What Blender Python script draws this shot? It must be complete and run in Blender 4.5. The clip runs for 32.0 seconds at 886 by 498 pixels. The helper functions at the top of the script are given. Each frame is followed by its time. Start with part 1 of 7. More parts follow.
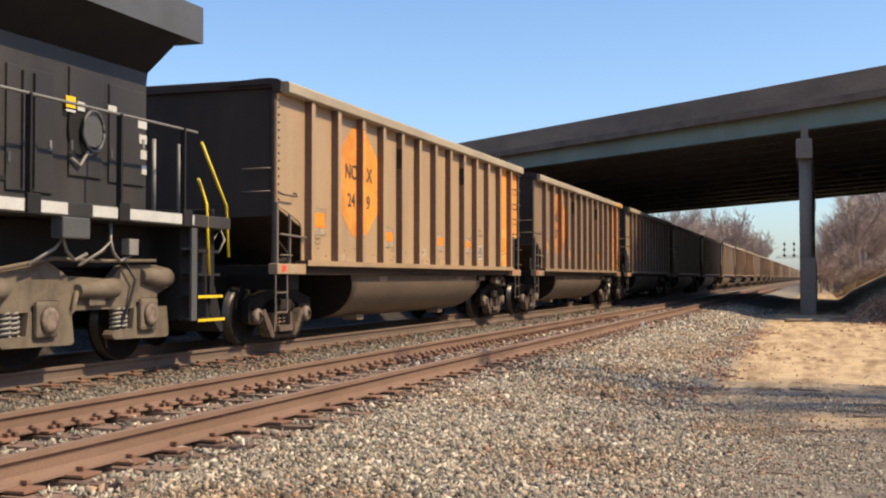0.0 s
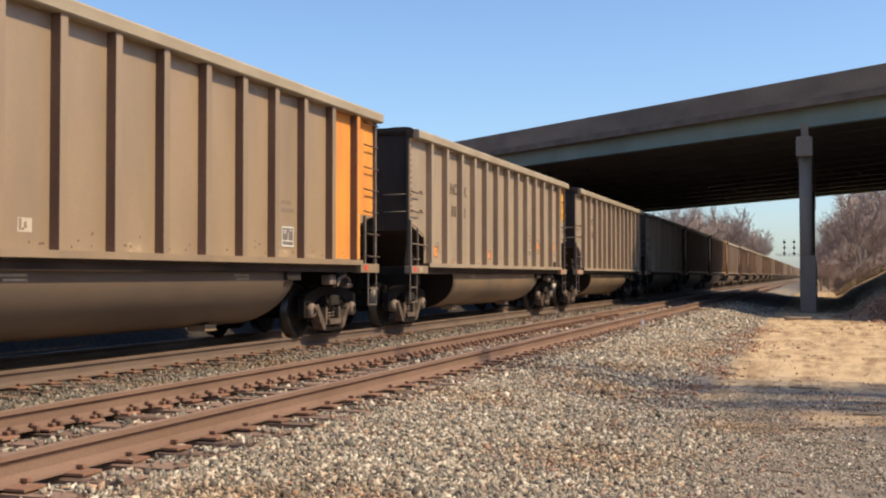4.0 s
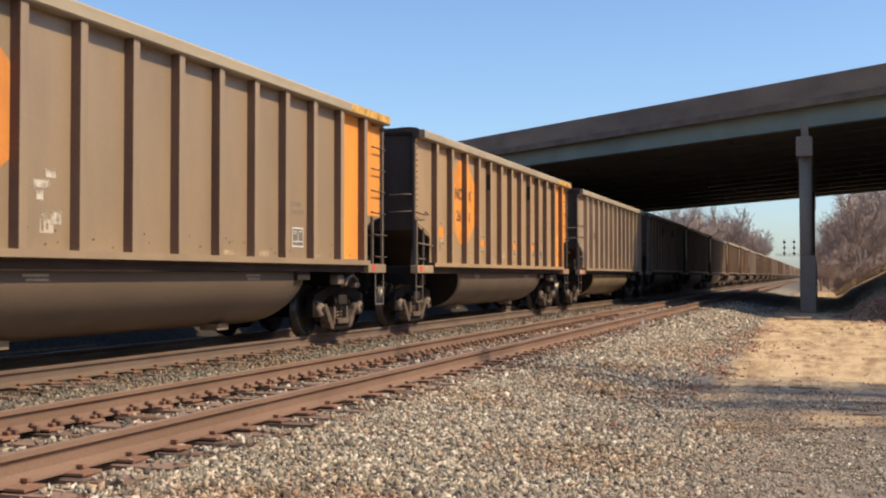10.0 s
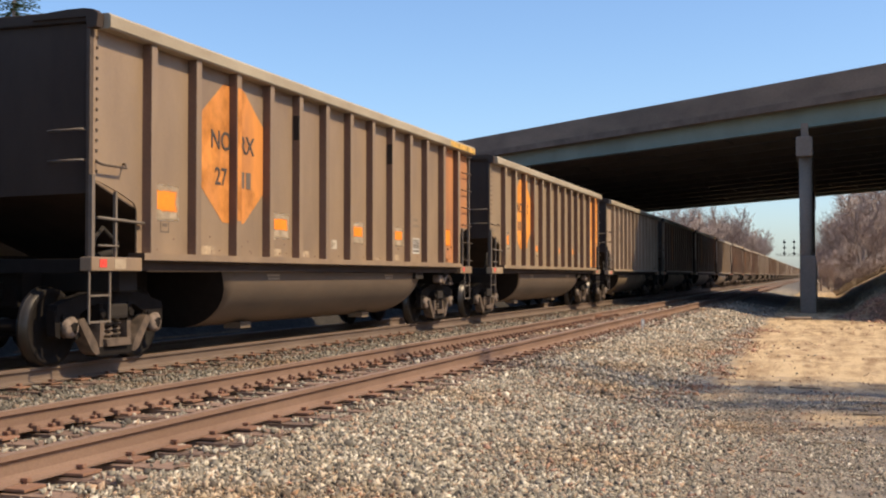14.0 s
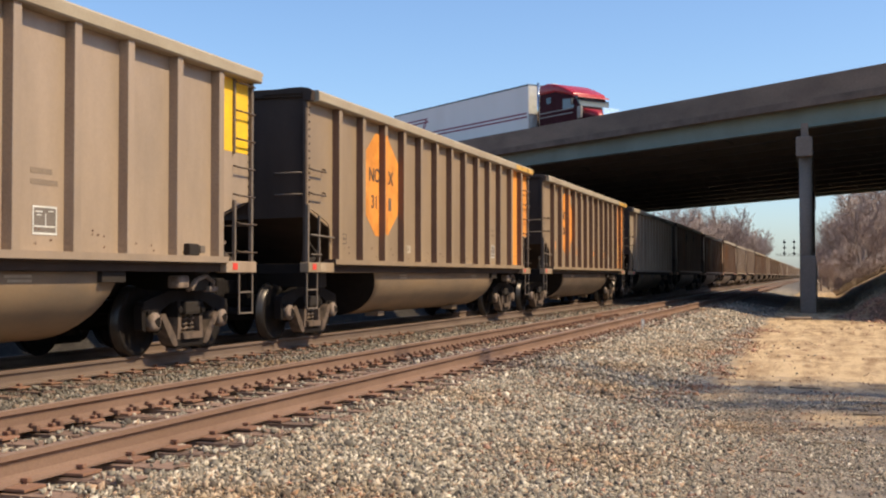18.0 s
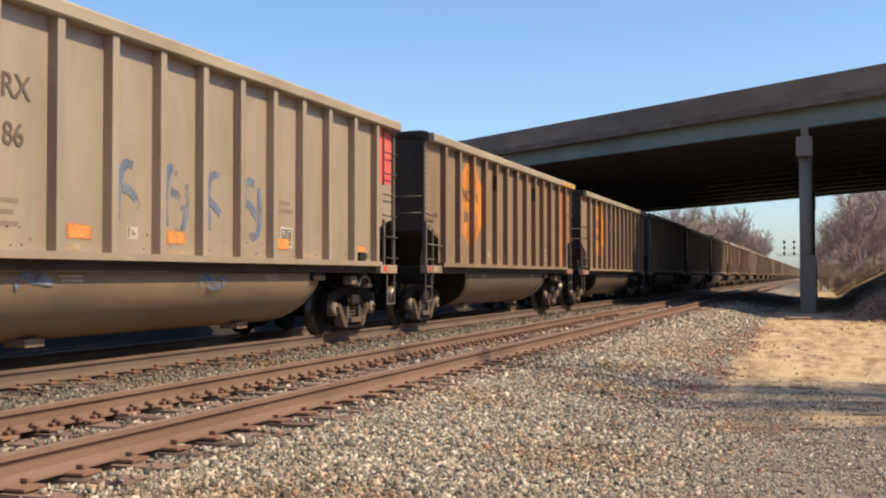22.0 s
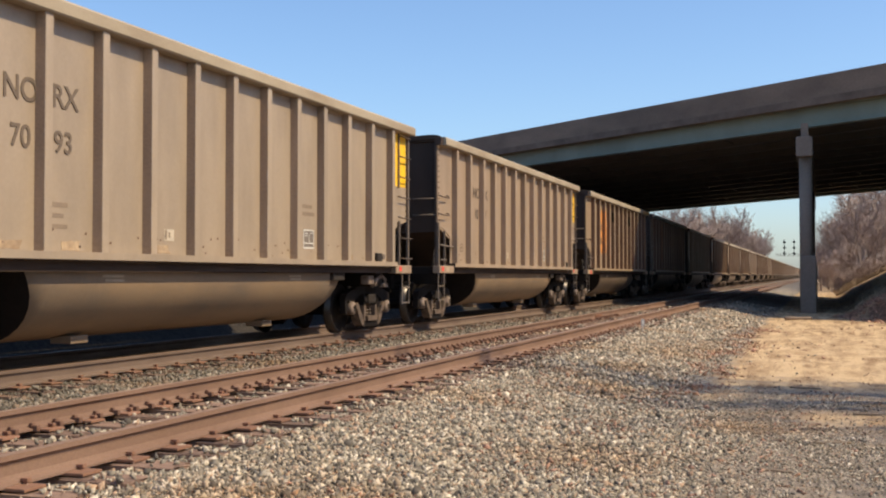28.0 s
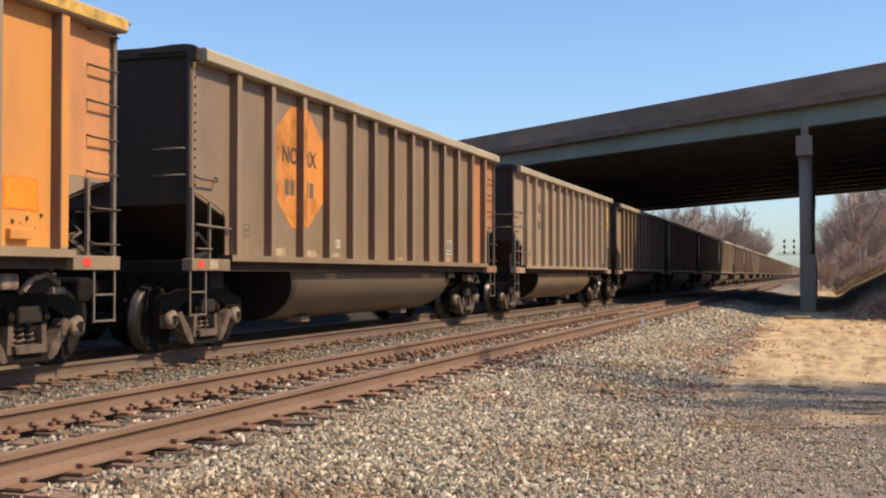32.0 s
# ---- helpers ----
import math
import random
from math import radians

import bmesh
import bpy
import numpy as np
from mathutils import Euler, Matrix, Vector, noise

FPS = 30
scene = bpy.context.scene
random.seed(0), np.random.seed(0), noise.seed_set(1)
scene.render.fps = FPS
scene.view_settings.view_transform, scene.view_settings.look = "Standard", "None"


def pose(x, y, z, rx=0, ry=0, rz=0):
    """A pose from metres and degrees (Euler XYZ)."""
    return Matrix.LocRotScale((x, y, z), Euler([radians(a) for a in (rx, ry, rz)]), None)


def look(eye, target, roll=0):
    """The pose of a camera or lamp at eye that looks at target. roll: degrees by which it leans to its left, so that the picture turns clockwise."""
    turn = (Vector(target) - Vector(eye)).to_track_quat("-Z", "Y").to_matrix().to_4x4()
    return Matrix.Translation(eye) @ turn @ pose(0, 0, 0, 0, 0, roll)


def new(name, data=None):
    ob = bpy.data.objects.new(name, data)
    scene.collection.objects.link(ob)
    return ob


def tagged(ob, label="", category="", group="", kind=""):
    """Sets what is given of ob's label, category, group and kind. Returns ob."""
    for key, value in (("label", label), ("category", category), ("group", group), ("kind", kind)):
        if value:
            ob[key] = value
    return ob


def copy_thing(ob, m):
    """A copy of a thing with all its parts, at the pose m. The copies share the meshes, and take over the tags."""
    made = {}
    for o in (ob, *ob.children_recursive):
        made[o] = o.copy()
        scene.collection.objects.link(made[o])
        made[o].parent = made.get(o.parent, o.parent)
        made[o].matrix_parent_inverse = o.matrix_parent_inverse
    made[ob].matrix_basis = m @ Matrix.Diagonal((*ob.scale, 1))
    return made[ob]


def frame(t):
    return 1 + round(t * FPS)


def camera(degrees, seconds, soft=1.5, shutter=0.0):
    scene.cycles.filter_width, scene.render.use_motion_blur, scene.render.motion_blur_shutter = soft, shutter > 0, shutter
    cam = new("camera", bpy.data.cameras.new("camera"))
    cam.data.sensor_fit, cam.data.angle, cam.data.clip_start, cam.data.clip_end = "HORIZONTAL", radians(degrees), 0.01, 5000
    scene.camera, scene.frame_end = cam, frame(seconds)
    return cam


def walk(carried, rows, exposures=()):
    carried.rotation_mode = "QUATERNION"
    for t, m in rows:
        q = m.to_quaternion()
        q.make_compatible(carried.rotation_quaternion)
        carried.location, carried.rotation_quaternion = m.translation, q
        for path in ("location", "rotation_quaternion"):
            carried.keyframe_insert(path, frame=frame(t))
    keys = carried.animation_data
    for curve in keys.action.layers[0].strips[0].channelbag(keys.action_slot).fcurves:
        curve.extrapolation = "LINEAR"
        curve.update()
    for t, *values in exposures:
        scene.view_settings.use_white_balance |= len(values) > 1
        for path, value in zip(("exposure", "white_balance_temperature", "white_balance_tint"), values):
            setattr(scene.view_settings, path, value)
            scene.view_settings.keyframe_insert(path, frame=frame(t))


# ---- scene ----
# World: x to the right of the line, y along the track away from the camera, z up; z = 0 at the top of the rails.
EYE = Vector((0.0, 0.0, 1.08))
YAW, TILT = 18.36, 1.342
cam = camera(42.67, 32.0, soft=2.1)


def aim(tilt):
    th, p = radians(YAW), radians(tilt)
    way = Vector((-math.sin(th) * math.cos(p), math.cos(th) * math.cos(p), math.sin(p)))
    return look(EYE, EYE + way * 50)


walk(cam, [(0.0, aim(TILT + 0.10)), (0.2, aim(TILT + 0.06)), (0.5, aim(TILT)), (1.0, aim(TILT)), (16.0, aim(TILT)), (31.4, aim(TILT)), (31.7, aim(TILT)), (32.0, aim(TILT - 0.045))],
     exposures=[(0.0, 0.12), (1.0, 0.06), (3.0, 0.06), (6.0, 0.02), (13.0, 0.04), (14.0, 0.09), (18.0, 0.06), (24.0, 0.08), (28.0, 0.04), (31.0, 0.1), (32.0, 0.06)])

# ---- light: clear spring sky, high sun from the right of the line ----
SUN_EL, SUN_AZ = 49.0, 88.5
world = bpy.data.worlds.new("sky")
scene.world = world
world.use_nodes = True
wn, wl = world.node_tree.nodes, world.node_tree.links
sky = wn.new("ShaderNodeTexSky")
sky.sky_type, sky.sun_disc = "NISHITA", False
sky.sun_elevation, sky.sun_rotation = radians(SUN_EL), radians(SUN_AZ)
sky.altitude = 0.0
sky.air_density, sky.dust_density, sky.ozone_density = 1.0, 1.0, 6.0
wn["Background"].inputs["Strength"].default_value = 0.18
wl.new(sky.outputs["Color"], wn["Background"].inputs["Color"])

sun = new("sun", bpy.data.lights.new("sun", "SUN"))
sun.data.energy, sun.data.angle, sun.data.color = 5.0, radians(0.53), (1.0, 0.825, 0.565)
to_sun = Vector((math.cos(radians(SUN_EL)) * math.sin(radians(SUN_AZ)), math.cos(radians(SUN_EL)) * math.cos(radians(SUN_AZ)), math.sin(radians(SUN_EL))))
sun.matrix_world = look(to_sun * 50, (0, 0, 0))


# ---- materials ----
def mat(name, colour, rough=0.7, metal=0.0, grain=40.0, stain=1.5, vary=0.25, streak=(1, 1, 1), dirt=None, dirt_amount=0.35, bump=0.15, island=0.0, obj_random=0.0, spec=0.4, grain_amount=0.12, shift=False):
    """A worn surface: base colour, large stains, fine grain and relief."""
    m = bpy.data.materials.new(name)
    m.use_nodes = True
    nt = m.node_tree
    n, l = nt.nodes, nt.links
    bsdf = n["Principled BSDF"]
    bsdf.inputs["Metallic"].default_value = metal
    bsdf.inputs["Specular IOR Level"].default_value = spec
    co = n.new("ShaderNodeTexCoord")
    mp = n.new("ShaderNodeMapping")
    mp.inputs["Scale"].default_value = streak
    l.new(co.outputs["Object"], mp.inputs["Vector"])
    if shift:      # stains differ from piece to piece
        mv = n.new("ShaderNodeMath")
        mv.operation = "MULTIPLY"
        mv.inputs[1].default_value = 60.0
        l.new(n.new("ShaderNodeObjectInfo").outputs["Random"], mv.inputs[0])
        l.new(mv.outputs[0], mp.inputs["Location"])
    n1 = n.new("ShaderNodeTexNoise")
    n1.inputs["Scale"].default_value, n1.inputs["Detail"].default_value, n1.inputs["Roughness"].default_value = stain, 4.0, 0.55
    l.new(mp.outputs["Vector"], n1.inputs["Vector"])
    n2 = n.new("ShaderNodeTexNoise")
    n2.inputs["Scale"].default_value, n2.inputs["Detail"].default_value = grain, 4.0
    l.new(co.outputs["Object"], n2.inputs["Vector"])
    ramp = n.new("ShaderNodeValToRGB")
    ramp.color_ramp.elements[0].position, ramp.color_ramp.elements[1].position = 0.38, 0.68
    d = dirt or tuple(c * 0.55 for c in colour)
    ramp.color_ramp.elements[0].color, ramp.color_ramp.elements[1].color = (0, 0, 0, 1), (1, 1, 1, 1)
    l.new(n1.outputs["Fac"], ramp.inputs["Fac"])
    amt = n.new("ShaderNodeMath")
    amt.operation = "MULTIPLY"
    amt.inputs[1].default_value = dirt_amount
    l.new(ramp.outputs["Color"], amt.inputs[0])
    mix = n.new("ShaderNodeMixRGB")
    mix.inputs["Color1"].default_value, mix.inputs["Color2"].default_value = (*colour, 1), (*d, 1)
    l.new(amt.outputs[0], mix.inputs["Fac"])
    hsv = n.new("ShaderNodeHueSaturation")
    l.new(mix.outputs["Color"], hsv.inputs["Color"])
    val = n.new("ShaderNodeMath")
    val.operation = "MULTIPLY_ADD"
    val.inputs[1].default_value, val.inputs[2].default_value = grain_amount * 4, 1.0 - grain_amount * 2
    l.new(n2.outputs["Fac"], val.inputs[0])
    last = val
    for amount, kind in ((island, "island"), (obj_random, "object")):
        if amount:
            src = n.new("ShaderNodeNewGeometry").outputs["Random Per Island"] if kind == "island" else n.new("ShaderNodeObjectInfo").outputs["Random"]
            a = n.new("ShaderNodeMath")
            a.operation = "MULTIPLY_ADD"
            a.inputs[1].default_value, a.inputs[2].default_value = amount, 1.0 - amount / 2
            l.new(src, a.inputs[0])
            b = n.new("ShaderNodeMath")
            b.operation = "MULTIPLY"
            l.new(last.outputs[0], b.inputs[0])
            l.new(a.outputs[0], b.inputs[1])
            last = b
    l.new(last.outputs[0], hsv.inputs["Value"])
    l.new(hsv.outputs["Color"], bsdf.inputs["Base Color"])
    rr = n.new("ShaderNodeMath")
    rr.operation = "MULTIPLY_ADD"
    rr.inputs[1].default_value, rr.inputs[2].default_value = 0.25, rough - 0.12
    l.new(n1.outputs["Fac"], rr.inputs[0])
    l.new(rr.outputs[0], bsdf.inputs["Roughness"])
    if bump:
        bp = n.new("ShaderNodeBump")
        bp.inputs["Strength"].default_value, bp.inputs["Distance"].default_value = bump, 0.02
        l.new(n2.outputs["Fac"], bp.inputs["Height"])
        l.new(bp.outputs["Normal"], bsdf.inputs["Normal"])
    return m


def fade(m, soft=0.0, wear=0.3, scale=5.0):
    """Sprayed or worn paint: it thins out at its edges and in patches, and the surface below shows through."""
    n, l = m.node_tree.nodes, m.node_tree.links
    co = n.new("ShaderNodeTexCoord")
    nz = n.new("ShaderNodeTexNoise")
    nz.inputs["Scale"].default_value, nz.inputs["Detail"].default_value, nz.inputs["Roughness"].default_value = scale, 5.0, 0.55
    l.new(co.outputs["Object"], nz.inputs["Vector"])

    def math_node(op, a, b=None, clamp=False):
        x = n.new("ShaderNodeMath")
        x.operation, x.use_clamp = op, clamp
        for k, v in enumerate((a, b)):
            if isinstance(v, (int, float)):
                x.inputs[k].default_value = v
            elif v is not None:
                l.new(v, x.inputs[k])
        return x.outputs[0]

    # 1 where the paint holds, 1 - wear where the noise has rubbed it thin
    cover = math_node("SUBTRACT", 1.0, math_node("MULTIPLY", math_node("MULTIPLY", math_node("SUBTRACT", nz.outputs["Fac"], 0.45), 5.0, True), wear))
    if soft:
        sp = n.new("ShaderNodeSeparateXYZ")
        l.new(co.outputs["Generated"], sp.inputs[0])
        near = [math_node("MINIMUM", sp.outputs[k], math_node("SUBTRACT", 1.0, sp.outputs[k])) for k in (1, 2)]
        d = math_node("ADD", math_node("MINIMUM", near[0], near[1]), math_node("MULTIPLY", math_node("SUBTRACT", nz.outputs["Fac"], 0.5), soft * 1.6))
        cover = math_node("MULTIPLY", cover, math_node("DIVIDE", d, soft, True))
    clear, mix, out = n.new("ShaderNodeBsdfTransparent"), n.new("ShaderNodeMixShader"), n["Material Output"]
    l.new(cover, mix.inputs[0])
    l.new(clear.outputs[0], mix.inputs[1])
    l.new(n["Principled BSDF"].outputs[0], mix.inputs[2])
    l.new(mix.outputs[0], out.inputs["Surface"])
    return m


def glass_mat(name, colour, rough=0.08):
    m = bpy.data.materials.new(name)
    m.use_nodes = True
    b = m.node_tree.nodes["Principled BSDF"]
    b.inputs["Base Color"].default_value, b.inputs["Roughness"].default_value = (*colour, 1), rough
    b.inputs["Specular IOR Level"].default_value = 0.8
    return m


DOWN = (0.9, 0.9, 0.3)   # stains that run down a wall
M = {}
M["brown"] = mat("brown_car_paint", (0.282, 0.188, 0.112), 0.55, stain=1.4, streak=DOWN, dirt=(0.158, 0.103, 0.066), dirt_amount=0.6, bump=0.06, grain=25, grain_amount=0.05, shift=True, obj_random=0.14, spec=0.8)
M["tan"] = mat("tan_dusted_car_paint", (0.425, 0.278, 0.15), 0.52, stain=1.1, streak=DOWN, dirt=(0.285, 0.186, 0.108), dirt_amount=0.6, bump=0.06, grain=25, grain_amount=0.05, shift=True, obj_random=0.14, spec=1.0)
M["brown_b"] = mat("dusty_brown_car_paint", (0.33, 0.228, 0.134), 0.52, stain=1.0, streak=DOWN, dirt=(0.205, 0.142, 0.088), dirt_amount=0.65, bump=0.06, grain=25, grain_amount=0.05, shift=True, obj_random=0.14, spec=1.0)
M["grey"] = mat("weathered_grey_car_paint", (0.385, 0.292, 0.2), 0.52, stain=1.8, streak=DOWN, dirt=(0.265, 0.2, 0.137), dirt_amount=0.65, bump=0.05, grain=25, grain_amount=0.05, shift=True, obj_random=0.14, spec=1.0)
M["grey_b"] = mat("weathered_tan_car_paint", (0.37, 0.266, 0.178), 0.52, stain=1.8, streak=DOWN, dirt=(0.25, 0.182, 0.122), dirt_amount=0.65, bump=0.05, grain=25, grain_amount=0.05, shift=True, obj_random=0.14, spec=1.0)
# post sides: rust and dust tones, darkened for the shade on them
M["rusty_shade"] = mat("rusty_shaded_post_side", (0.175, 0.1, 0.066), 0.75, stain=2, streak=DOWN, dirt=(0.1, 0.055, 0.036), dirt_amount=0.6, bump=0.08, shift=True, obj_random=0.2)
M["dusty_shade"] = mat("dusty_shaded_post_side", (0.36, 0.26, 0.178), 0.75, stain=2, streak=DOWN, dirt=(0.22, 0.15, 0.1), dirt_amount=0.6, bump=0.08, shift=True, obj_random=0.2)
# outer post faces, paled as if in full sun
M["lit_post"] = mat("sunlit_post_face", (0.37, 0.268, 0.188), 0.5, stain=1.6, streak=DOWN, dirt=(0.24, 0.15, 0.1), dirt_amount=0.7, bump=0.05, grain=25, grain_amount=0.05, shift=True, obj_random=0.14, spec=0.8)
M["pale_post"] = mat("pale_lit_steel", (0.45, 0.35, 0.255), 0.5, stain=1.6, streak=DOWN, dirt=(0.34, 0.24, 0.165), dirt_amount=0.7, bump=0.05, grain=25, grain_amount=0.05, shift=True, obj_random=0.14, spec=0.8)
M["dust"] = mat("settled_tan_dust", (0.46, 0.335, 0.21), 0.85, stain=7, dirt=(0.26, 0.175, 0.11), dirt_amount=0.9, bump=0.03)
# dusty chords and ledge tops, paled for the sun they catch
M["chord"] = mat("dusty_sunlit_steel", (0.4, 0.328, 0.232), 0.75, stain=1.5, streak=(1, 0.4, 1), dirt=(0.245, 0.18, 0.122), dirt_amount=0.6, bump=0.06, grain=25, grain_amount=0.05, shift=True)
M["tub"] = mat("dusty_tub_steel", (0.26, 0.176, 0.104), 0.6, stain=1.2, streak=(1, 0.5, 1.5), dirt=(0.13, 0.1, 0.075), dirt_amount=0.655, bump=0.06, grain=20, grain_amount=0.05, shift=True)
M["tub_dark"] = mat("soot_stained_tub_steel", (0.145, 0.102, 0.071), 0.55, stain=1.2, streak=(1, 0.5, 1.5), dirt=(0.095, 0.07, 0.05), dirt_amount=0.6, bump=0.06, grain=20, grain_amount=0.05, shift=True)
# coal-dark colour that also holds the shade on the car ends
M["coal_shade"] = mat("coal_shaded_steel", (0.066, 0.041, 0.028), 0.8, stain=1.2, streak=DOWN, dirt=(0.036, 0.023, 0.017), dirt_amount=0.85, bump=0.08, grain_amount=0.05, shift=True)
# grime taken near black, to carry the shade under the cars
M["underframe"] = mat("grimy_shaded_underframe", (0.02, 0.0145, 0.011), 0.85, stain=3, dirt=(0.038, 0.027, 0.02), dirt_amount=0.5, bump=0.1)
M["frame_iron"] = mat("dusty_cast_iron", (0.145, 0.1, 0.072), 0.75, stain=5, dirt=(0.035, 0.025, 0.019), dirt_amount=0.9, bump=0.2, grain=30)
M["bearing"] = mat("dusty_bearing_cap", (0.26, 0.19, 0.145), 0.7, stain=8, dirt=(0.05, 0.036, 0.028), dirt_amount=0.7, bump=0.1)
# wheel grime, also put on frames and tub ends as their shade
M["wheel"] = mat("grimy_shaded_steel", (0.015, 0.011, 0.009), 0.8, metal=0.0, stain=6, bump=0.1, spec=0.2)
M["tread"] = mat("polished_wheel_tread", (0.05, 0.042, 0.036), 0.35, metal=0.6, stain=8, bump=0.02)
M["bar_steel"] = mat("weathered_ladder_steel", (0.18, 0.14, 0.108), 0.65, stain=6, bump=0.05)
M["rung_dark"] = mat("dark_rusty_rung_steel", (0.1, 0.068, 0.048), 0.7, stain=6, bump=0.05)
M["faint_mark"] = mat("faded_stencil_paint", (0.16, 0.118, 0.085), 0.6, stain=6, bump=0.02)
M["ghost_mark"] = mat("worn_off_stencil_paint", (0.27, 0.2, 0.14), 0.6, stain=6, bump=0.02)
M["orange"] = mat("faded_orange_paint", (0.85, 0.33, 0.055), 0.6, stain=1.6, streak=DOWN, dirt=(0.6, 0.225, 0.06), dirt_amount=0.75, bump=0.05, grain_amount=0.05, shift=True)
M["salmon"] = mat("bleached_orange_paint", (0.66, 0.28, 0.1), 0.6, stain=2.0, streak=DOWN, dirt=(0.4, 0.18, 0.085), dirt_amount=0.8, bump=0.05, grain_amount=0.05, shift=True)
M["orange_dull"] = mat("rust_stained_orange_paint", (0.5, 0.205, 0.075), 0.6, stain=2.0, streak=DOWN, dirt=(0.3, 0.14, 0.075), dirt_amount=0.8, bump=0.05, grain_amount=0.05, shift=True)
M["yellow"] = mat("yellow_reflective_paint", (0.95, 0.56, 0.02), 0.5, stain=3, dirt=(0.7, 0.4, 0.05), dirt_amount=0.5, bump=0.03)
M["amber"] = mat("amber_reflective_paint", (0.92, 0.43, 0.03), 0.5, stain=3, dirt=(0.7, 0.32, 0.05), dirt_amount=0.5, bump=0.03)
M["red"] = mat("faded_red_paint", (0.78, 0.12, 0.1), 0.5, stain=3, dirt=(0.65, 0.16, 0.13), dirt_amount=0.5, bump=0.03)
M["pale"] = mat("pale_cleaned_patch", (0.46, 0.35, 0.235), 0.6, stain=5, dirt=(0.32, 0.235, 0.155), dirt_amount=0.6, bump=0.03)
M["white_mark"] = mat("white_stencil_paint", (0.72, 0.69, 0.62), 0.6, stain=6, bump=0.02)
M["dark_mark"] = mat("dark_stencil_paint", (0.075, 0.06, 0.05), 0.6, stain=6, bump=0.02)
M["orange_spray"] = fade(mat("sprayed_orange_paint", (1.0, 0.27, 0.02), 0.55, stain=3, dirt=(0.95, 0.3, 0.03), dirt_amount=0.5, bump=0.03), 0.14, 0.12, 7.0)
M["orange_thin"] = fade(mat("thin_sprayed_orange_paint", (0.84, 0.32, 0.075), 0.6, stain=3, dirt=(0.7, 0.3, 0.11), dirt_amount=0.6, bump=0.03), 0.2, 0.4, 7.0)
M["cleaned"] = fade(mat("pale_cleaned_patch_paint", (0.47, 0.36, 0.245), 0.6, stain=5, dirt=(0.34, 0.25, 0.165), dirt_amount=0.6, bump=0.03), 0.13, 0.5, 4.0)
M["badge_paint"] = fade(mat("faded_orange_badge_paint", (0.87, 0.335, 0.055), 0.6, stain=1.6, streak=DOWN, dirt=(0.7, 0.26, 0.06), dirt_amount=0.7, bump=0.05, grain_amount=0.05, shift=True), 0.0, 0.28, 2.2)
M["badge_worn"] = fade(mat("worn_orange_badge_paint", (0.72, 0.27, 0.055), 0.6, stain=2.4, streak=DOWN, dirt=(0.45, 0.18, 0.06), dirt_amount=0.8, bump=0.05, grain_amount=0.05, shift=True), 0.0, 0.5, 1.6)
M["blue_spray"] = fade(mat("faded_blue_spray_paint", (0.13, 0.17, 0.25), 0.6, stain=3, dirt=(0.24, 0.24, 0.26), dirt_amount=0.8, bump=0.02), 0.0, 0.95, 3.5)
M["chalk"] = fade(mat("faint_chalk_smear", (0.6, 0.53, 0.43), 0.7, stain=9, dirt=(0.4, 0.32, 0.23), dirt_amount=0.9, bump=0.02), 0.2, 0.8, 9.0)
M["panel_grey"] = mat("grey_data_panel_paint", (0.2, 0.165, 0.135), 0.6, stain=6, bump=0.02)
M["orange_mid"] = mat("dusty_orange_paint", (0.68, 0.285, 0.065), 0.6, stain=1.6, streak=DOWN, dirt=(0.5, 0.21, 0.07), dirt_amount=0.75, bump=0.05, grain_amount=0.05, shift=True)
M["washed_orange"] = mat("washed_yellow_orange_paint", (0.86, 0.385, 0.07), 0.6, stain=2.5, streak=DOWN, dirt=(0.72, 0.31, 0.07), dirt_amount=0.6, bump=0.03, shift=True)
M["cream_mark"] = mat("yellowed_stencil_paint", (0.56, 0.47, 0.35), 0.6, stain=6, bump=0.02)
M["yellow_dull"] = fade(mat("weathered_yellow_paint", (0.72, 0.41, 0.08), 0.55, stain=3, dirt=(0.5, 0.33, 0.13), dirt_amount=0.7, bump=0.03), 0.0, 0.6, 3.0)
M["lens_cream"] = mat("cream_reflector", (0.75, 0.6, 0.32), 0.35, stain=6, bump=0.0)
M["lens_red"] = mat("red_reflector", (0.8, 0.08, 0.06), 0.3, stain=6, bump=0.0)
M["loco"] = mat("dusty_black_loco_paint", (0.036, 0.032, 0.03), 0.5, stain=1.4, streak=DOWN, dirt=(0.076, 0.065, 0.057), dirt_amount=0.6, bump=0.05)
M["loco_dark"] = mat("black_loco_underframe", (0.014, 0.012, 0.011), 0.75, stain=2, bump=0.08)
M["loco_truck"] = mat("dust_caked_loco_truck", (0.18, 0.138, 0.096), 0.75, stain=3.5, dirt=(0.07, 0.052, 0.038), dirt_amount=0.7, bump=0.15)
M["loco_wing"] = mat("grey_radiator_wing", (0.1, 0.098, 0.098), 0.45, stain=2, bump=0.04)
M["white_stripe"] = mat("white_reflective_stripe", (0.6, 0.58, 0.53), 0.4, stain=4, bump=0.02)
M["yellow_rail"] = mat("yellow_handrail_paint", (0.9, 0.62, 0.03), 0.4, stain=5, bump=0.02)
M["silver"] = mat("dull_grey_pipe", (0.3, 0.275, 0.245), 0.5, metal=0.2, stain=6, bump=0.03)
M["rail_side"] = mat("rusty_rail_web", (0.23, 0.14, 0.095), 0.8, stain=3, streak=(1, 0.3, 1), dirt=(0.15, 0.085, 0.055), dirt_amount=0.6, bump=0.1, grain=60)
M["rail_top"] = mat("worn_rail_head", (0.29, 0.19, 0.135), 0.55, metal=0.12, stain=4, streak=(1, 0.15, 1), dirt=(0.2, 0.12, 0.08), dirt_amount=0.5, bump=0.03)
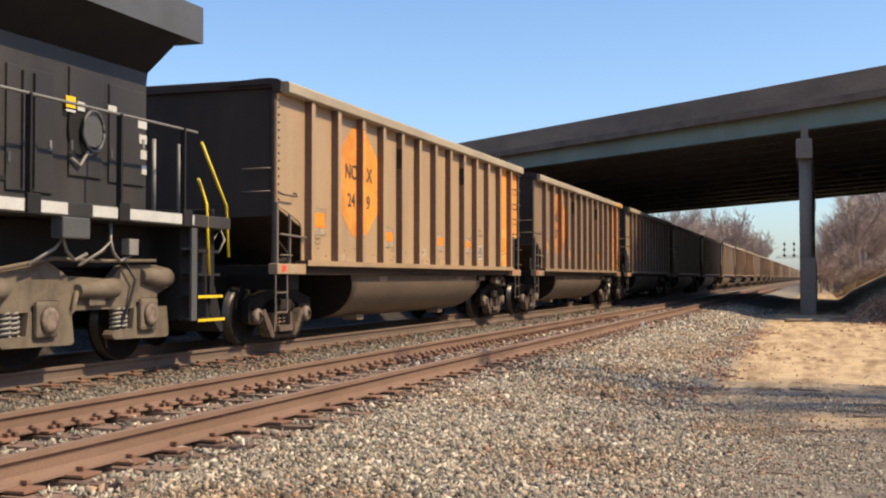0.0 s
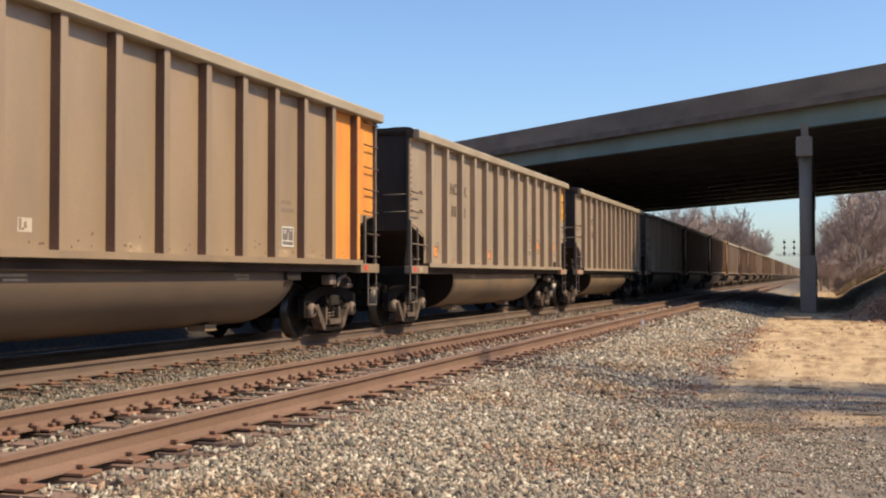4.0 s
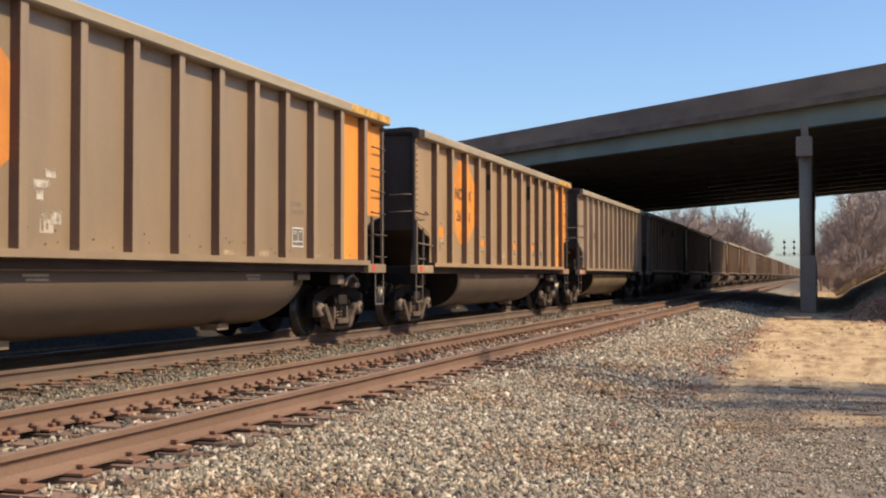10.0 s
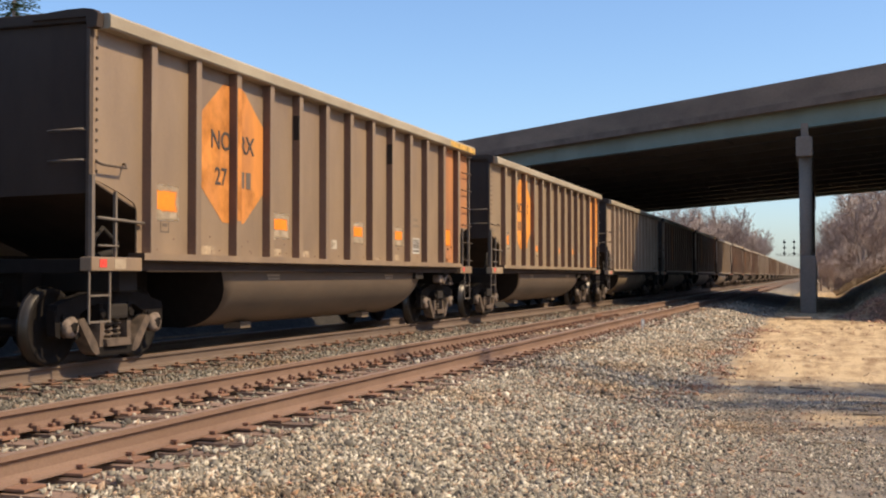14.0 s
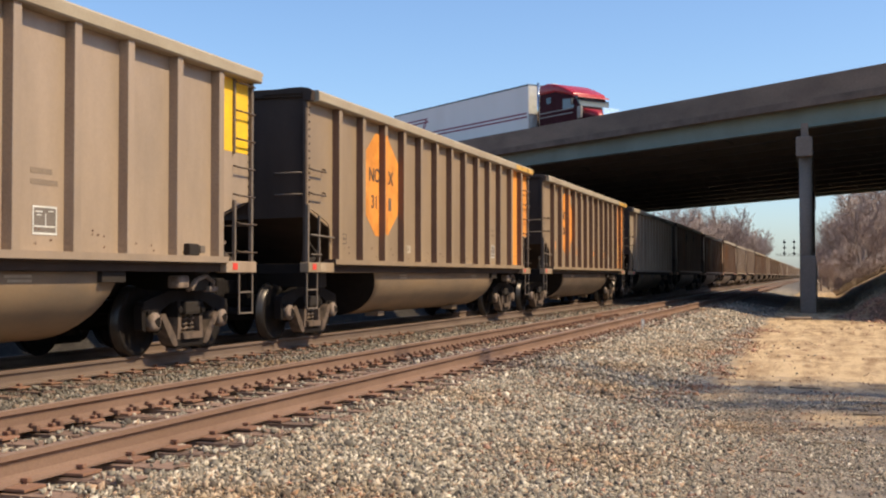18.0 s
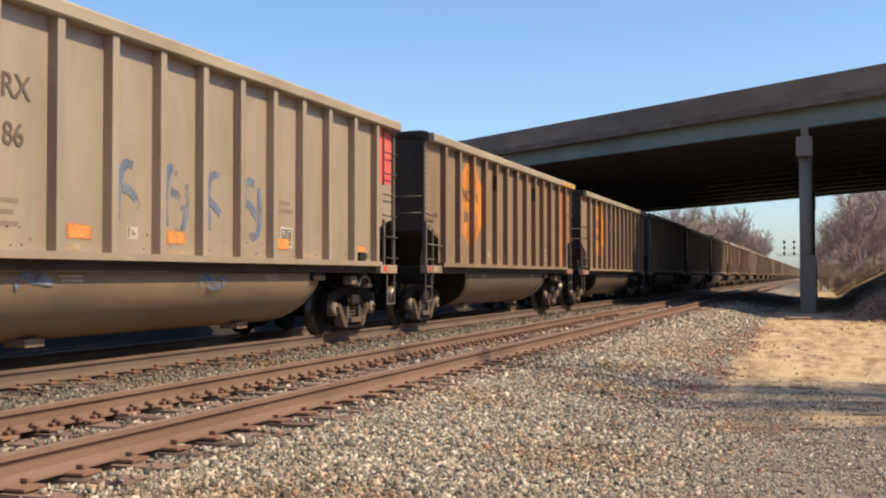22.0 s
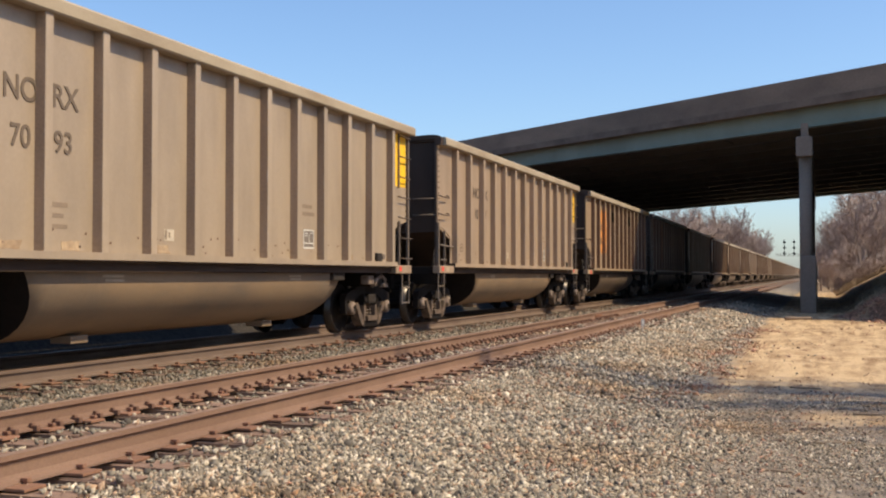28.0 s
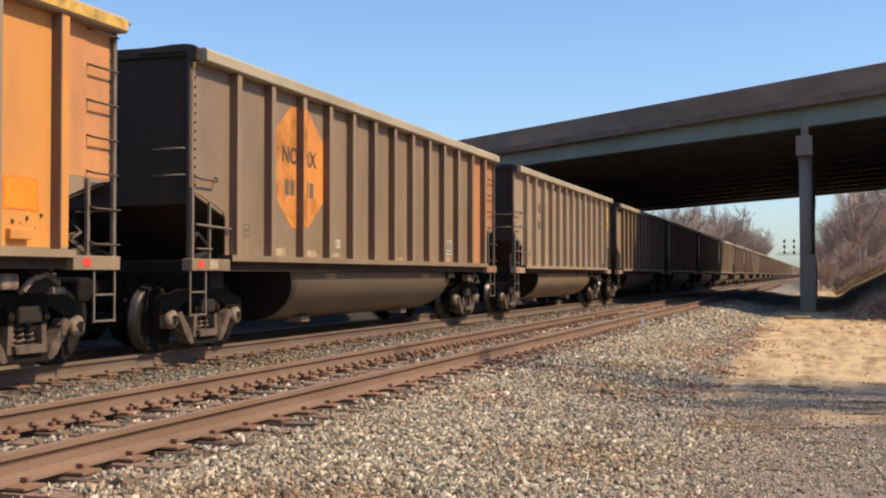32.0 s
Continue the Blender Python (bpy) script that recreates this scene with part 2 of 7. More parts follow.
M["rail_dusted"] = mat("coal_dusted_rail_web", (0.17, 0.117, 0.085), 0.8, stain=3, streak=(1, 0.3, 1), dirt=(0.1, 0.066, 0.048), dirt_amount=0.6, bump=0.1, grain=60)
M["rust"] = mat("dark_rusty_iron", (0.27, 0.14, 0.085), 0.85, stain=8, bump=0.15, obj_random=0.3)
M["anchor"] = mat("dark_rail_anchor_iron", (0.16, 0.085, 0.055), 0.85, stain=8, bump=0.15, obj_random=0.3)
M["tie"] = mat("weathered_tie_timber", (0.26, 0.165, 0.118), 0.9, stain=2.5, streak=(0.35, 4, 2), dirt=(0.11, 0.075, 0.055), dirt_amount=0.75, bump=0.5, grain=35, obj_random=0.45)
M["concrete"] = mat("weathered_concrete", (0.23, 0.186, 0.148), 0.85, stain=0.5, streak=(1, 1, 0.35), dirt=(0.14, 0.112, 0.09), dirt_amount=0.55, bump=0.15, grain=12)
M["fascia"] = mat("stained_concrete_fascia", (0.25, 0.186, 0.136), 0.85, stain=0.5, streak=(0.5, 1, 1.2), dirt=(0.14, 0.105, 0.082), dirt_amount=0.8, bump=0.15, grain=10)
M["fascia_foot"] = mat("damp_stained_concrete", (0.2, 0.15, 0.112), 0.85, stain=0.7, streak=(0.6, 1, 1), dirt=(0.085, 0.064, 0.05), dirt_amount=0.95, bump=0.15, grain=10)
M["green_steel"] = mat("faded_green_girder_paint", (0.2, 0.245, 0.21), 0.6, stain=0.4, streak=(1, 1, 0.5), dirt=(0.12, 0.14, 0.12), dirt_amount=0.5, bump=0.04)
# deck underside and inner girders, darkened for the shade below the road
M["soffit"] = mat("shaded_deck_concrete", (0.15, 0.148, 0.15), 0.9, stain=0.4, bump=0.1)
M["inner_steel"] = mat("shaded_inner_girder_steel", (0.12, 0.124, 0.126), 0.8, stain=0.6, bump=0.05)
M["asphalt"] = mat("road_asphalt", (0.06, 0.06, 0.058), 0.9, stain=0.6, bump=0.2)
# bark and twigs paled and evened out, haze put into their colour
M["bark"] = mat("grey_brown_bark", (0.33, 0.25, 0.205), 0.9, stain=3, bump=0.3, obj_random=0.25)
M["twig"] = mat("bare_twigs", (0.44, 0.335, 0.28), 0.9, stain=0.6, bump=0.0, island=0.3, obj_random=0.15)
M["needle"] = mat("dark_conifer_needles", (0.045, 0.075, 0.035), 0.8, stain=1, bump=0.0, island=0.6)
M["grass"] = mat("dry_tan_grass", (0.3, 0.215, 0.14), 0.9, stain=0.5, bump=0.0, island=0.7)
M["trailer_white"] = mat("white_trailer_skin", (0.88, 0.83, 0.76), 0.45, stain=0.6, streak=DOWN, dirt=(0.76, 0.71, 0.64), dirt_amount=0.4, bump=0.02, grain_amount=0.03)
M["cab_blue"] = mat("light_blue_cab_paint", (0.3, 0.58, 0.68), 0.3, stain=1.5, bump=0.0, grain_amount=0.03)
M["cab_red"] = mat("dark_red_cab_paint", (0.42, 0.016, 0.024), 0.3, stain=1.5, bump=0.0, grain_amount=0.03)
M["chrome"] = mat("chrome_trim", (0.75, 0.75, 0.75), 0.15, metal=1.0, stain=6, bump=0.0)
M["tyre"] = mat("black_tyre_rubber", (0.03, 0.03, 0.03), 0.85, stain=5, bump=0.05)
M["navy"] = mat("navy_sign_paint", (0.06, 0.06, 0.22), 0.5, stain=5, bump=0.0)
M["maroon"] = mat("maroon_stripe_paint", (0.3, 0.05, 0.08), 0.5, stain=5, bump=0.0)
M["windscreen"] = glass_mat("bright_reflecting_glass", (0.12, 0.14, 0.14), 0.05)
M["dark_glass"] = glass_mat("tinted_glass", (0.02, 0.025, 0.03))
# red cab's sides, darkened as the shaded copy of its roof paint
M["cab_red_shade"] = mat("shaded_red_cab_paint", (0.06, 0.016, 0.02), 0.75, stain=1.5, bump=0.0, grain_amount=0.03, spec=0.1)
M["car_silver"] = mat("silver_car_paint", (0.5, 0.51, 0.52), 0.25, metal=0.6, stain=1, bump=0.0, grain_amount=0.02)
M["signal_black"] = mat("black_signal_housing", (0.025, 0.025, 0.025), 0.6, stain=4, bump=0.02)
M["litter"] = mat("fallen_leaf_litter", (0.38, 0.215, 0.145), 0.9, stain=0.8, bump=0.0, island=0.9)
M["wood_log"] = mat("weathered_grey_log", (0.3, 0.22, 0.15), 0.9, stain=6, bump=0.3)


def stone_mat():
    m = bpy.data.materials.new("crushed_stone")
    m.use_nodes = True
    n, l = m.node_tree.nodes, m.node_tree.links
    b = n["Principled BSDF"]
    b.inputs["Roughness"].default_value = 0.9
    b.inputs["Specular IOR Level"].default_value = 0.2
    g = n.new("ShaderNodeNewGeometry")
    r = n.new("ShaderNodeValToRGB")
    cols = ((0.0, (0.1, 0.086, 0.07)), (0.25, (0.2, 0.176, 0.14)), (0.5, (0.31, 0.273, 0.213)), (0.6, (0.44, 0.29, 0.19)), (0.7, (0.4, 0.35, 0.27)), (0.9, (0.56, 0.475, 0.365)), (1.0, (0.8, 0.7, 0.55)))
    r.color_ramp.elements[0].color = (*cols[0][1], 1)
    r.color_ramp.elements[1].color = (*cols[-1][1], 1)
    for p, c in cols[1:-1]:
        e = r.color_ramp.elements.new(p)
        e.color = (*c, 1)
    l.new(g.outputs["Random Per Island"], r.inputs["Fac"])
    co = n.new("ShaderNodeTexCoord")
    # rusty drift near the rails and brown soil patches further out
    nz = n.new("ShaderNodeTexNoise")
    nz.inputs["Scale"].default_value, nz.inputs["Detail"].default_value = 0.55, 5
    l.new(co.outputs["Object"], nz.inputs["Vector"])
    rp = n.new("ShaderNodeValToRGB")
    rp.color_ramp.elements[0].position, rp.color_ramp.elements[1].position = 0.5, 0.72
    l.new(nz.outputs["Fac"], rp.inputs["Fac"])
    mx = n.new("ShaderNodeMixRGB")
    mx.blend_type = "MULTIPLY"
    mx.inputs["Color2"].default_value = (0.86, 0.66, 0.5, 1)
    l.new(rp.outputs["Color"], mx.inputs["Fac"])
    l.new(r.outputs["Color"], mx.inputs["Color1"])
    n2 = n.new("ShaderNodeTexNoise")
    n2.inputs["Scale"].default_value = 110
    l.new(co.outputs["Object"], n2.inputs["Vector"])
    hs = n.new("ShaderNodeHueSaturation")
    ma = n.new("ShaderNodeMath")
    ma.operation = "MULTIPLY_ADD"
    ma.inputs[1].default_value, ma.inputs[2].default_value = 0.9, 0.55
    l.new(n2.outputs["Fac"], ma.inputs[0])
    l.new(ma.outputs[0], hs.inputs["Value"])
    l.new(mx.outputs["Color"], hs.inputs["Color"])
    # coal dust towards the cars' track; its near-black also paints the train's shade
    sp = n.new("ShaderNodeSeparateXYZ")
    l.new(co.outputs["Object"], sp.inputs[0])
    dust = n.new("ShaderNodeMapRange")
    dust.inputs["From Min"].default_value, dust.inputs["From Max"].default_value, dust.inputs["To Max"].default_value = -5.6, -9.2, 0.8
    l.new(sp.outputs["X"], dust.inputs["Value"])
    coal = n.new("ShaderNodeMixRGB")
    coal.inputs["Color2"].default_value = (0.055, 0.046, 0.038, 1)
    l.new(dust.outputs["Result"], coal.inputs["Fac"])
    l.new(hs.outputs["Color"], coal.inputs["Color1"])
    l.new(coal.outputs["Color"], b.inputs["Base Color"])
    return m


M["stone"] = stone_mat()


def ground_mat():
    """Gravel bed, tan dirt beside it, dry grass on the banks: mixed by a vertex layer and noise."""
    m = bpy.data.materials.new("ground_surface")
    m.use_nodes = True
    n, l = m.node_tree.nodes, m.node_tree.links
    b = n["Principled BSDF"]
    b.inputs["Roughness"].default_value = 0.95
    b.inputs["Specular IOR Level"].default_value = 0.15
    co = n.new("ShaderNodeTexCoord")

    def noise_at(scale, detail=6.0, rough=0.6, stretch=(1, 1, 1)):
        mp = n.new("ShaderNodeMapping")
        mp.inputs["Scale"].default_value = stretch
        l.new(co.outputs["Object"], mp.inputs["Vector"])
        t = n.new("ShaderNodeTexNoise")
        t.inputs["Scale"].default_value, t.inputs["Detail"].default_value, t.inputs["Roughness"].default_value = scale, detail, rough
        l.new(mp.outputs["Vector"], t.inputs["Vector"])
        return t.outputs["Fac"]

    def two(fac, c0, c1, p0=0.35, p1=0.65):
        r = n.new("ShaderNodeValToRGB")
        r.color_ramp.elements[0].position, r.color_ramp.elements[1].position = p0, p1
        r.color_ramp.elements[0].color, r.color_ramp.elements[1].color = (*c0, 1), (*c1, 1)
        l.new(fac, r.inputs["Fac"])
        return r.outputs["Color"]

    def blend(fac, a, c):
        x = n.new("ShaderNodeMixRGB")
        l.new(fac, x.inputs["Fac"])
        l.new(a, x.inputs["Color1"])
        l.new(c, x.inputs["Color2"])
        return x.outputs["Color"]

    vor = n.new("ShaderNodeTexVoronoi")
    vor.inputs["Scale"].default_value = 14.0
    l.new(co.outputs["Object"], vor.inputs["Vector"])
    gv = n.new("ShaderNodeSeparateColor")
    l.new(vor.outputs["Color"], gv.inputs["Color"])
    gravel = two(gv.outputs[0], (0.11, 0.094, 0.077), (0.38, 0.325, 0.26), 0.1, 0.95)
    dirt = blend(two(noise_at(0.55, 9, 0.75, (0.5, 1.3, 1)), (0, 0, 0), (1, 1, 1), 0.44, 0.6), two(noise_at(2.4, 9, 0.72, (1.2, 0.14, 1)), (0.25, 0.155, 0.085), (0.6, 0.43, 0.25), 0.4, 0.55), two(noise_at(3.5, 10, 0.75, (0.8, 0.3, 1)), (0.34, 0.22, 0.12), (0.64, 0.47, 0.285), 0.38, 0.6))
    grit = two(noise_at(9, 9, 0.8, (0.9, 0.7, 1)), (0.09, 0.072, 0.056), (0.4, 0.325, 0.25), 0.36, 0.62)
    grass = two(noise_at(4.5, 10, 0.8), (0.07, 0.04, 0.026), (0.25, 0.15, 0.092), 0.36, 0.62)
    att = n.new("ShaderNodeAttribute")
    att.attribute_name = "cover"
    sp = n.new("ShaderNodeSeparateColor")
    l.new(att.outputs["Color"], sp.inputs["Color"])

    def ragged(fac, noise_fac, sharp=3.0):
        a = n.new("ShaderNodeMath")
        a.operation = "ADD"
        l.new(fac, a.inputs[0])
        l.new(noise_fac, a.inputs[1])
        c = n.new("ShaderNodeMath")
        c.operation = "MULTIPLY_ADD"
        c.inputs[1].default_value, c.inputs[2].default_value = sharp, -sharp + 0.5
        c.use_clamp = True
        l.new(a.outputs[0], c.inputs[0])
        return c.outputs[0]

    base = blend(ragged(sp.outputs[0], noise_at(1.3, 8, 0.7)), gravel, dirt)
    base = blend(ragged(sp.outputs[1], noise_at(0.8, 8, 0.7, (0.6, 1.8, 1))), base, grit)
    base = blend(ragged(sp.outputs[2], noise_at(0.7, 7, 0.7)), base, grass)
    # shade under and behind the train, put into the ground colour
    train_shade = n.new("ShaderNodeMixRGB")
    train_shade.inputs["Color2"].default_value = (0.022, 0.018, 0.015, 1)
    l.new(att.outputs["Alpha"], train_shade.inputs["Fac"])
    l.new(base, train_shade.inputs["Color1"])
    l.new(train_shade.outputs["Color"], b.inputs["Base Color"])
    bp = n.new("ShaderNodeBump")
    bp.inputs["Strength"].default_value, bp.inputs["Distance"].default_value = 0.6, 0.03
    l.new(noise_at(18, 6, 0.7), bp.inputs["Height"])
    l.new(bp.outputs["Normal"], b.inputs["Normal"])
    return m


M["ground"] = ground_mat()


# ---- mesh helpers ----
def box(bm, x0, x1, y0, y1, z0, z1, bevel=0.0):
    v = [bm.verts.new(p) for p in ((x0, y0, z0), (x1, y0, z0), (x1, y1, z0), (x0, y1, z0), (x0, y0, z1), (x1, y0, z1), (x1, y1, z1), (x0, y1, z1))]
    fs = [bm.faces.new([v[i] for i in q]) for q in ((0, 3, 2, 1), (4, 5, 6, 7), (0, 1, 5, 4), (1, 2, 6, 5), (2, 3, 7, 6), (3, 0, 4, 7))]
    if bevel:
        edges = list({e for f in fs for e in f.edges})
        bmesh.ops.bevel(bm, geom=edges, offset=bevel, segments=2, affect="EDGES", profile=0.6)
    return bm


def bar(bm, p0, p1, w, h, up=(0, 0, 1)):
    """A straight square bar from p0 to p1, w wide and h high."""
    p0, p1, up = Vector(p0), Vector(p1), Vector(up)
    d = (p1 - p0).normalized()
    if abs(d.dot(up)) > 0.98:
        up = Vector((1, 0, 0))
    s = d.cross(up).normalized()
    u = s.cross(d)
    ring = [[bm.verts.new(p + s * a * w / 2 + u * b * h / 2) for a, b in ((-1, -1), (1, -1), (1, 1), (-1, 1))] for p in (p0, p1)]
    for i in range(4):
        j = (i + 1) % 4
        bm.faces.new((ring[0][i], ring[0][j], ring[1][j], ring[1][i]))
    bm.faces.new(ring[0][::-1])
    bm.faces.new(ring[1])
    return bm


def tube(bm, pts, r, seg=8):
    """A round rod along the points."""
    pts = [Vector(p) for p in pts]
    rings = []
    for i, p in enumerate(pts):
        d = (pts[min(i + 1, len(pts) - 1)] - pts[max(i - 1, 0)]).normalized()
        a = d.cross(Vector((0, 0, 1)) if abs(d.z) < 0.9 else Vector((1, 0, 0))).normalized()
        b = d.cross(a)
        rr = r[i] if isinstance(r, (list, tuple)) else r
        rings.append([bm.verts.new(p + (a * math.cos(k * math.tau / seg) + b * math.sin(k * math.tau / seg)) * rr) for k in range(seg)])
    for i in range(len(rings) - 1):
        for k in range(seg):
            f = bm.faces.new((rings[i][k], rings[i][(k + 1) % seg], rings[i + 1][(k + 1) % seg], rings[i + 1][k]))
            f.smooth = True
    bm.faces.new(rings[0][::-1])
    bm.faces.new(rings[-1])
    return bm


def lathe_x(bm, prof, cx=0, cy=0, cz=0, seg=24, mats=None):
    """Turn a profile of (x, radius) about an axle that lies across."""
    rings = [[bm.verts.new((cx + x, cy + r * math.cos(k * math.tau / seg), cz + r * math.sin(k * math.tau / seg))) for k in range(seg)] for x, r in prof]
    for i in range(len(prof) - 1):
        for k in range(seg):
            f = bm.faces.new((rings[i][k], rings[i + 1][k], rings[i + 1][(k + 1) % seg], rings[i][(k + 1) % seg]))
            f.smooth = True
            if mats:
                f.material_index = mats[i]
    bm.faces.new(rings[0])
    bm.faces.new(rings[-1][::-1])
    return bm


def slab(bm, outline, axis, a, b):
    """A flat plate: an outline of 2D points drawn in the plane across the axis, from a to b along it."""
    def at(p, w):
        return {"x": (w, p[0], p[1]), "y": (p[0], w, p[1]), "z": (p[0], p[1], w)}[axis]
    lo = [bm.verts.new(at(p, a)) for p in outline]
    hi = [bm.verts.new(at(p, b)) for p in outline]
    n = len(outline)
    bm.faces.new(lo)
    bm.faces.new(hi[::-1])
    for i in range(n):
        bm.faces.new((lo[i], hi[i], hi[(i + 1) % n], lo[(i + 1) % n]))
    bmesh.ops.recalc_face_normals(bm, faces=bm.faces[:])
    return bm


def finish(name, bm, *mats):
    me = bpy.data.meshes.new(name)
    bm.to_mesh(me)
    bm.free()
    for m in mats:
        me.materials.append(m)
    return me


def part(name, bm, material, parent, label=""):
    me = bm if isinstance(bm, bpy.types.Mesh) else finish(name, bm, material)
    ob = new(name, me)
    ob.parent = parent
    if label:
        tagged(ob, label)
    return ob


def put(name, me, parent, x=0, y=0, z=0, rz=0.0):
    ob = new(name, me)
    ob.parent = parent
    ob.location = (x, y, z)
    if rz:
        ob.rotation_euler = (0, 0, rz)
    return ob


def B():
    return bmesh.new()


def solid(name, material, x0, x1, y0, y1, z0, z1, parent, bevel=0.0, label=""):
    return part(name, box(B(), x0, x1, y0, y1, z0, z1, bevel), material, parent, label)


def letters(text, size, material, depth=0.003):
    """Lettering as a thin mesh, drawn in the plane x across and y up."""
    cu = bpy.data.curves.new("lettering", "FONT")
    cu.offset = 0.011 * size
    cu.body, cu.size, cu.extrude, cu.align_x, cu.align_y = text, size, depth, "CENTER", "CENTER"
    tmp = bpy.data.objects.new("lettering_source", cu)
    scene.collection.objects.link(tmp)
    me = bpy.data.meshes.new_from_object(tmp.evaluated_get(bpy.context.evaluated_depsgraph_get()))
    bpy.data.objects.remove(tmp)
    me.materials.clear()
    me.materials.append(material)
    return me
# ---- the ground: one sheet out to the horizon ----
NEAR_TRACK, TRAIN_TRACK = -5.42, -9.51
BRIDGE_DIR = Vector((math.cos(radians(-39.3)), math.sin(radians(-39.3)), 0))
BRIDGE_OUT = Vector((-BRIDGE_DIR.y, BRIDGE_DIR.x, 0))      # from the near edge towards the far edge
BRIDGE_P = Vector((-0.40, 50.4, 0))                        # near edge of the deck over the pier line
BRIDGE_WIDTH, FLARE = 31.9, 0.148                       # width over the pier line; the deck widens to the left


def smooth(a, b, x):
    t = min(max((x - a) / (b - a), 0.0), 1.0)
    return t * t * (3 - 2 * t)


def ground_height(x, y):
    bed = -0.252
    # shoulder of the bed down to the dirt track
    # last term adds an unseen bank, to keep the ground behind the train dark
    z = bed - 0.248 * smooth(-3.9, -1.9, x) + 1.35 * smooth(11.7, 13.6, -x)
    # banks that carry the road up to the bridge on both sides, and a low bank along the line beyond it
    w = (x - BRIDGE_P.x) * BRIDGE_OUT.x + (y - BRIDGE_P.y) * BRIDGE_OUT.y
    side = 8.35 - 0.5 * max(0.0, -w - 0.5, w - 36.0)
    toe = 0.7 + 0.36 * max(0.0, 44.0 - y) + 0.01 * max(0.0, y - 60)
    rise = 0.0
    if x > toe:
        run = (x - toe) * 0.52 * smooth(0.0, 1.2, x - toe)
        rise = min(run, max(side, min(3.3, 3.3 * smooth(40, 48, y)) * (1 - smooth(400, 700, y))), 8.35)
    if x < -23.0:
        rise = max(rise, min((-23.0 - x) * 0.55, side, 8.35))
    z = max(z, rise - 0.5) if rise > 0 else z
    if x > toe and rise < 0.5:
        z = max(z, -0.5 + rise)
    z += 0.05 * (noise.noise((x * 0.35, y * 0.35, 0)) + 0.5 * noise.noise((x * 1.1, y * 1.1, 4))) * smooth(-3.2, -1.5, x)
    return z


def steps(*spans):
    out = []
    for a, b, n in spans:
        out += [a + (b - a) * i / n for i in range(n)]
    return out + [spans[-1][1]]


def build_ground():
    xs = steps((-3000, -300, 6), (-300, -60, 10), (-60, -14, 24), (-14, -4.2, 14), (-4.2, 6, 52), (6, 40, 34), (40, 300, 12), (300, 3000, 6))
    ys = steps((-3000, -300, 6), (-300, -20, 12), (-20, 4, 12), (4, 34, 90), (34, 110, 110), (110, 400, 60), (400, 3000, 14))
    verts = [(x, y, ground_height(x, y)) for y in ys for x in xs]
    nx = len(xs)
    faces = [(j * nx + i, j * nx + i + 1, (j + 1) * nx + i + 1, (j + 1) * nx + i) for j in range(len(ys) - 1) for i in range(nx - 1)]
    me = bpy.data.meshes.new("ground")
    me.from_pydata(verts, [], faces)
    me.polygons.foreach_set("use_smooth", [True] * len(faces))
    cover = me.color_attributes.new("cover", "FLOAT_COLOR", "POINT")
    col = np.zeros((len(verts), 4), dtype=np.float32)
    for k, (x, y, z) in enumerate(verts):
        toe = 0.7 + 0.36 * max(0.0, 44.0 - y) + 0.01 * max(0.0, y - 60)
        dirt = smooth(-2.4, -1.2, x - 0.014 * max(0.0, 40 - y)) * 0.95
        grit = smooth(18.5, 15.0, y) * 0.68 * smooth(-2.5, -0.5, x) * (1 - 0.75 * smooth(-0.5, 0.2, x) * math.exp(-((y - 13.4) / 0.6) ** 2))
        grass = max(smooth(toe - 0.4, toe + 0.9, x), smooth(13.5, 17.0, -x)) * 0.95
        train_shade = 0.9 * smooth(8.4, 9.2, -x) * (1 - smooth(15.5, 18.0, -x))      # near-black ground colour for the train's shade, and coal dust
        w = (x - BRIDGE_P.x) * BRIDGE_OUT.x + (y - BRIDGE_P.y) * BRIDGE_OUT.y
        if x > 0:      # bare soil where the deck keeps the rain off
            grass *= 1 - 0.85 * smooth(-6.0, -1.0, w) * (1 - smooth(30.0, 36.0, w))
        col[k] = (dirt, max(grit, 0.12 * smooth(47, 52, y) * (-2 < x < toe)), grass, train_shade)
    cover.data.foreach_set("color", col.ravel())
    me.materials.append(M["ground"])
    return tagged(new("ground", me), "gravel bed, tan dirt track and dry grass banks", "ground", kind="structure")


build_ground()


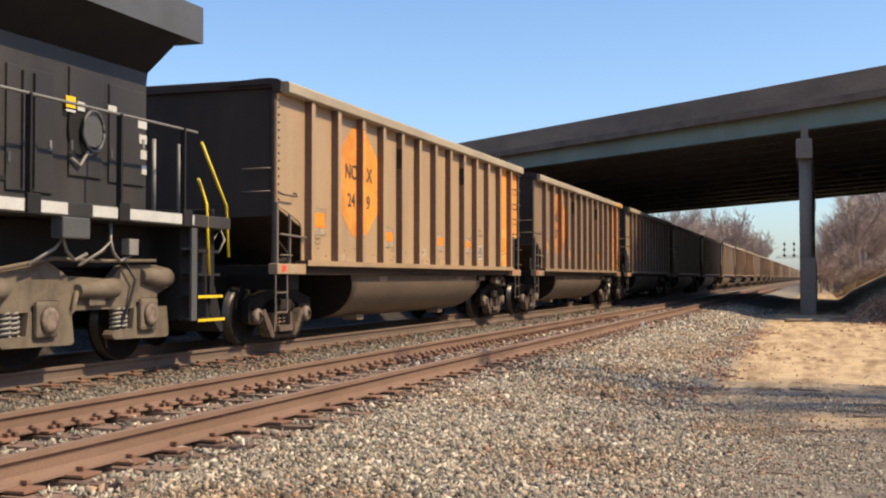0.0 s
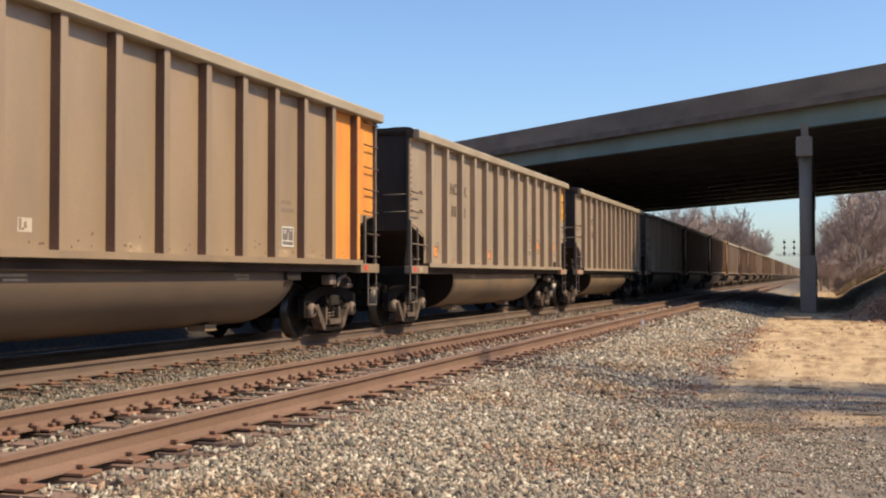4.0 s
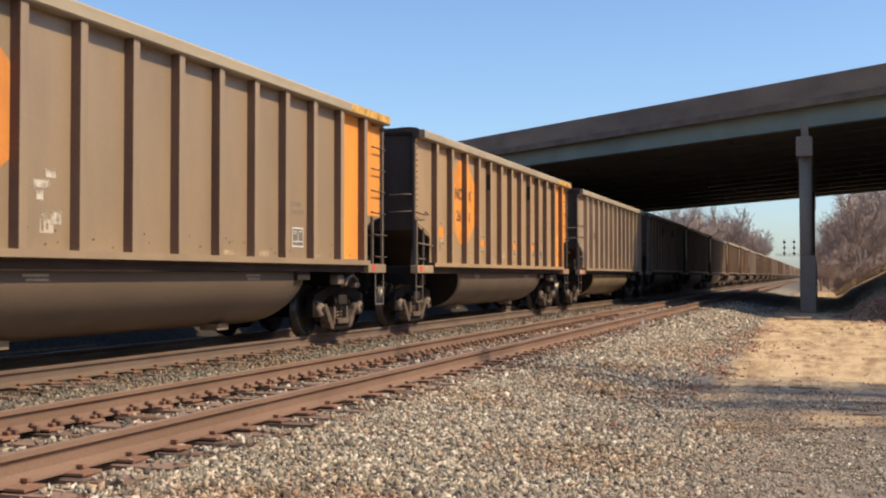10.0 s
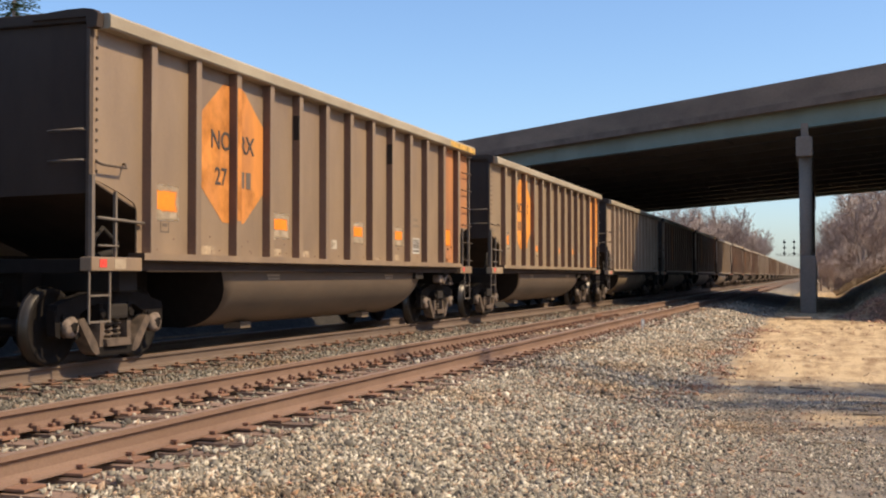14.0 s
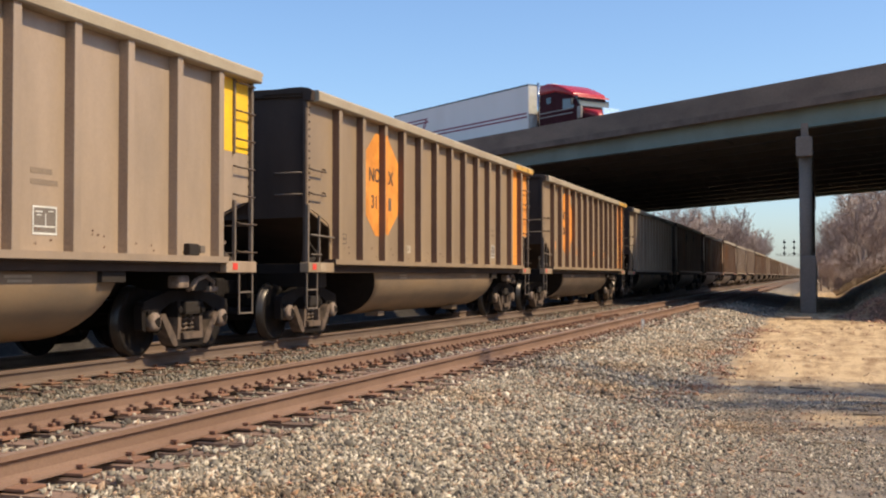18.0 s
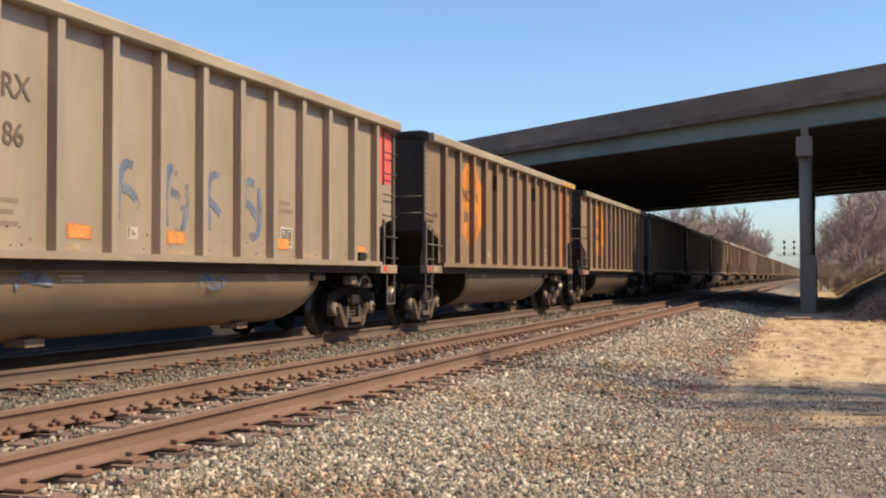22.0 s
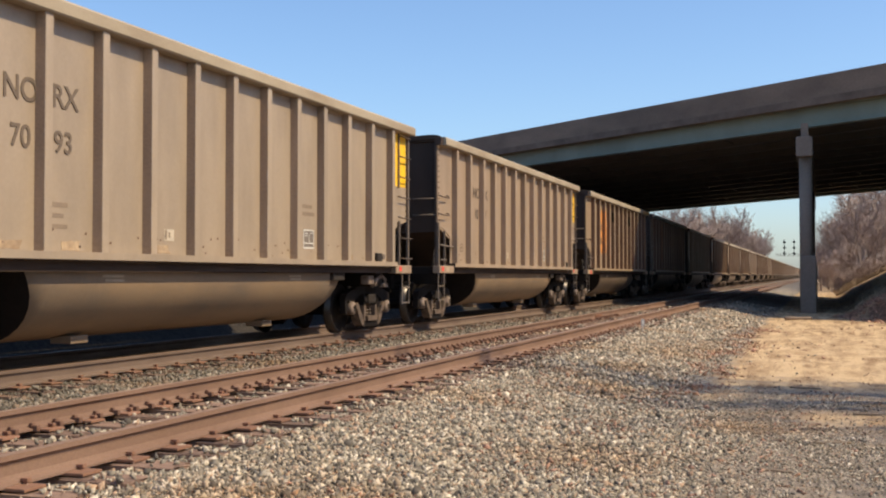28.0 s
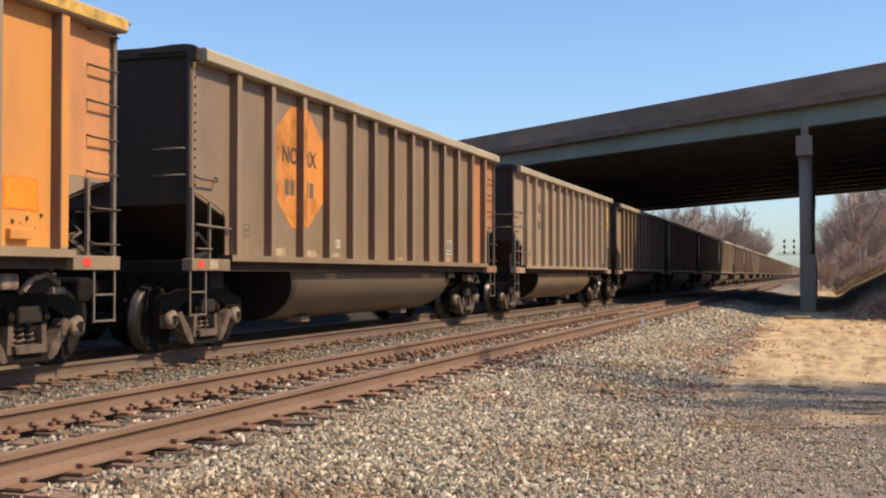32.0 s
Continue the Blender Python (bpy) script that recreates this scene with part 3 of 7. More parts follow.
# ---- ballast: crushed stone too many to count ----
def build_stones(name, zones, seed, label, material="stone", flat=0.0, lift=None):
    rng = np.random.default_rng(seed)
    P, S = [], []
    for x0, x1, y0, y1, dens, smin, smax, keep in zones:
        n = int((x1 - x0) * (y1 - y0) * dens)
        x, y = rng.uniform(x0, x1, n), rng.uniform(y0, y1, n)
        ok = keep(x, y, rng)
        x, y = x[ok], y[ok]
        s = smin + (smax - smin) * rng.random(len(x)) ** 1.7
        P.append(np.stack([x, y, s * 0.25], 1))
        S.append(s)
    P, S = np.concatenate(P), np.concatenate(S)
    P[:, 2] += np.array([ground_height(float(a), float(b)) for a, b in P[:, :2]])
    if lift:
        P[:, 2] += lift(P[:, 0], P[:, 1])
    n = len(P)
    core = np.array([[1, 0, 0], [0, 1, 0], [-1, 0, 0], [0, -1, 0], [0, 0, 1], [0, 0, -1]], float)
    V = core[None] + rng.uniform(-0.55, 0.55, (n, 6, 3))
    V *= rng.uniform(0.22, 1.5, (n, 1, 3))
    q = rng.normal(size=(n, 4))
    q /= np.linalg.norm(q, axis=1, keepdims=True)
    if flat:
        V[:, :, 2] *= flat
        q[:, 1:3] *= 0.3
        q /= np.linalg.norm(q, axis=1, keepdims=True)
    w, a, b, c = q.T
    R = np.stack([1 - 2 * (b * b + c * c), 2 * (a * b - c * w), 2 * (a * c + b * w), 2 * (a * b + c * w), 1 - 2 * (a * a + c * c), 2 * (b * c - a * w), 2 * (a * c - b * w), 2 * (b * c + a * w), 1 - 2 * (a * a + b * b)], 1).reshape(n, 3, 3)
    V = np.einsum("nij,nkj->nki", R, V) * S[:, None, None] + P[:, None, :]
    tri = np.array([[0, 1, 4], [1, 2, 4], [2, 3, 4], [3, 0, 4], [1, 0, 5], [2, 1, 5], [3, 2, 5], [0, 3, 5]])
    F = (tri[None] + (np.arange(n) * 6)[:, None, None]).reshape(-1, 3)
    me = bpy.data.meshes.new(name)
    me.vertices.add(n * 6)
    me.vertices.foreach_set("co", V.ravel())
    me.loops.add(len(F) * 3)
    me.loops.foreach_set("vertex_index", F.ravel().astype(np.int32))
    me.polygons.add(len(F))
    me.polygons.foreach_set("loop_start", (np.arange(len(F)) * 3).astype(np.int32))
    me.update(calc_edges=True)
    me.validate()
    me.materials.append(M[material])
    return tagged(new(name, me), label, "leaf litter" if flat else "ballast", kind="stuff")


TIE_STEP, TIE_PHASE = 0.56, 7.93


def off_ties(x, y, rng):
    """Stones lie between the ties, a few on top of them."""
    f = ((y - TIE_PHASE) / TIE_STEP) % 1.0
    on = (f < 0.21) | (f > 0.79)
    inside = ((np.abs(x - NEAR_TRACK) < 1.26) | (np.abs(x - TRAIN_TRACK) < 1.26)) & on
    r = rng.random(len(x))
    rails = np.min([np.abs(x - c - s * 0.75) for c in (NEAR_TRACK, TRAIN_TRACK) for s in (-1, 1)], axis=0) < 0.1
    outer = np.min([np.abs(x - c) for c in (NEAR_TRACK, TRAIN_TRACK)], axis=0) > 0.98      # stones spill over the tie ends
    return ~rails & (~inside | (r < np.where(outer, 0.4, 0.14)))


def over_ties(x, y):
    """Height of the tie tops over the bed, where a stone lies on a tie."""
    f = ((y - TIE_PHASE) / TIE_STEP) % 1.0
    return 0.046 * (((f < 0.21) | (f > 0.79)) & (np.min([np.abs(x - c) for c in (NEAR_TRACK, TRAIN_TRACK)], axis=0) < 1.29))


def over_stones(x, y):
    """Leaves lie on top of the crushed stone."""
    return 0.022 * np.clip((-0.6 - x) / 1.2, 0, 1)


def fade_right(x, y, rng):
    """Stones thin out from the shoulder to the dirt."""
    edge = -1.6 - 0.42 * np.clip((y - 13) / 4, 0, 1) - 0.012 * np.clip(y - 20, 0, 25) + 0.22 * np.sin(y * 0.7) + 0.16 * np.sin(y * 2.3 + 1.0) + 0.1 * np.sin(y * 5.1) + 0.05 * np.clip(17 - y, 0, 20)
    p = np.clip((edge - x) / 1.0 + 0.5, 0.006, 1)
    return rng.random(len(x)) < p


def grit_zone(x, y, rng):
    """Fine grit, thick near the gravel and thin on the dirt."""
    p = np.clip(0.95 - (x + 1.2) * 0.2 + 0.25 * np.sin(x * 2.1 + y * 1.3) - 0.85 * np.exp(-((y - 13.4) / 0.5) ** 2) * np.clip((x + 0.5) / 0.5, 0, 1) - 0.6 * np.clip((y - 14.6) / 0.9, 0, 1) - 0.5 * np.exp(-((y - 8.4) / 0.5) ** 2) * (x > -0.2), 0.1, 1)
    return rng.random(len(x)) < p


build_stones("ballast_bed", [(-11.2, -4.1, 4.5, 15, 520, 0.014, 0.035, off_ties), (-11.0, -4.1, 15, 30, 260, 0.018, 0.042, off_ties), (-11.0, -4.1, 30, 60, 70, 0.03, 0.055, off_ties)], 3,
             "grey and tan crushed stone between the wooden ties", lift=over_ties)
build_stones("ballast_shoulder", [(-4.22, 0.9, 5.0, 14, 1900, 0.009, 0.027, fade_right), (-4.1, 0.2, 5.0, 18, 22, 0.026, 0.041, fade_right), (-4.1, 0.0, 14, 30, 700, 0.014, 0.035, fade_right), (-4.1, -0.8, 30, 58, 170, 0.026, 0.05, fade_right)], 4,
             "loose grey, tan and white crushed stone on the shoulder")
build_stones("grit", [(-1.6, 1.2, 6.8, 15.8, 2300, 0.0045, 0.015, grit_zone), (-1.6, 1.4, 16, 45, 25, 0.005, 0.013, grit_zone)], 6, "fine grit scattered over the dirt")


def litter_zone(x, y, rng):
    """Leaves gather in drifts along the edge of the gravel and on the bank."""
    edge = -1.75 + 0.25 * np.sin(y * 0.8)
    p = np.exp(-((x - edge) / 0.35) ** 2) * (0.55 + 0.45 * np.sin(y * 1.7)) * (y > 15) + (0.05 + 0.35 * np.clip(np.sin(x * 2.7 + y * 0.9) * np.sin(y * 1.3 - x), 0, 1)) * (y < 16) + 0.012 + 0.9 * ((y > 32) & (x > 0.6 + 0.36 * np.clip(44 - y, 0, 20)))
    return rng.random(len(x)) < p


build_stones("leaf_litter", [(-3.6, 1.2, 5.5, 16, 330, 0.012, 0.03, litter_zone), (-3.2, 2.0, 16, 36, 230, 0.015, 0.04, litter_zone), (0.5, 4.5, 32, 47, 130, 0.03, 0.08, litter_zone)], 12, "reddish brown fallen leaves and scraps on the gravel", "litter", 0.25, over_stones)


# ---- tracks ----
def rail_outline():
    half = [(0.036, 0.0), (0.037, -0.034), (0.014, -0.05), (0.009, -0.075), (0.009, -0.13), (0.02, -0.158), (0.076, -0.172), (0.076, -0.186)]
    return [(x, z) for x, z in half] + [(-x, z) for x, z in reversed(half)]


def rail_mesh(y0, y1, web):
    bm = B()
    o = rail_outline()
    lo, hi = [bm.verts.new((x, y0, z)) for x, z in o], [bm.verts.new((x, y1, z)) for x, z in o]
    n = len(o)
    for i in range(n):
        f = bm.faces.new((lo[i], lo[(i + 1) % n], hi[(i + 1) % n], hi[i]))
        f.material_index = 1 if i == n - 1 else 0
    bm.faces.new(lo[::-1])
    bm.faces.new(hi)
    bmesh.ops.recalc_face_normals(bm, faces=bm.faces[:])
    return finish("rail", bm, M[web], M["rail_top"])


def build_tracks():
    rng = random.Random(5)
    tie_meshes = []
    for k in range(5):
        bm = box(B(), -1.295, 1.295, -0.112, 0.112, -0.18, 0.0, 0.012)
        for v in bm.verts:
            v.co += Vector((rng.uniform(-0.02, 0.02) if abs(v.co.x) > 1.2 else 0, rng.uniform(-0.008, 0.008), rng.uniform(-0.012, 0.004)))
        # splits along the grain at the ends
        for e in (-1, 1):
            for j in range(3):
                yy = rng.uniform(-0.08, 0.08)
                bar(bm, (e * 1.3, yy, -0.02 - 0.04 * j), (e * 0.9, yy + 0.01, 0.002), 0.006, 0.006)
        tie_meshes.append(finish("tie", bm, M["tie"]))
    plate = finish("tie_plate", box(B(), -0.18, 0.215, -0.1, 0.1, 0.0, 0.02, 0.004), M["rust"])
    bm = box(B(), -0.012, 0.012, -0.012, 0.012, 0.0, 0.05)
    box(bm, -0.022, 0.03, -0.02, 0.02, 0.05, 0.068)
    spike = finish("spike", bm, M["rust"])
    bm = box(B(), -0.04, 0.03, -0.023, 0.023, -0.028, 0.022, 0.008)
    box(bm, -0.055, -0.02, -0.017, 0.017, -0.01, 0.04, 0.005)
    anchor = finish("rail_anchor", bm, M["anchor"])
    for name, cx, y1, label in (("railway_track", NEAR_TRACK, 46.0, "empty track with rusty rails on weathered wooden ties"), ("railway_track", TRAIN_TRACK, 34.0, "track under the coal train, rusty rails on wooden ties")):
        tr = tagged(new(name), label, "railway track", group="parallel tracks", kind="structure")
        tr.location = (cx, 0, 0)
        near = cx == NEAR_TRACK
        rm = rail_mesh(-60, 900, "rail_side" if near else "rail_dusted")
        for s in (-1, 1):
            put("rail", rm, tr, s * 0.7545)
        k = 0
        y = TIE_PHASE - 40 * TIE_STEP
        far = B()
        while y < 140:
            if 4.0 < y < y1:
                put("tie", tie_meshes[k % 5], tr, rng.uniform(-0.04, 0.04), y, -0.204 + rng.uniform(-0.006, 0.002), rng.uniform(-0.012, 0.012) + (math.pi if k % 2 else 0))
                if y < (36 if near else 24):
                    for s in (-1, 1):
                        if not near and s < 0:
                            continue
                        pl = put("tie_plate", plate, tr, s * 0.7545, y, -0.2, math.pi if s < 0 else 0)
                        for dx, dy in ((0.1, 0.05), (-0.1, -0.05)) if near else ((0.1, 0.05),):
                            put("spike", spike, tr, s * 0.7545 + dx, y + dy + rng.uniform(-0.012, 0.012), -0.222 + rng.uniform(0, 0.014), math.pi if dx > 0 else 0)
                        if near and s < 0 and rng.random() < 0.96:
                            for dy in (-0.15, 0.15):
                                put("rail_anchor", anchor, tr, s * 0.7545 + 0.085, y + dy, -0.165)
            else:
                box(far, -1.29, 1.29, y - 0.11, y + 0.11, -0.384, -0.206)
            y += TIE_STEP
            k += 1
        o = part("far_ties", far, M["tie"], tr)
        tagged(o, kind="stuff")
    # insulated joint with its bars, and a small white marker beside the rail
    for s, y in ((-1, 33.0),):
        tr = bpy.data.objects["railway_track"]
        bm = B()
        for sx in (-1, 1):
            box(bm, s * 0.7545 + sx * 0.016, s * 0.7545 + sx * 0.035, y - 0.46, y + 0.46, -0.15, -0.05, 0.004)
            for j in range(6):
                box(bm, s * 0.7545 + sx * 0.03, s * 0.7545 + sx * 0.05, y - 0.4 + j * 0.16 - 0.015, y - 0.4 + j * 0.16 + 0.015, -0.115, -0.085)
        part("joint_bar", bm, M["rust"], tr, "bolted joint bar on the rail")


build_tracks()


def build_marker(x, y):
    ob = tagged(new("track_marker", finish("track_marker", box(tube(B(), [(0, 0, -0.1), (0, 0, 0.28)], 0.012), -0.035, 0.035, -0.005, 0.005, 0.14, 0.3, 0.003), M["white_mark"])), "small white marker stake beside the rail", "marker")
    ob.location = (x, y, ground_height(x, y))


build_marker(-3.98, 27.0)


# ---- the road bridge ----
def build_bridge():
    br = tagged(new("road_bridge"), "skewed highway bridge of green steel girders, concrete deck and parapet", "bridge", kind="structure")
    br.matrix_world = Matrix.Translation(BRIDGE_P) @ Matrix((( BRIDGE_DIR.x, BRIDGE_OUT.x, 0, 0), (BRIDGE_DIR.y, BRIDGE_OUT.y, 0, 0), (0, 0, 1, 0), (0, 0, 0, 1)))
    U0, U1 = -75.0, 42.0
    W0, W1 = BRIDGE_WIDTH - FLARE * U0, BRIDGE_WIDTH - FLARE * U1
    ZG, ZD, ZR, ZP = 7.44, 8.28, 8.42, 9.50      # girder foot, slab foot, road, parapet top
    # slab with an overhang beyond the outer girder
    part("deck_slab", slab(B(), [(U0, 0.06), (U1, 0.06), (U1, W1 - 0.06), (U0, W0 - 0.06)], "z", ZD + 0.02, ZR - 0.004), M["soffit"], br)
    part("road_surface", slab(B(), [(U0, 0.62), (U1, 0.62), (U1, W1 - 0.62), (U0, W0 - 0.62)], "z", ZR, ZR + 0.05), M["asphalt"], br)
    for u0, u1, w in ((-260.0, U0, W0), (U1, 200.0, W1)):
        solid("approach_road", M["asphalt"], u0, u1, 0.62, w - 0.62, ZR - 0.3, ZR + 0.05, br)
    far_edge = Matrix.Translation((U0, W0, 0)) @ Matrix.Rotation(math.atan2(W1 - W0, U1 - U0), 4, "Z")
    for near in (True, False):
        sgn = 1 if near else -1
        o = [(0.0, ZD), (0.0, ZP), (sgn * 0.22, ZP), (sgn * 0.3, ZR + 0.35), (sgn * 0.48, ZR + 0.06), (sgn * 0.48, ZD)]
        span = U1 - U0
        u = 0.0
        while u < span:
            e = min(u + 12.0, span)
            p = part("parapet", slab(B(), o, "x", u + 0.003, e - 0.003), M["fascia"], br)
            p.matrix_basis = Matrix.Translation((U0, 0, 0)) if near else far_edge
            u = e
        p = solid("drip_edge", M["fascia_foot"], 0, span, min(-sgn * 0.045, -sgn * 0.003), max(-sgn * 0.045, -sgn * 0.003), ZD - 0.02, ZD + 0.3, br)
        p.matrix_basis = Matrix.Translation((U0, 0, 0)) if near else far_edge
    n = 13
    for i in range(n):
        wa, wb = 0.6 + (W0 - 1.2) * i / (n - 1), 0.6 + (W1 - 1.2) * i / (n - 1)
        bm = B()
        bar(bm, (U0, wa, (ZG + ZD) / 2), (U1, wb, (ZG + ZD) / 2), 0.024, ZD - ZG - 0.07)
        bar(bm, (U0, wa, ZG + 0.02), (U1, wb, ZG + 0.02), 0.4, 0.04)
        bar(bm, (U0, wa, ZD - 0.006), (U1, wb, ZD - 0.006), 0.34, 0.045)
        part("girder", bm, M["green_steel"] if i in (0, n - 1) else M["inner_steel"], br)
    cross = B()
    for i in range(n - 1):
        for k in range(16):
            u = U0 + 2 + k * 7.3
            w = BRIDGE_WIDTH - FLARE * u - 0.9
            w0, w1 = 0.62 + (w - 0.34) * i / (n - 1), 0.62 + (w - 0.34) * (i + 1) / (n - 1)
            bar(cross, (u, w0, ZG + 0.15), (u, w1, ZD - 0.2), 0.06, 0.06)
            bar(cross, (u, w1, ZG + 0.15), (u, w0, ZD - 0.2), 0.06, 0.06)
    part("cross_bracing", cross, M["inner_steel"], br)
    return br


build_bridge()


def build_pier(x, y0, y1, count, label):
    pier = tagged(new("bridge_pier"), label, "bridge pier", group="piers of the bridge", kind="structure")
    pier.location = (x, y0, 0)
    L = y1 - y0
    g = ground_height(x, y0)
    part("cap_beam", box(B(), -0.37, 0.29, -0.3, L + 0.3, 6.04, 6.86, 0.03), M["concrete"], pier)
    n = 13
    col = tube(B(), [(0, 0, g - 0.4), (0, 0, 6.08)], 0.255, 28)
    me = finish("column", col, M["concrete"])
    for i in range(count):
        put("column", me, pier, 0, 0.35 + (L - 0.7) * i / (count - 1))
    part("crash_wall", box(B(), -0.24, 0.39, -0.05, L + 0.05, g - 0.4, 1.9, 0.03), M["concrete"], pier)
    seat = finish("bearing", box(B(), -0.17, 0.13, -0.2, 0.2, 6.86, 7.438, 0.01), M["concrete"])
    for i in range(n):
        put("bearing", seat, pier, 0, 0.12 + (L - 0.3) * i / (n - 1))


build_pier(-0.53, 49.6, 90.0, 7, "concrete pier of round columns under a cap beam")
build_pier(-19.5, 66.0, 107.0, 7, "concrete pier of round columns beyond the train")
# ---- coal cars ----
CAR_STEP = 16.78
CAR0_Y = 23.33            # middle of the first car at the start
HALF, TOP, SILL = 7.40, 4.05, 1.13
SIDE = 1.50               # face of the side sheet
POSTS = [-6.32, -5.245, -4.135, -3.1, -2.08, -1.045, 0.0, 1.045, 2.08, 3.1, 4.135, 5.245, 6.32]      # wider panels towards the ends


def wheelset_mesh(seg=22):
    bm = B()
    for s in (-1, 1):
        g = 0.7175
        prof = [(0.02, 0.14), (0.02, 0.36), (-0.002, 0.40), (-0.002, 0.485), (0.03, 0.47), (0.04, 0.4585), (0.13, 0.452), (0.135, 0.40), (0.105, 0.37), (0.085, 0.15), (0.15, 0.13), (0.15, 0.09)]
        lathe_x(bm, [(s * (g + x), r) for x, r in prof], 0, 0, 0, seg, [0, 0, 0, 1, 1, 1, 0, 0, 0, 0, 0])
        lathe_x(bm, [(s * 0.86, 0.07), (s * 1.02, 0.07), (s * 1.02, 0.125), (s * 1.13, 0.125), (s * 1.15, 0.1), (s * 1.165, 0.06)], 0, 0, 0, 16, [2] * 5)
        for k in range(3):
            a = k * math.tau / 3
            box(bm, s * 1.15 - 0.02, s * 1.15 + 0.02, 0.055 * math.cos(a) - 0.016, 0.055 * math.cos(a) + 0.016, 0.055 * math.sin(a) - 0.016, 0.055 * math.sin(a) + 0.016)
    lathe_x(bm, [(-0.75, 0.085), (0.75, 0.085)], 0, 0, 0, 14)
    bmesh.ops.recalc_face_normals(bm, faces=bm.faces[:])
    return finish("wheelset", bm, M["wheel"], M["tread"], M["bearing"])


def side_frame_mesh(far=False):
    bm = B()
    # compression member near-black for the car's shade, dust-caked tension members and column guides tan as sunlit
    slab(bm, [(-1.12, 0.6), (-1.1, 0.72), (-0.5, 0.86), (0.5, 0.86), (1.1, 0.72), (1.12, 0.6), (0.72, 0.58), (0.45, 0.7), (-0.45, 0.7), (-0.72, 0.58)], "x", 0.94, 1.08)
    for s in (-1, 1):
        slab(bm, [(s * 0.62, 0.35), (s * 0.74, 0.30), (s * 0.8, 0.6), (s * 0.68, 0.66)], "x", 0.95, 1.07)
        slab(bm, [(s * 1.04, 0.33), (s * 1.12, 0.36), (s * 1.14, 0.66), (s * 1.03, 0.66)], "x", 0.95, 1.07)
        box(bm, 0.96, 1.09, s * 0.89 - 0.12, s * 0.89 + 0.12, 0.555, 0.62)
    dark = len(bm.faces)
    for s in (-1, 1):
        slab(bm, [(s * 0.66, 0.56), (s * 0.40, 0.26), (s * 0.34, 0.12), (s * 0.42, 0.11), (s * 0.5, 0.16), (s * 0.77, 0.52)], "x", 0.95, 1.13)
        slab(bm, [(s * 0.25, 0.2), (s * 0.34, 0.2), (s * 0.32, 0.5), (s * 0.24, 0.5)], "x", 0.95, 1.12)
    slab(bm, [(-0.24, 0.2), (-0.27, 0.29), (0.27, 0.29), (0.24, 0.2)], "x", 0.96, 1.17)
    for f in list(bm.faces)[dark:]:
        f.material_index = 1
    dark = len(bm.faces)
    box(bm, 0.96, 1.12, -0.4, 0.4, 0.085, 0.2, 0.02)
    for s in (-1, 1):
        slab(bm, [(s * 0.25, 0.5), (s * 0.33, 0.5), (s * 0.35, 0.72), (s * 0.27, 0.72)], "x", 0.95, 1.12)
        tube(bm, [(1.1, s * 0.3, 0.6), (1.15, s * 0.3, 0.6)], 0.05, 8)
    for f in list(bm.faces)[dark:]:
        f.material_index = 0
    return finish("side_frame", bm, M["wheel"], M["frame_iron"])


def spring_mesh():
    bm = B()
    for yy in (-0.16, 0.0, 0.16):
        pts = [(1.0 + 0.055 * math.cos(a), yy + 0.055 * math.sin(a), 0.27 + 0.26 * k / 18) for k in range(19) for a in (k * math.tau / 4.5,)]
        tube(bm, pts, 0.021, 5)
    return finish("spring_nest", bm, M["frame_iron"])


def bolster_mesh():
    bm = box(B(), -1.17, 1.17, -0.2, 0.2, 0.53, 0.72, 0.04)
    box(bm, -0.3, 0.3, -0.22, 0.22, 0.74, 0.84, 0.02)
    for s in (-1, 1):   # brake beams
        bar(bm, (-0.85, s * 0.42, 0.36), (0.85, s * 0.42, 0.36), 0.08, 0.1)
        for e in (-1, 1):
            box(bm, e * 0.76 - 0.06, e * 0.76 + 0.06, s * 0.43 - 0.03, s * 0.43 + 0.06, 0.26, 0.52, 0.01)
    return finish("bolster", bm, M["underframe"])


TM = {"wheelset": wheelset_mesh(), "far_wheelset": wheelset_mesh(10), "side_frame": side_frame_mesh(), "spring": spring_mesh(), "bolster": bolster_mesh()}


def add_truck(car, y, detail=True):
    t = part("truck", TM["bolster"], None, car)
    t.location = (0, y, 0)
    for s in (-1, 1):
        w = put("wheelset", TM["wheelset" if detail else "far_wheelset"], t, 0, s * 0.89, 0.457)
    for s in (1, -1) if detail else (1,):
        put("side_frame", TM["side_frame"], t, 0, 0, 0, 0.0 if s > 0 else math.pi)
        put("spring_nest", TM["spring"], t, 0, 0, 0, 0.0 if s > 0 else math.pi)
    return t


def side_sheet_mesh(paint):
    """Side wall: cut away below the sloped floor at both ends, with rivet rows by the corners."""
    bm = B()
    o = [(-6.5, SILL + 0.1), (6.5, SILL + 0.1), (6.5, 1.84), (6.56, 1.93), (6.85, 2.03), (7.2, 2.12), (HALF, 2.15), (HALF, TOP - 0.1), (-HALF, TOP - 0.1), (-HALF, 2.15), (-7.2, 2.12), (-6.85, 2.03), (-6.56, 1.93), (-6.5, 1.84)]
    slab(bm, o, "x", SIDE - 0.02, SIDE)
    done = len(bm.faces)
    for e in (-1, 1):
        for k in range(14):
            z = 2.25 + k * 0.118
            box(bm, SIDE, SIDE + 0.014, e * (HALF - 0.06) - 0.016, e * (HALF - 0.06) + 0.016, z - 0.015, z + 0.015)
    for f in list(bm.faces)[done:]:
        f.material_index = 1
    return finish("side_sheet", bm, paint, M["rung_dark"])


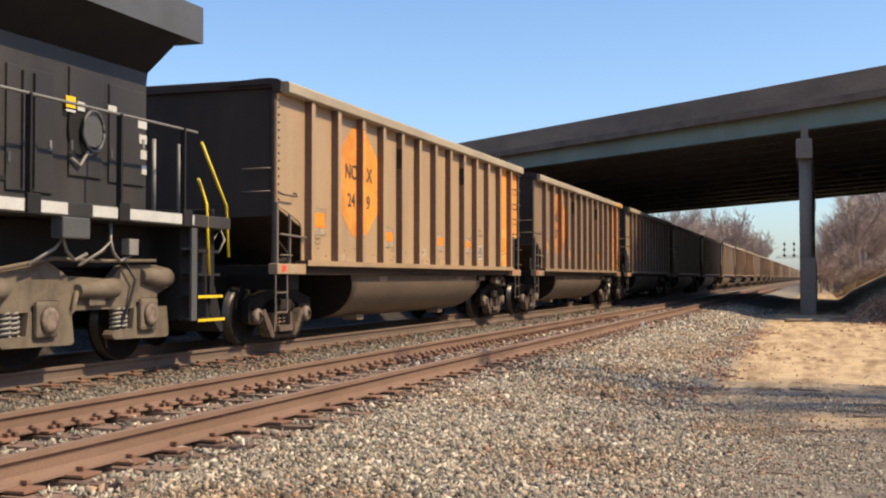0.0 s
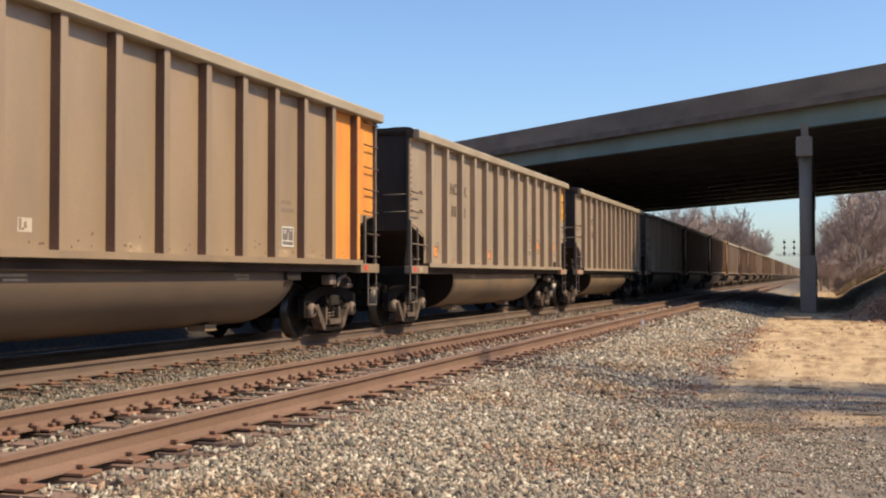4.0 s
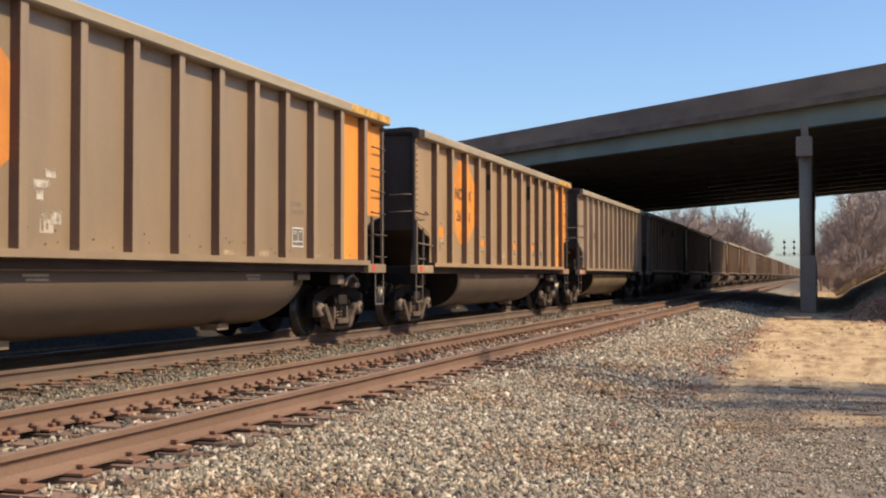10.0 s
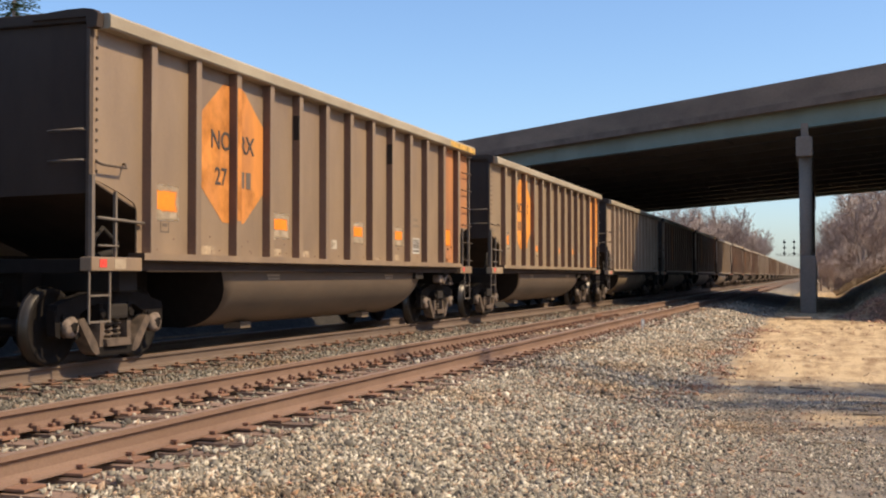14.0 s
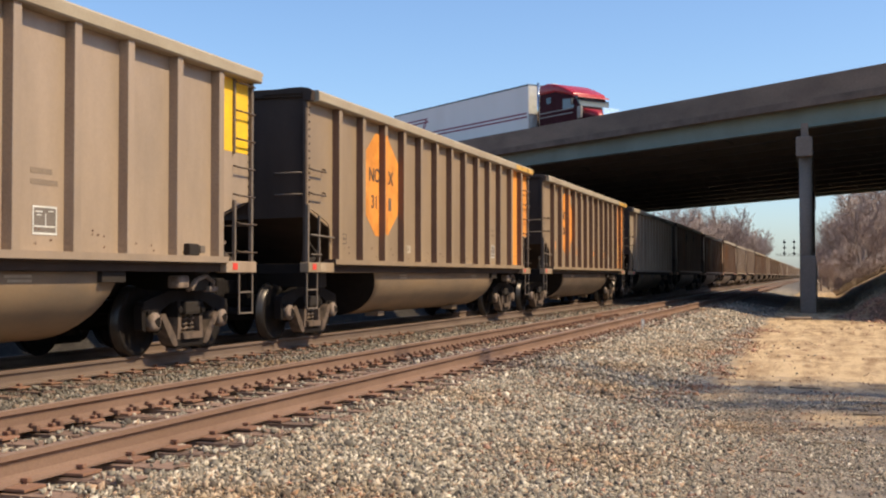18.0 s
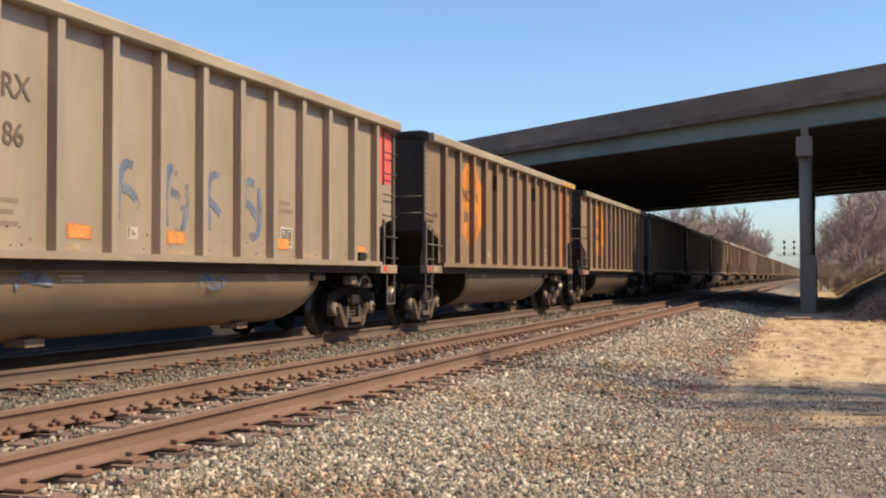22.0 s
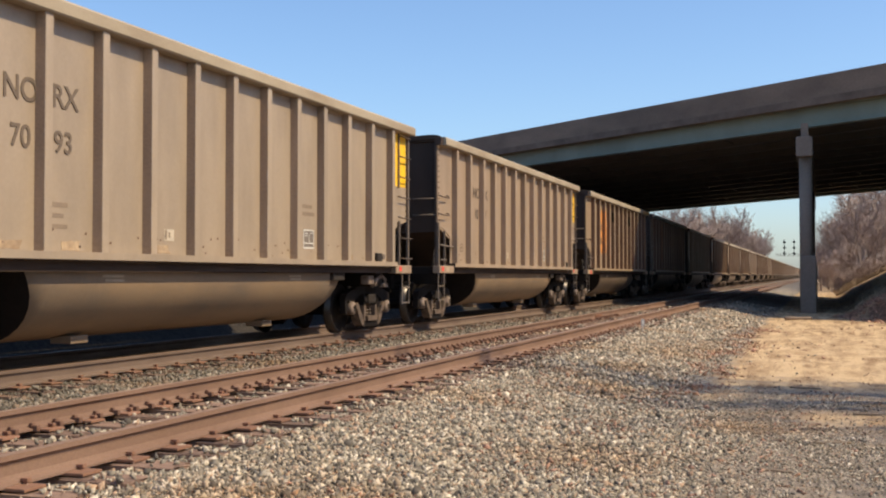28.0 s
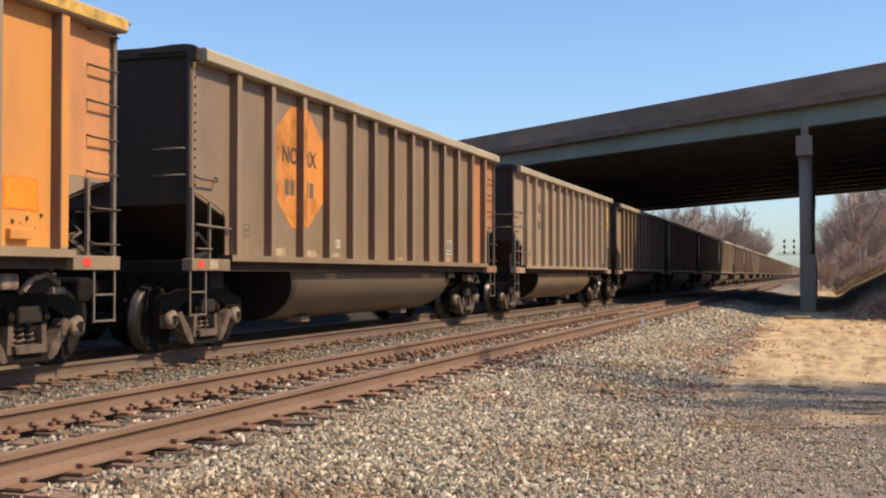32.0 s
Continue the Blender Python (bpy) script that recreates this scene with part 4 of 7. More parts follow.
def tub_mesh(skin):
    """Rounded belly between the trucks, with sloped ends."""
    half = [(1.4, SILL - 0.02), (1.398, 0.98), (1.368, 0.85), (1.3, 0.715), (1.195, 0.59), (1.06, 0.485), (0.91, 0.4), (0.75, 0.34), (0.55, 0.3)]
    prof = [(-x, z) for x, z in half] + [(x, z) for x, z in reversed(half)]
    bm = B()
    ends = [(-4.24, 0.0), (-3.8, 1.0), (3.8, 1.0), (4.24, 0.0)]
    rings = []
    for y, full in ends:
        ring = []
        for x, z in prof:
            yy = y
            if full == 0.0:
                k = (SILL - z) / (SILL - 0.25)
                yy = y * (1 - 0.105 * k)
            ring.append(bm.verts.new((x, yy, z)))
        rings.append(ring)
    for k, (a, b) in enumerate(zip(rings, rings[1:])):
        for i in range(len(prof) - 1):
            f = bm.faces.new((a[i], a[i + 1], b[i + 1], b[i]))
            f.smooth = True
    # end faces near-black, with their shade put into the colour
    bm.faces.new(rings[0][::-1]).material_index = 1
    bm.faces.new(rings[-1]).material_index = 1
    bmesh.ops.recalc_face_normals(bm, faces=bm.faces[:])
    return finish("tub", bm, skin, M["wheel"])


def end_sheet_mesh():
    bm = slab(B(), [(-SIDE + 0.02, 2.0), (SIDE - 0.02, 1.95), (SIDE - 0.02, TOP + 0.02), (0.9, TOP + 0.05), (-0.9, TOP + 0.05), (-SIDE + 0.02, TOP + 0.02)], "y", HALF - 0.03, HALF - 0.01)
    return finish("end_sheet", bm, M["coal_shade"])


def slope_sheet_mesh():
    bm = B()
    v = [bm.verts.new(p) for p in ((-SIDE + 0.03, HALF - 0.04, 2.14), (SIDE - 0.03, HALF - 0.04, 2.14), (SIDE - 0.03, 4.1, SILL + 0.02), (-SIDE + 0.03, 4.1, SILL + 0.02))]
    w = [bm.verts.new(p.co + Vector((0, -0.01, -0.02))) for p in v]
    bm.faces.new(v)
    bm.faces.new(w[::-1])
    for i in range(4):
        bm.faces.new((v[i], w[i], w[(i + 1) % 4], v[(i + 1) % 4]))
    bmesh.ops.recalc_face_normals(bm, faces=bm.faces[:])
    return finish("slope_sheet", bm, M["coal_shade"])


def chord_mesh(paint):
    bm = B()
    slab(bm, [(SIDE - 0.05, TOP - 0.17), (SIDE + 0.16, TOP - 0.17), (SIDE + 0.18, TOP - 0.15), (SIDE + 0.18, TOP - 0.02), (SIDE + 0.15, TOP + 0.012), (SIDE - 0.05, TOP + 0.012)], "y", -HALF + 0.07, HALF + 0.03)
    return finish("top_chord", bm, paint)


def post_mesh(paint, edge, face):
    bm = B()
    slab(bm, [(-0.07, SIDE), (-0.066, SIDE + 0.128), (-0.058, SIDE + 0.135), (0.058, SIDE + 0.135), (0.066, SIDE + 0.128), (0.07, SIDE)], "z", SILL + 0.2, TOP - 0.17)
    # plan outline is (y, x): swap
    for v in bm.verts:
        v.co = Vector((v.co.y, v.co.x, v.co.z))
    bmesh.ops.recalc_face_normals(bm, faces=bm.faces[:])
    # sun and shade put into the colour: darker sides, paler outer face
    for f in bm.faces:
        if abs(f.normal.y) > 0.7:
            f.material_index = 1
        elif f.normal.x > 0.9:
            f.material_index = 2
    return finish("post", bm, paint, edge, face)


def sill_mesh(paint):
    bm = B()
    slab(bm, [(SIDE - 0.1, SILL - 0.01), (SIDE + 0.0, SILL - 0.01), (SIDE + 0.0, SILL + 0.09), (SIDE + 0.135, SILL + 0.115), (SIDE + 0.135, SILL + 0.2), (SIDE - 0.1, SILL + 0.2)], "y", -6.53, 6.53)
    for f in bm.faces:      # ledge tops paled as sunlit dust, web below painted near-black for its shade
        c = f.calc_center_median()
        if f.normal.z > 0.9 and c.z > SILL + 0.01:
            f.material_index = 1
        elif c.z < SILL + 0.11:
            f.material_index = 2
    return finish("side_sill", bm, paint, M["chord"], M["coal_shade"])


def rung_mesh(w=0.47, out=0.1):
    bm = tube(B(), [(0, -w / 2, 0.03), (out, -w / 2, 0), (out, w / 2, 0), (0, w / 2, 0)], 0.0135, 6)
    return finish("rung", bm, M["rung_dark"])


def grab_mesh():
    bm = tube(B(), [(0, -0.26, 0.04), (0.1, -0.25, 0), (0.1, 0.21, 0), (0.06, 0.25, 0.05), (0, 0.29, 0.06)], 0.0145, 6)
    return finish("grab_iron", bm, M["rung_dark"])


def stirrup_mesh():
    bm = B()
    for y in (-0.2, 0.2):
        bar(bm, (0, y, 0), (0, y, -0.62), 0.028, 0.018)
    for z in (-0.3, -0.6):
        bar(bm, (0, -0.21, z), (0, 0.21, z), 0.03, 0.022)
    return finish("step", bm, M["bar_steel"])


def coupler_mesh():
    bm = box(B(), -0.11, 0.11, HALF - 0.25, 7.86, 0.76, 0.98, 0.03)
    box(bm, -0.2, 0.2, 7.78, 8.06, 0.7, 1.02, 0.05)
    box(bm, -0.3, 0.3, HALF - 0.3, HALF - 0.18, 0.68, 1.2, 0.02)
    return finish("coupler", bm, M["wheel"])


def hose_mesh():
    bm = tube(B(), [(0.35, HALF - 0.1, 0.95), (0.36, HALF + 0.15, 0.72), (0.3, HALF + 0.42, 0.46), (0.15, HALF + 0.62, 0.4)], 0.03, 8)
    return finish("air_hose", bm, M["tyre"])


CM = {"rung": rung_mesh(), "grab": grab_mesh(), "stirrup": stirrup_mesh(), "coupler": coupler_mesh(), "hose": hose_mesh(), "tub": tub_mesh(M["tub"]), "tub_dark": tub_mesh(M["tub_dark"]), "end": end_sheet_mesh(), "slope": slope_sheet_mesh(), "end_rung": rung_mesh(0.44, 0.07)}


def end_gear_mesh():
    """Platform, bolster, brake rigging and pipes in the recess under the sloped floor."""
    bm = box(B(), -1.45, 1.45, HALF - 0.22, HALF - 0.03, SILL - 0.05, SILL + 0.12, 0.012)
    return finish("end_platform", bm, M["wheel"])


rails = tube(B(), [(SIDE + 0.04, -HALF + 0.03, 1.72), (SIDE + 0.05, -6.42, 1.69)], 0.02, 6)
tube(rails, [(SIDE + 0.04, -HALF + 0.05, 1.4), (SIDE + 0.07, -6.98, 1.4)], 0.014, 6)
CM["hand_rail"] = finish("hand_rail", rails, M["bar_steel"])
CM["pipe"] = finish("air_pipe", tube(tube(B(), [(1.3, -7.2, 1.2), (1.32, -7.1, 1.5), (1.25, -6.85, 1.62), (1.28, -6.6, 1.45), (1.2, -6.5, 1.25)], 0.03, 7), [(1.25, -6.95, 1.28), (1.25, -6.6, 1.35)], 0.05, 8), M["underframe"])
levers = tube(B(), [(1.28, 6.02, 0.86), (1.34, 6.12, 1.0), (1.34, 6.4, 1.06), (1.33, 6.62, 0.98), (1.28, 6.66, 0.86)], 0.032, 7)
box(levers, 1.22, 1.4, 5.6, 5.88, 0.9, 1.07, 0.035)
bar(levers, (1.36, 6.0, 0.88), (1.36, 6.2, 1.05), 0.02, 0.04)
box(levers, 1.24, 1.36, 6.5, 6.72, 0.84, 0.92, 0.02)
CM["brake_pipe"] = finish("brake_pipe", levers, M["bearing"])
# added block in place of a sunlit patch of ground below the tub
CM["drain_gate"] = finish("drain_gate", box(B(), 0.62, 0.92, -0.17, 0.17, 0.25, 0.345, 0.008), M["tub"])
CM["centre_sill"] = finish("centre_sill", box(B(), -0.16, 0.16, 4.2, HALF - 0.2, 0.78, 1.15), M["underframe"])
CM["body_bolster"] = finish("body_bolster", box(B(), -1.3, 1.3, 6.17, 6.57, 0.86, 1.13, 0.02), M["underframe"])
CM["brace"] = finish("brace", bar(B(), (1.3, HALF - 0.1, SILL + 0.1), (1.1, 6.5, 1.75), 0.09, 0.05), M["frame_iron"])
CM["end_stanchion"] = finish("end_stanchion", bar(B(), (0.4, HALF - 0.12, SILL + 0.1), (0.4, HALF - 0.06, 2.05), 0.1, 0.06), M["underframe"])


def brake_gear_mesh():
    bm = B()
    tube(bm, [(0.55, 6.75, 1.42), (1.12, 6.75, 1.42)], 0.13, 14)
    tube(bm, [(0.2, 6.95, 1.35), (1.3, 6.95, 1.52)], 0.02, 6)
    tube(bm, [(1.2, 6.6, 1.25), (1.2, 7.2, 1.55), (0.9, 7.3, 1.75)], 0.02, 6)
    box(bm, 0.85, 1.2, 6.45, 6.6, 1.25, 1.6, 0.02)
    box(bm, 1.05, 1.28, 6.95, 7.12, 1.2, 1.36, 0.015)
    return finish("brake_gear", bm, M["frame_iron"])


def brake_wheel_mesh():
    bm = B()
    c = Vector((-0.75, HALF + 0.16, 2.35))
    ring = [c + Vector((0.26 * math.cos(a * math.tau / 20), 0, 0.26 * math.sin(a * math.tau / 20))) for a in range(21)]
    tube(bm, ring, 0.016, 6)
    for k in range(4):
        a = k * math.tau / 4 + 0.4
        tube(bm, [c, c + Vector((0.26 * math.cos(a), 0, 0.26 * math.sin(a)))], 0.012, 5)
    tube(bm, [c, c + Vector((0, -0.16, 0))], 0.03, 8)
    return finish("brake_wheel", bm, M["bar_steel"])


def corner_flange_mesh():
    """Angle that stands proud of the end sheet along its corner."""
    bm = box(B(), SIDE - 0.05, SIDE + 0.002, -HALF - 0.07, -HALF, SILL + 0.14, TOP - 0.16, 0.008)
    return finish("corner_flange", bm, M["rung_dark"])


def corner_cap_mesh():
    """Humped gusset over the corner where the end chord meets the side."""
    bm = slab(B(), [(0.7, TOP - 0.05), (0.95, TOP + 0.03), (1.2, TOP + 0.046), (1.42, TOP + 0.048), (SIDE + 0.05, TOP + 0.03), (SIDE + 0.12, TOP - 0.02), (SIDE + 0.1, TOP - 0.17), (SIDE - 0.03, TOP - 0.18), (SIDE - 0.05, TOP - 0.05)], "y", -HALF - 0.09, -HALF + 0.03)
    return finish("corner_cap", bm, M["coal_shade"])


CM["corner_flange"], CM["corner_cap"] = corner_flange_mesh(), corner_cap_mesh()
CM["chord_tip"] = finish("chord_tip", tube(box(B(), SIDE + 0.02, SIDE + 0.15, HALF + 0.02, HALF + 0.12, TOP - 0.06, TOP + 0.0, 0.015), [(SIDE + 0.08, HALF + 0.04, TOP - 0.02), (SIDE + 0.08, HALF + 0.2, TOP - 0.01)], 0.03, 8), M["chord"])
CM["end_grab"] = finish("end_grab", tube(B(), [(0.95, -HALF + 0.0, 0.0), (0.95, -HALF - 0.1, -0.01), (1.42, -HALF - 0.1, 0.0), (1.42, -HALF, 0.0)], 0.014, 6), M["bar_steel"])
CM["sill_bracket"] = finish("sill_bracket", box(B(), 1.3, 1.47, 3.8, 4.28, 0.985, SILL - 0.012, 0.01), M["underframe"])
CM["end_gear"], CM["brake_gear"], CM["brake_wheel"] = end_gear_mesh(), brake_gear_mesh(), brake_wheel_mesh()


def build_car(paint, detail=True, tub="tub"):
    """A long steel coal gondola; both ends alike but for the brake gear. Origin at the rails, middle of the car."""
    car = new("coal_car")
    pm = {"sheet": side_sheet_mesh(paint), "post": post_mesh(paint, M["dusty_shade" if paint in (M["grey"], M["grey_b"]) else "rusty_shade"], M["pale_post" if paint in (M["grey"], M["grey_b"]) else "lit_post"]), "chord": chord_mesh(M["chord"]), "sill": sill_mesh(paint)}
    sides = ((1, 0.0), (-1, math.pi))
    for s, rz in sides:
        put("side_sheet", pm["sheet"], car, rz=rz)
        put("top_chord", pm["chord"], car, rz=rz)
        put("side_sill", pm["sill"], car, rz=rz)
        if s > 0 or detail:
            for y in POSTS:
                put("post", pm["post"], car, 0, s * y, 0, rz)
        put("corner_flange", CM["corner_flange"], car, rz=rz)
        put("corner_cap", CM["corner_cap"], car, rz=rz)
        if s > 0 or detail:
            put("chord_tip", CM["chord_tip"], car, rz=rz)
            put("sill_bracket", CM["sill_bracket"], car, rz=rz)
    put("tub", CM[tub], car)
    for e, rz in ((1, 0.0), (-1, math.pi)):
        put("end_sheet", CM["end"], car, rz=rz)
        put("slope_sheet", CM["slope"], car, rz=rz)
        put("end_platform", CM["end_gear"], car, rz=rz)
        put("coupler", CM["coupler"], car, rz=rz)
        put("centre_sill", CM["centre_sill"], car, rz=rz)
        if detail:
            put("body_bolster", CM["body_bolster"], car, rz=rz)
            put("brace", CM["brace"], car, rz=rz)
            put("end_stanchion", CM["end_stanchion"], car, rz=rz)
        if detail:
            put("brake_gear", CM["brake_gear"], car, rz=rz)
            put("air_hose", CM["hose"], car, rz=rz)
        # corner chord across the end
        solid("end_chord", M["coal_shade"], -SIDE + 0.05, SIDE - 0.05, min(e * (HALF - 0.05), e * (HALF + 0.05)), max(e * (HALF - 0.05), e * (HALF + 0.05)), TOP - 0.1, TOP + 0.04, car, 0.02)
    if detail:
        put("brake_wheel", CM["brake_wheel"], car)
    # the right-hand end of each side carries a full ladder, the left-hand end short grab irons
    for s, rz in sides:
        if not detail and s < 0:
            continue
        corner = bar(B(), (SIDE + 0.03, HALF - 0.03, SILL + 0.02), (SIDE + 0.03, HALF - 0.03, TOP - 0.17), 0.06, 0.045)
        bar(corner, (SIDE + 0.03, HALF - 0.53, SILL + 0.02), (SIDE + 0.03, HALF - 0.53, 2.14), 0.05, 0.04)
        lad = put("ladder", finish("ladder", corner, M["bar_steel"]), car, rz=rz)
        for k in range(7):
            put("rung", CM["rung"], lad, SIDE + (0.03 if k < 2 else 0.0), HALF - 0.28, SILL + 0.27 + k * 0.402)
        if detail:
            for k in range(7):
                r = put("end_rung", CM["end_rung"], lad, SIDE - 0.3, HALF + 0.0, SILL + 0.27 + k * 0.402, math.pi / 2)
        near_posts = bar(B(), (SIDE + 0.03, -HALF - 0.06, SILL), (SIDE + 0.03, -HALF - 0.06, 2.2), 0.06, 0.05)
        bar(near_posts, (SIDE + 0.02, -HALF + 0.42, SILL), (SIDE + 0.02, -HALF + 0.42, 2.04), 0.04, 0.035)
        stile = put("corner_post", finish("corner_post", near_posts, M["bar_steel"]), car, rz=rz)
        if detail:
            put("hand_rail", CM["hand_rail"], car, 0, 0, 0, rz)
            put("air_pipe", CM["pipe"], car, 0, 0, 0, rz)
            put("brake_pipe", CM["brake_pipe"], car, 0, 0, 0, rz)
            for y in (-2.6, 2.35):
                put("drain_gate", CM["drain_gate"], car, 0, s * y, 0, rz)
        for e in (-1, 1):
            put("step", CM["stirrup"], car, s * (SIDE + 0.06), e * (HALF - (0.24 if e * s > 0 else 0.06)), SILL)
            solid("end_sill_plate", M["dusty_shade"] if paint in (M["grey"], M["grey_b"]) else paint, min(s * (SIDE - 0.06), s * (SIDE + 0.1)), max(s * (SIDE - 0.06), s * (SIDE + 0.1)), min(e * 6.53, e * (HALF + (0.02 if e * s > 0 else 0.15))), max(e * 6.53, e * (HALF + (0.02 if e * s > 0 else 0.15))), SILL - 0.02, SILL + 0.14, car, 0.012)
    for y in (-6.37, 6.37):
        add_truck(car, y, detail)
    return car


def patch(car, name, material, y0, y1, z0, z1, out=0.003, label=""):
    return solid(name, material, SIDE + 0.001, SIDE + out, y0, y1, z0, z1, car, label=label)


def oval_parts(car, hexagon, paint, size=1.0):
    """The painted badge over two panels, parted by a post."""
    cy, cz, rx, rz = POSTS[2] + 0.06, 2.75 - 0.3 * (1 - size), 0.93 * size, 0.96 * size
    for side in (-1, 1):
        p0 = POSTS[2] + side * 0.071
        lim = min(rx, abs(POSTS[2] + side * (1.072 - 0.072) - cy))
        o = []
        n = 14
        for k in range(n + 1):
            d0 = abs(p0 - cy) if (p0 - cy) * side > 0 else -abs(p0 - cy)
            x = d0 + (lim - d0) * k / n
            a = max(-1, min(1, x / rx))
            h = rz * (min(1.0, 0.5 + 0.74 * (1 - abs(a))) if hexagon else math.sqrt(max(0, 1 - a * a * 0.99)))
            o.append((cy + side * x, h))
        pts = [(y, cz + h) for y, h in o] + [(y, cz - h) for y, h in reversed(o)]
        part("badge", slab(B(), pts, "x", SIDE + 0.001, SIDE + 0.004), paint, car, "faded orange painted badge")
    part("badge", box(B(), SIDE + 0.136, SIDE + 0.139, POSTS[2] - 0.06, POSTS[2] + 0.06, cz - rz * 0.97, cz + rz * 0.97), paint, car)


LET = {k: letters(k, 0.36, M["dark_mark"]) for k in ("NO", "RX")}
LET_FAINT = {k: letters(k, 0.36, M["faint_mark"]) for k in ("NO", "RX")}
NUM = {k: letters(k, 0.34, M["dark_mark"]) for k in ("23", "24", "26", "27", "28", "29", "30", "31", "34", "60")}

NUM_FAINT = {k: letters(k, 0.34, M["faint_mark"]) for k in ("06", "10", "15", "17", "70", "71", "86", "90", "93")}


def upright(me, car, y, z):
    ob = new("lettering", me)
    ob.parent = car
    ob.matrix_basis = Matrix(((0, 0, 1, SIDE + 0.008), (1, 0, 0, y), (0, 1, 0, z), (0, 0, 0, 1)))
    return ob


def number_bars(car, y, z):
    for k in range(2):
        part("number_mark", box(B(), SIDE + 0.006, SIDE + 0.009, y - 0.17 + k * 0.19, y - 0.03 + k * 0.19, z - 0.12, z + 0.12), M["faint_mark"], car)


def stencil_box(car, y, z, dark):
    """White-framed data panel with plain lines of writing."""
    bm = box(B(), SIDE + 0.001, SIDE + 0.003, y - 0.185, y + 0.185, z - 0.13, z + 0.135)
    part("data_panel", bm, M["dark_mark" if dark else "panel_grey"], car)
    bm = B()
    for a, b, c, d in ((-0.205, 0.205, 0.135, 0.155), (-0.205, 0.205, -0.075, -0.057), (-0.205, 0.205, -0.155, -0.13), (-0.205, -0.185, -0.13, 0.135), (0.185, 0.205, -0.13, 0.135), (0.008, 0.022, -0.057, 0.075),
                       (-0.15, -0.04, 0.085, 0.1), (-0.13, -0.06, 0.05, 0.063), (0.06, 0.15, 0.095, 0.108)):
        box(bm, SIDE + 0.003, SIDE + 0.006, y + a, y + b, z + c, z + d)
    part("panel_frame", bm, M["white_mark"], car)
    for k in range(2):
        part("stencil_line", box(B(), SIDE + 0.001, SIDE + 0.003, y - 0.24, y + 0.22 - 0.1 * k, z + 0.38 + 0.12 * k, z + 0.44 + 0.12 * k), M["ghost_mark"], car)


def scrawl(car, y, z, w, h, material, label, seed, n=7, r=0.05, face=SIDE):
    """Broad sprayed strokes in the shape of bulging, unreadable capitals, flat on the sheet."""
    rg = random.Random(seed)
    bm = B()
    strokes = [[(0.1, -0.5), (0.05, 0.1), (0.25, 0.5), (0.6, 0.45)], [(0.15, 0.1), (0.5, 0.05), (0.8, -0.15)], [(0.3, -0.5), (0.7, -0.45), (0.95, -0.1), (0.85, 0.4)]][: 2 + seed % 2]
    for k, path in enumerate(strokes):
        pts = [Vector((y + w * (u + rg.uniform(-0.1, 0.1)), z + h * (v + rg.uniform(-0.08, 0.08)))) for u, v in path]
        fine = [pts[m].lerp(pts[m + 1], q / n) for m in range(len(pts) - 1) for q in range(n)] + [pts[-1]]
        fine = [sum((fine[max(0, min(len(fine) - 1, m + o))] for o in (-3, -2, -1, 0, 1, 2, 3)), Vector((0, 0))) / 7 for m in range(len(fine))]
        prev = None
        for m, p in enumerate(fine):
            d = (fine[min(m + 1, len(fine) - 1)] - fine[max(m - 1, 0)]).normalized()
            side = Vector((-d.y, d.x)) * r * rg.uniform(0.75, 1.2)
            pair = [bm.verts.new((face + 0.006 + 0.0012 * k, *(p + side * q))) for q in (1, -1)]
            if prev:
                bm.faces.new((prev[0], prev[1], pair[1], pair[0]))
            prev = pair
    part("painted_scrawl", bm, material, car, label)


# paint of each car: kind, badge shape, end colour, extra patches
CARS = [("tan", "hex", "orange", "p"), ("brown", "hex", "orange", "p"), ("brown_b", "hex", "orange", "n"), ("grey", "", "yellow", "y"), ("grey", "", "red", "g"), ("grey", "", "red", "h"),
        ("brown_b", "hex", "orange", "w"), ("tan", "hex", "orange", "p"), ("grey_b", "", "yellow", "z"), ("brown", "hex", "orange_dull", "p"), ("brown_b", "hex", "orange", "p"), ("grey_b", "", "yellow", ""),
        ("brown_b", "hex", "orange", ""), ("brown_b", "hex", "orange", "p"), ("grey", "", "red", "s"), ("brown", "hex", "orange_dull", ""), ("brown_b", "hex", "orange", ""), ("brown", "hex", "orange_dull", "p"),
        ("grey", "", "yellow", ""), ("grey_b", "", "yellow", ""), ("brown_b", "hex", "orange", "p"), ("brown", "hex", "orange_dull", ""), ("grey_b", "", "yellow", "")]
FAR_CARS = 34
SLACK = {21: -0.17, 4: -0.04}      # couplers stretched or bunched


def ragged(car, name, material, y0, y1, z0, z1, out, seed):
    """A patch with an uneven sprayed or scraped edge."""
    rg = random.Random(seed)
    j = min(0.02, 0.08 * (z1 - z0))
    pts = []
    for (ya, za), (yb, zb), n in (((y0, z0), (y1, z0), 7), ((y1, z0), (y1, z1), 3), ((y1, z1), (y0, z1), 7), ((y0, z1), (y0, z0), 3)):
        for k in range(n):
            pts.append((ya + (yb - ya) * k / n + rg.uniform(-0.02, 0.02), za + (zb - za) * k / n + rg.uniform(-j, j)))
    part(name, slab(B(), pts, "x", SIDE + 0.001, SIDE + out), material, car)


def orange_on(car, k, dy, w, z0, z1, pale=True, spray="orange_spray"):
    y = POSTS[k] + dy
    seed = int(k * 7 + car.location.y)
    if pale:
        ragged(car, "cleaned_patch", M["cleaned"], y - 0.1, y + w + 0.12, z0 - 0.16, z1 + 0.11, 0.0065, seed)
    ragged(car, "orange_mark", M[spray], y - 0.05, y + w + 0.05, z0 - 0.03, z1 + 0.03, 0.011, seed + 1)


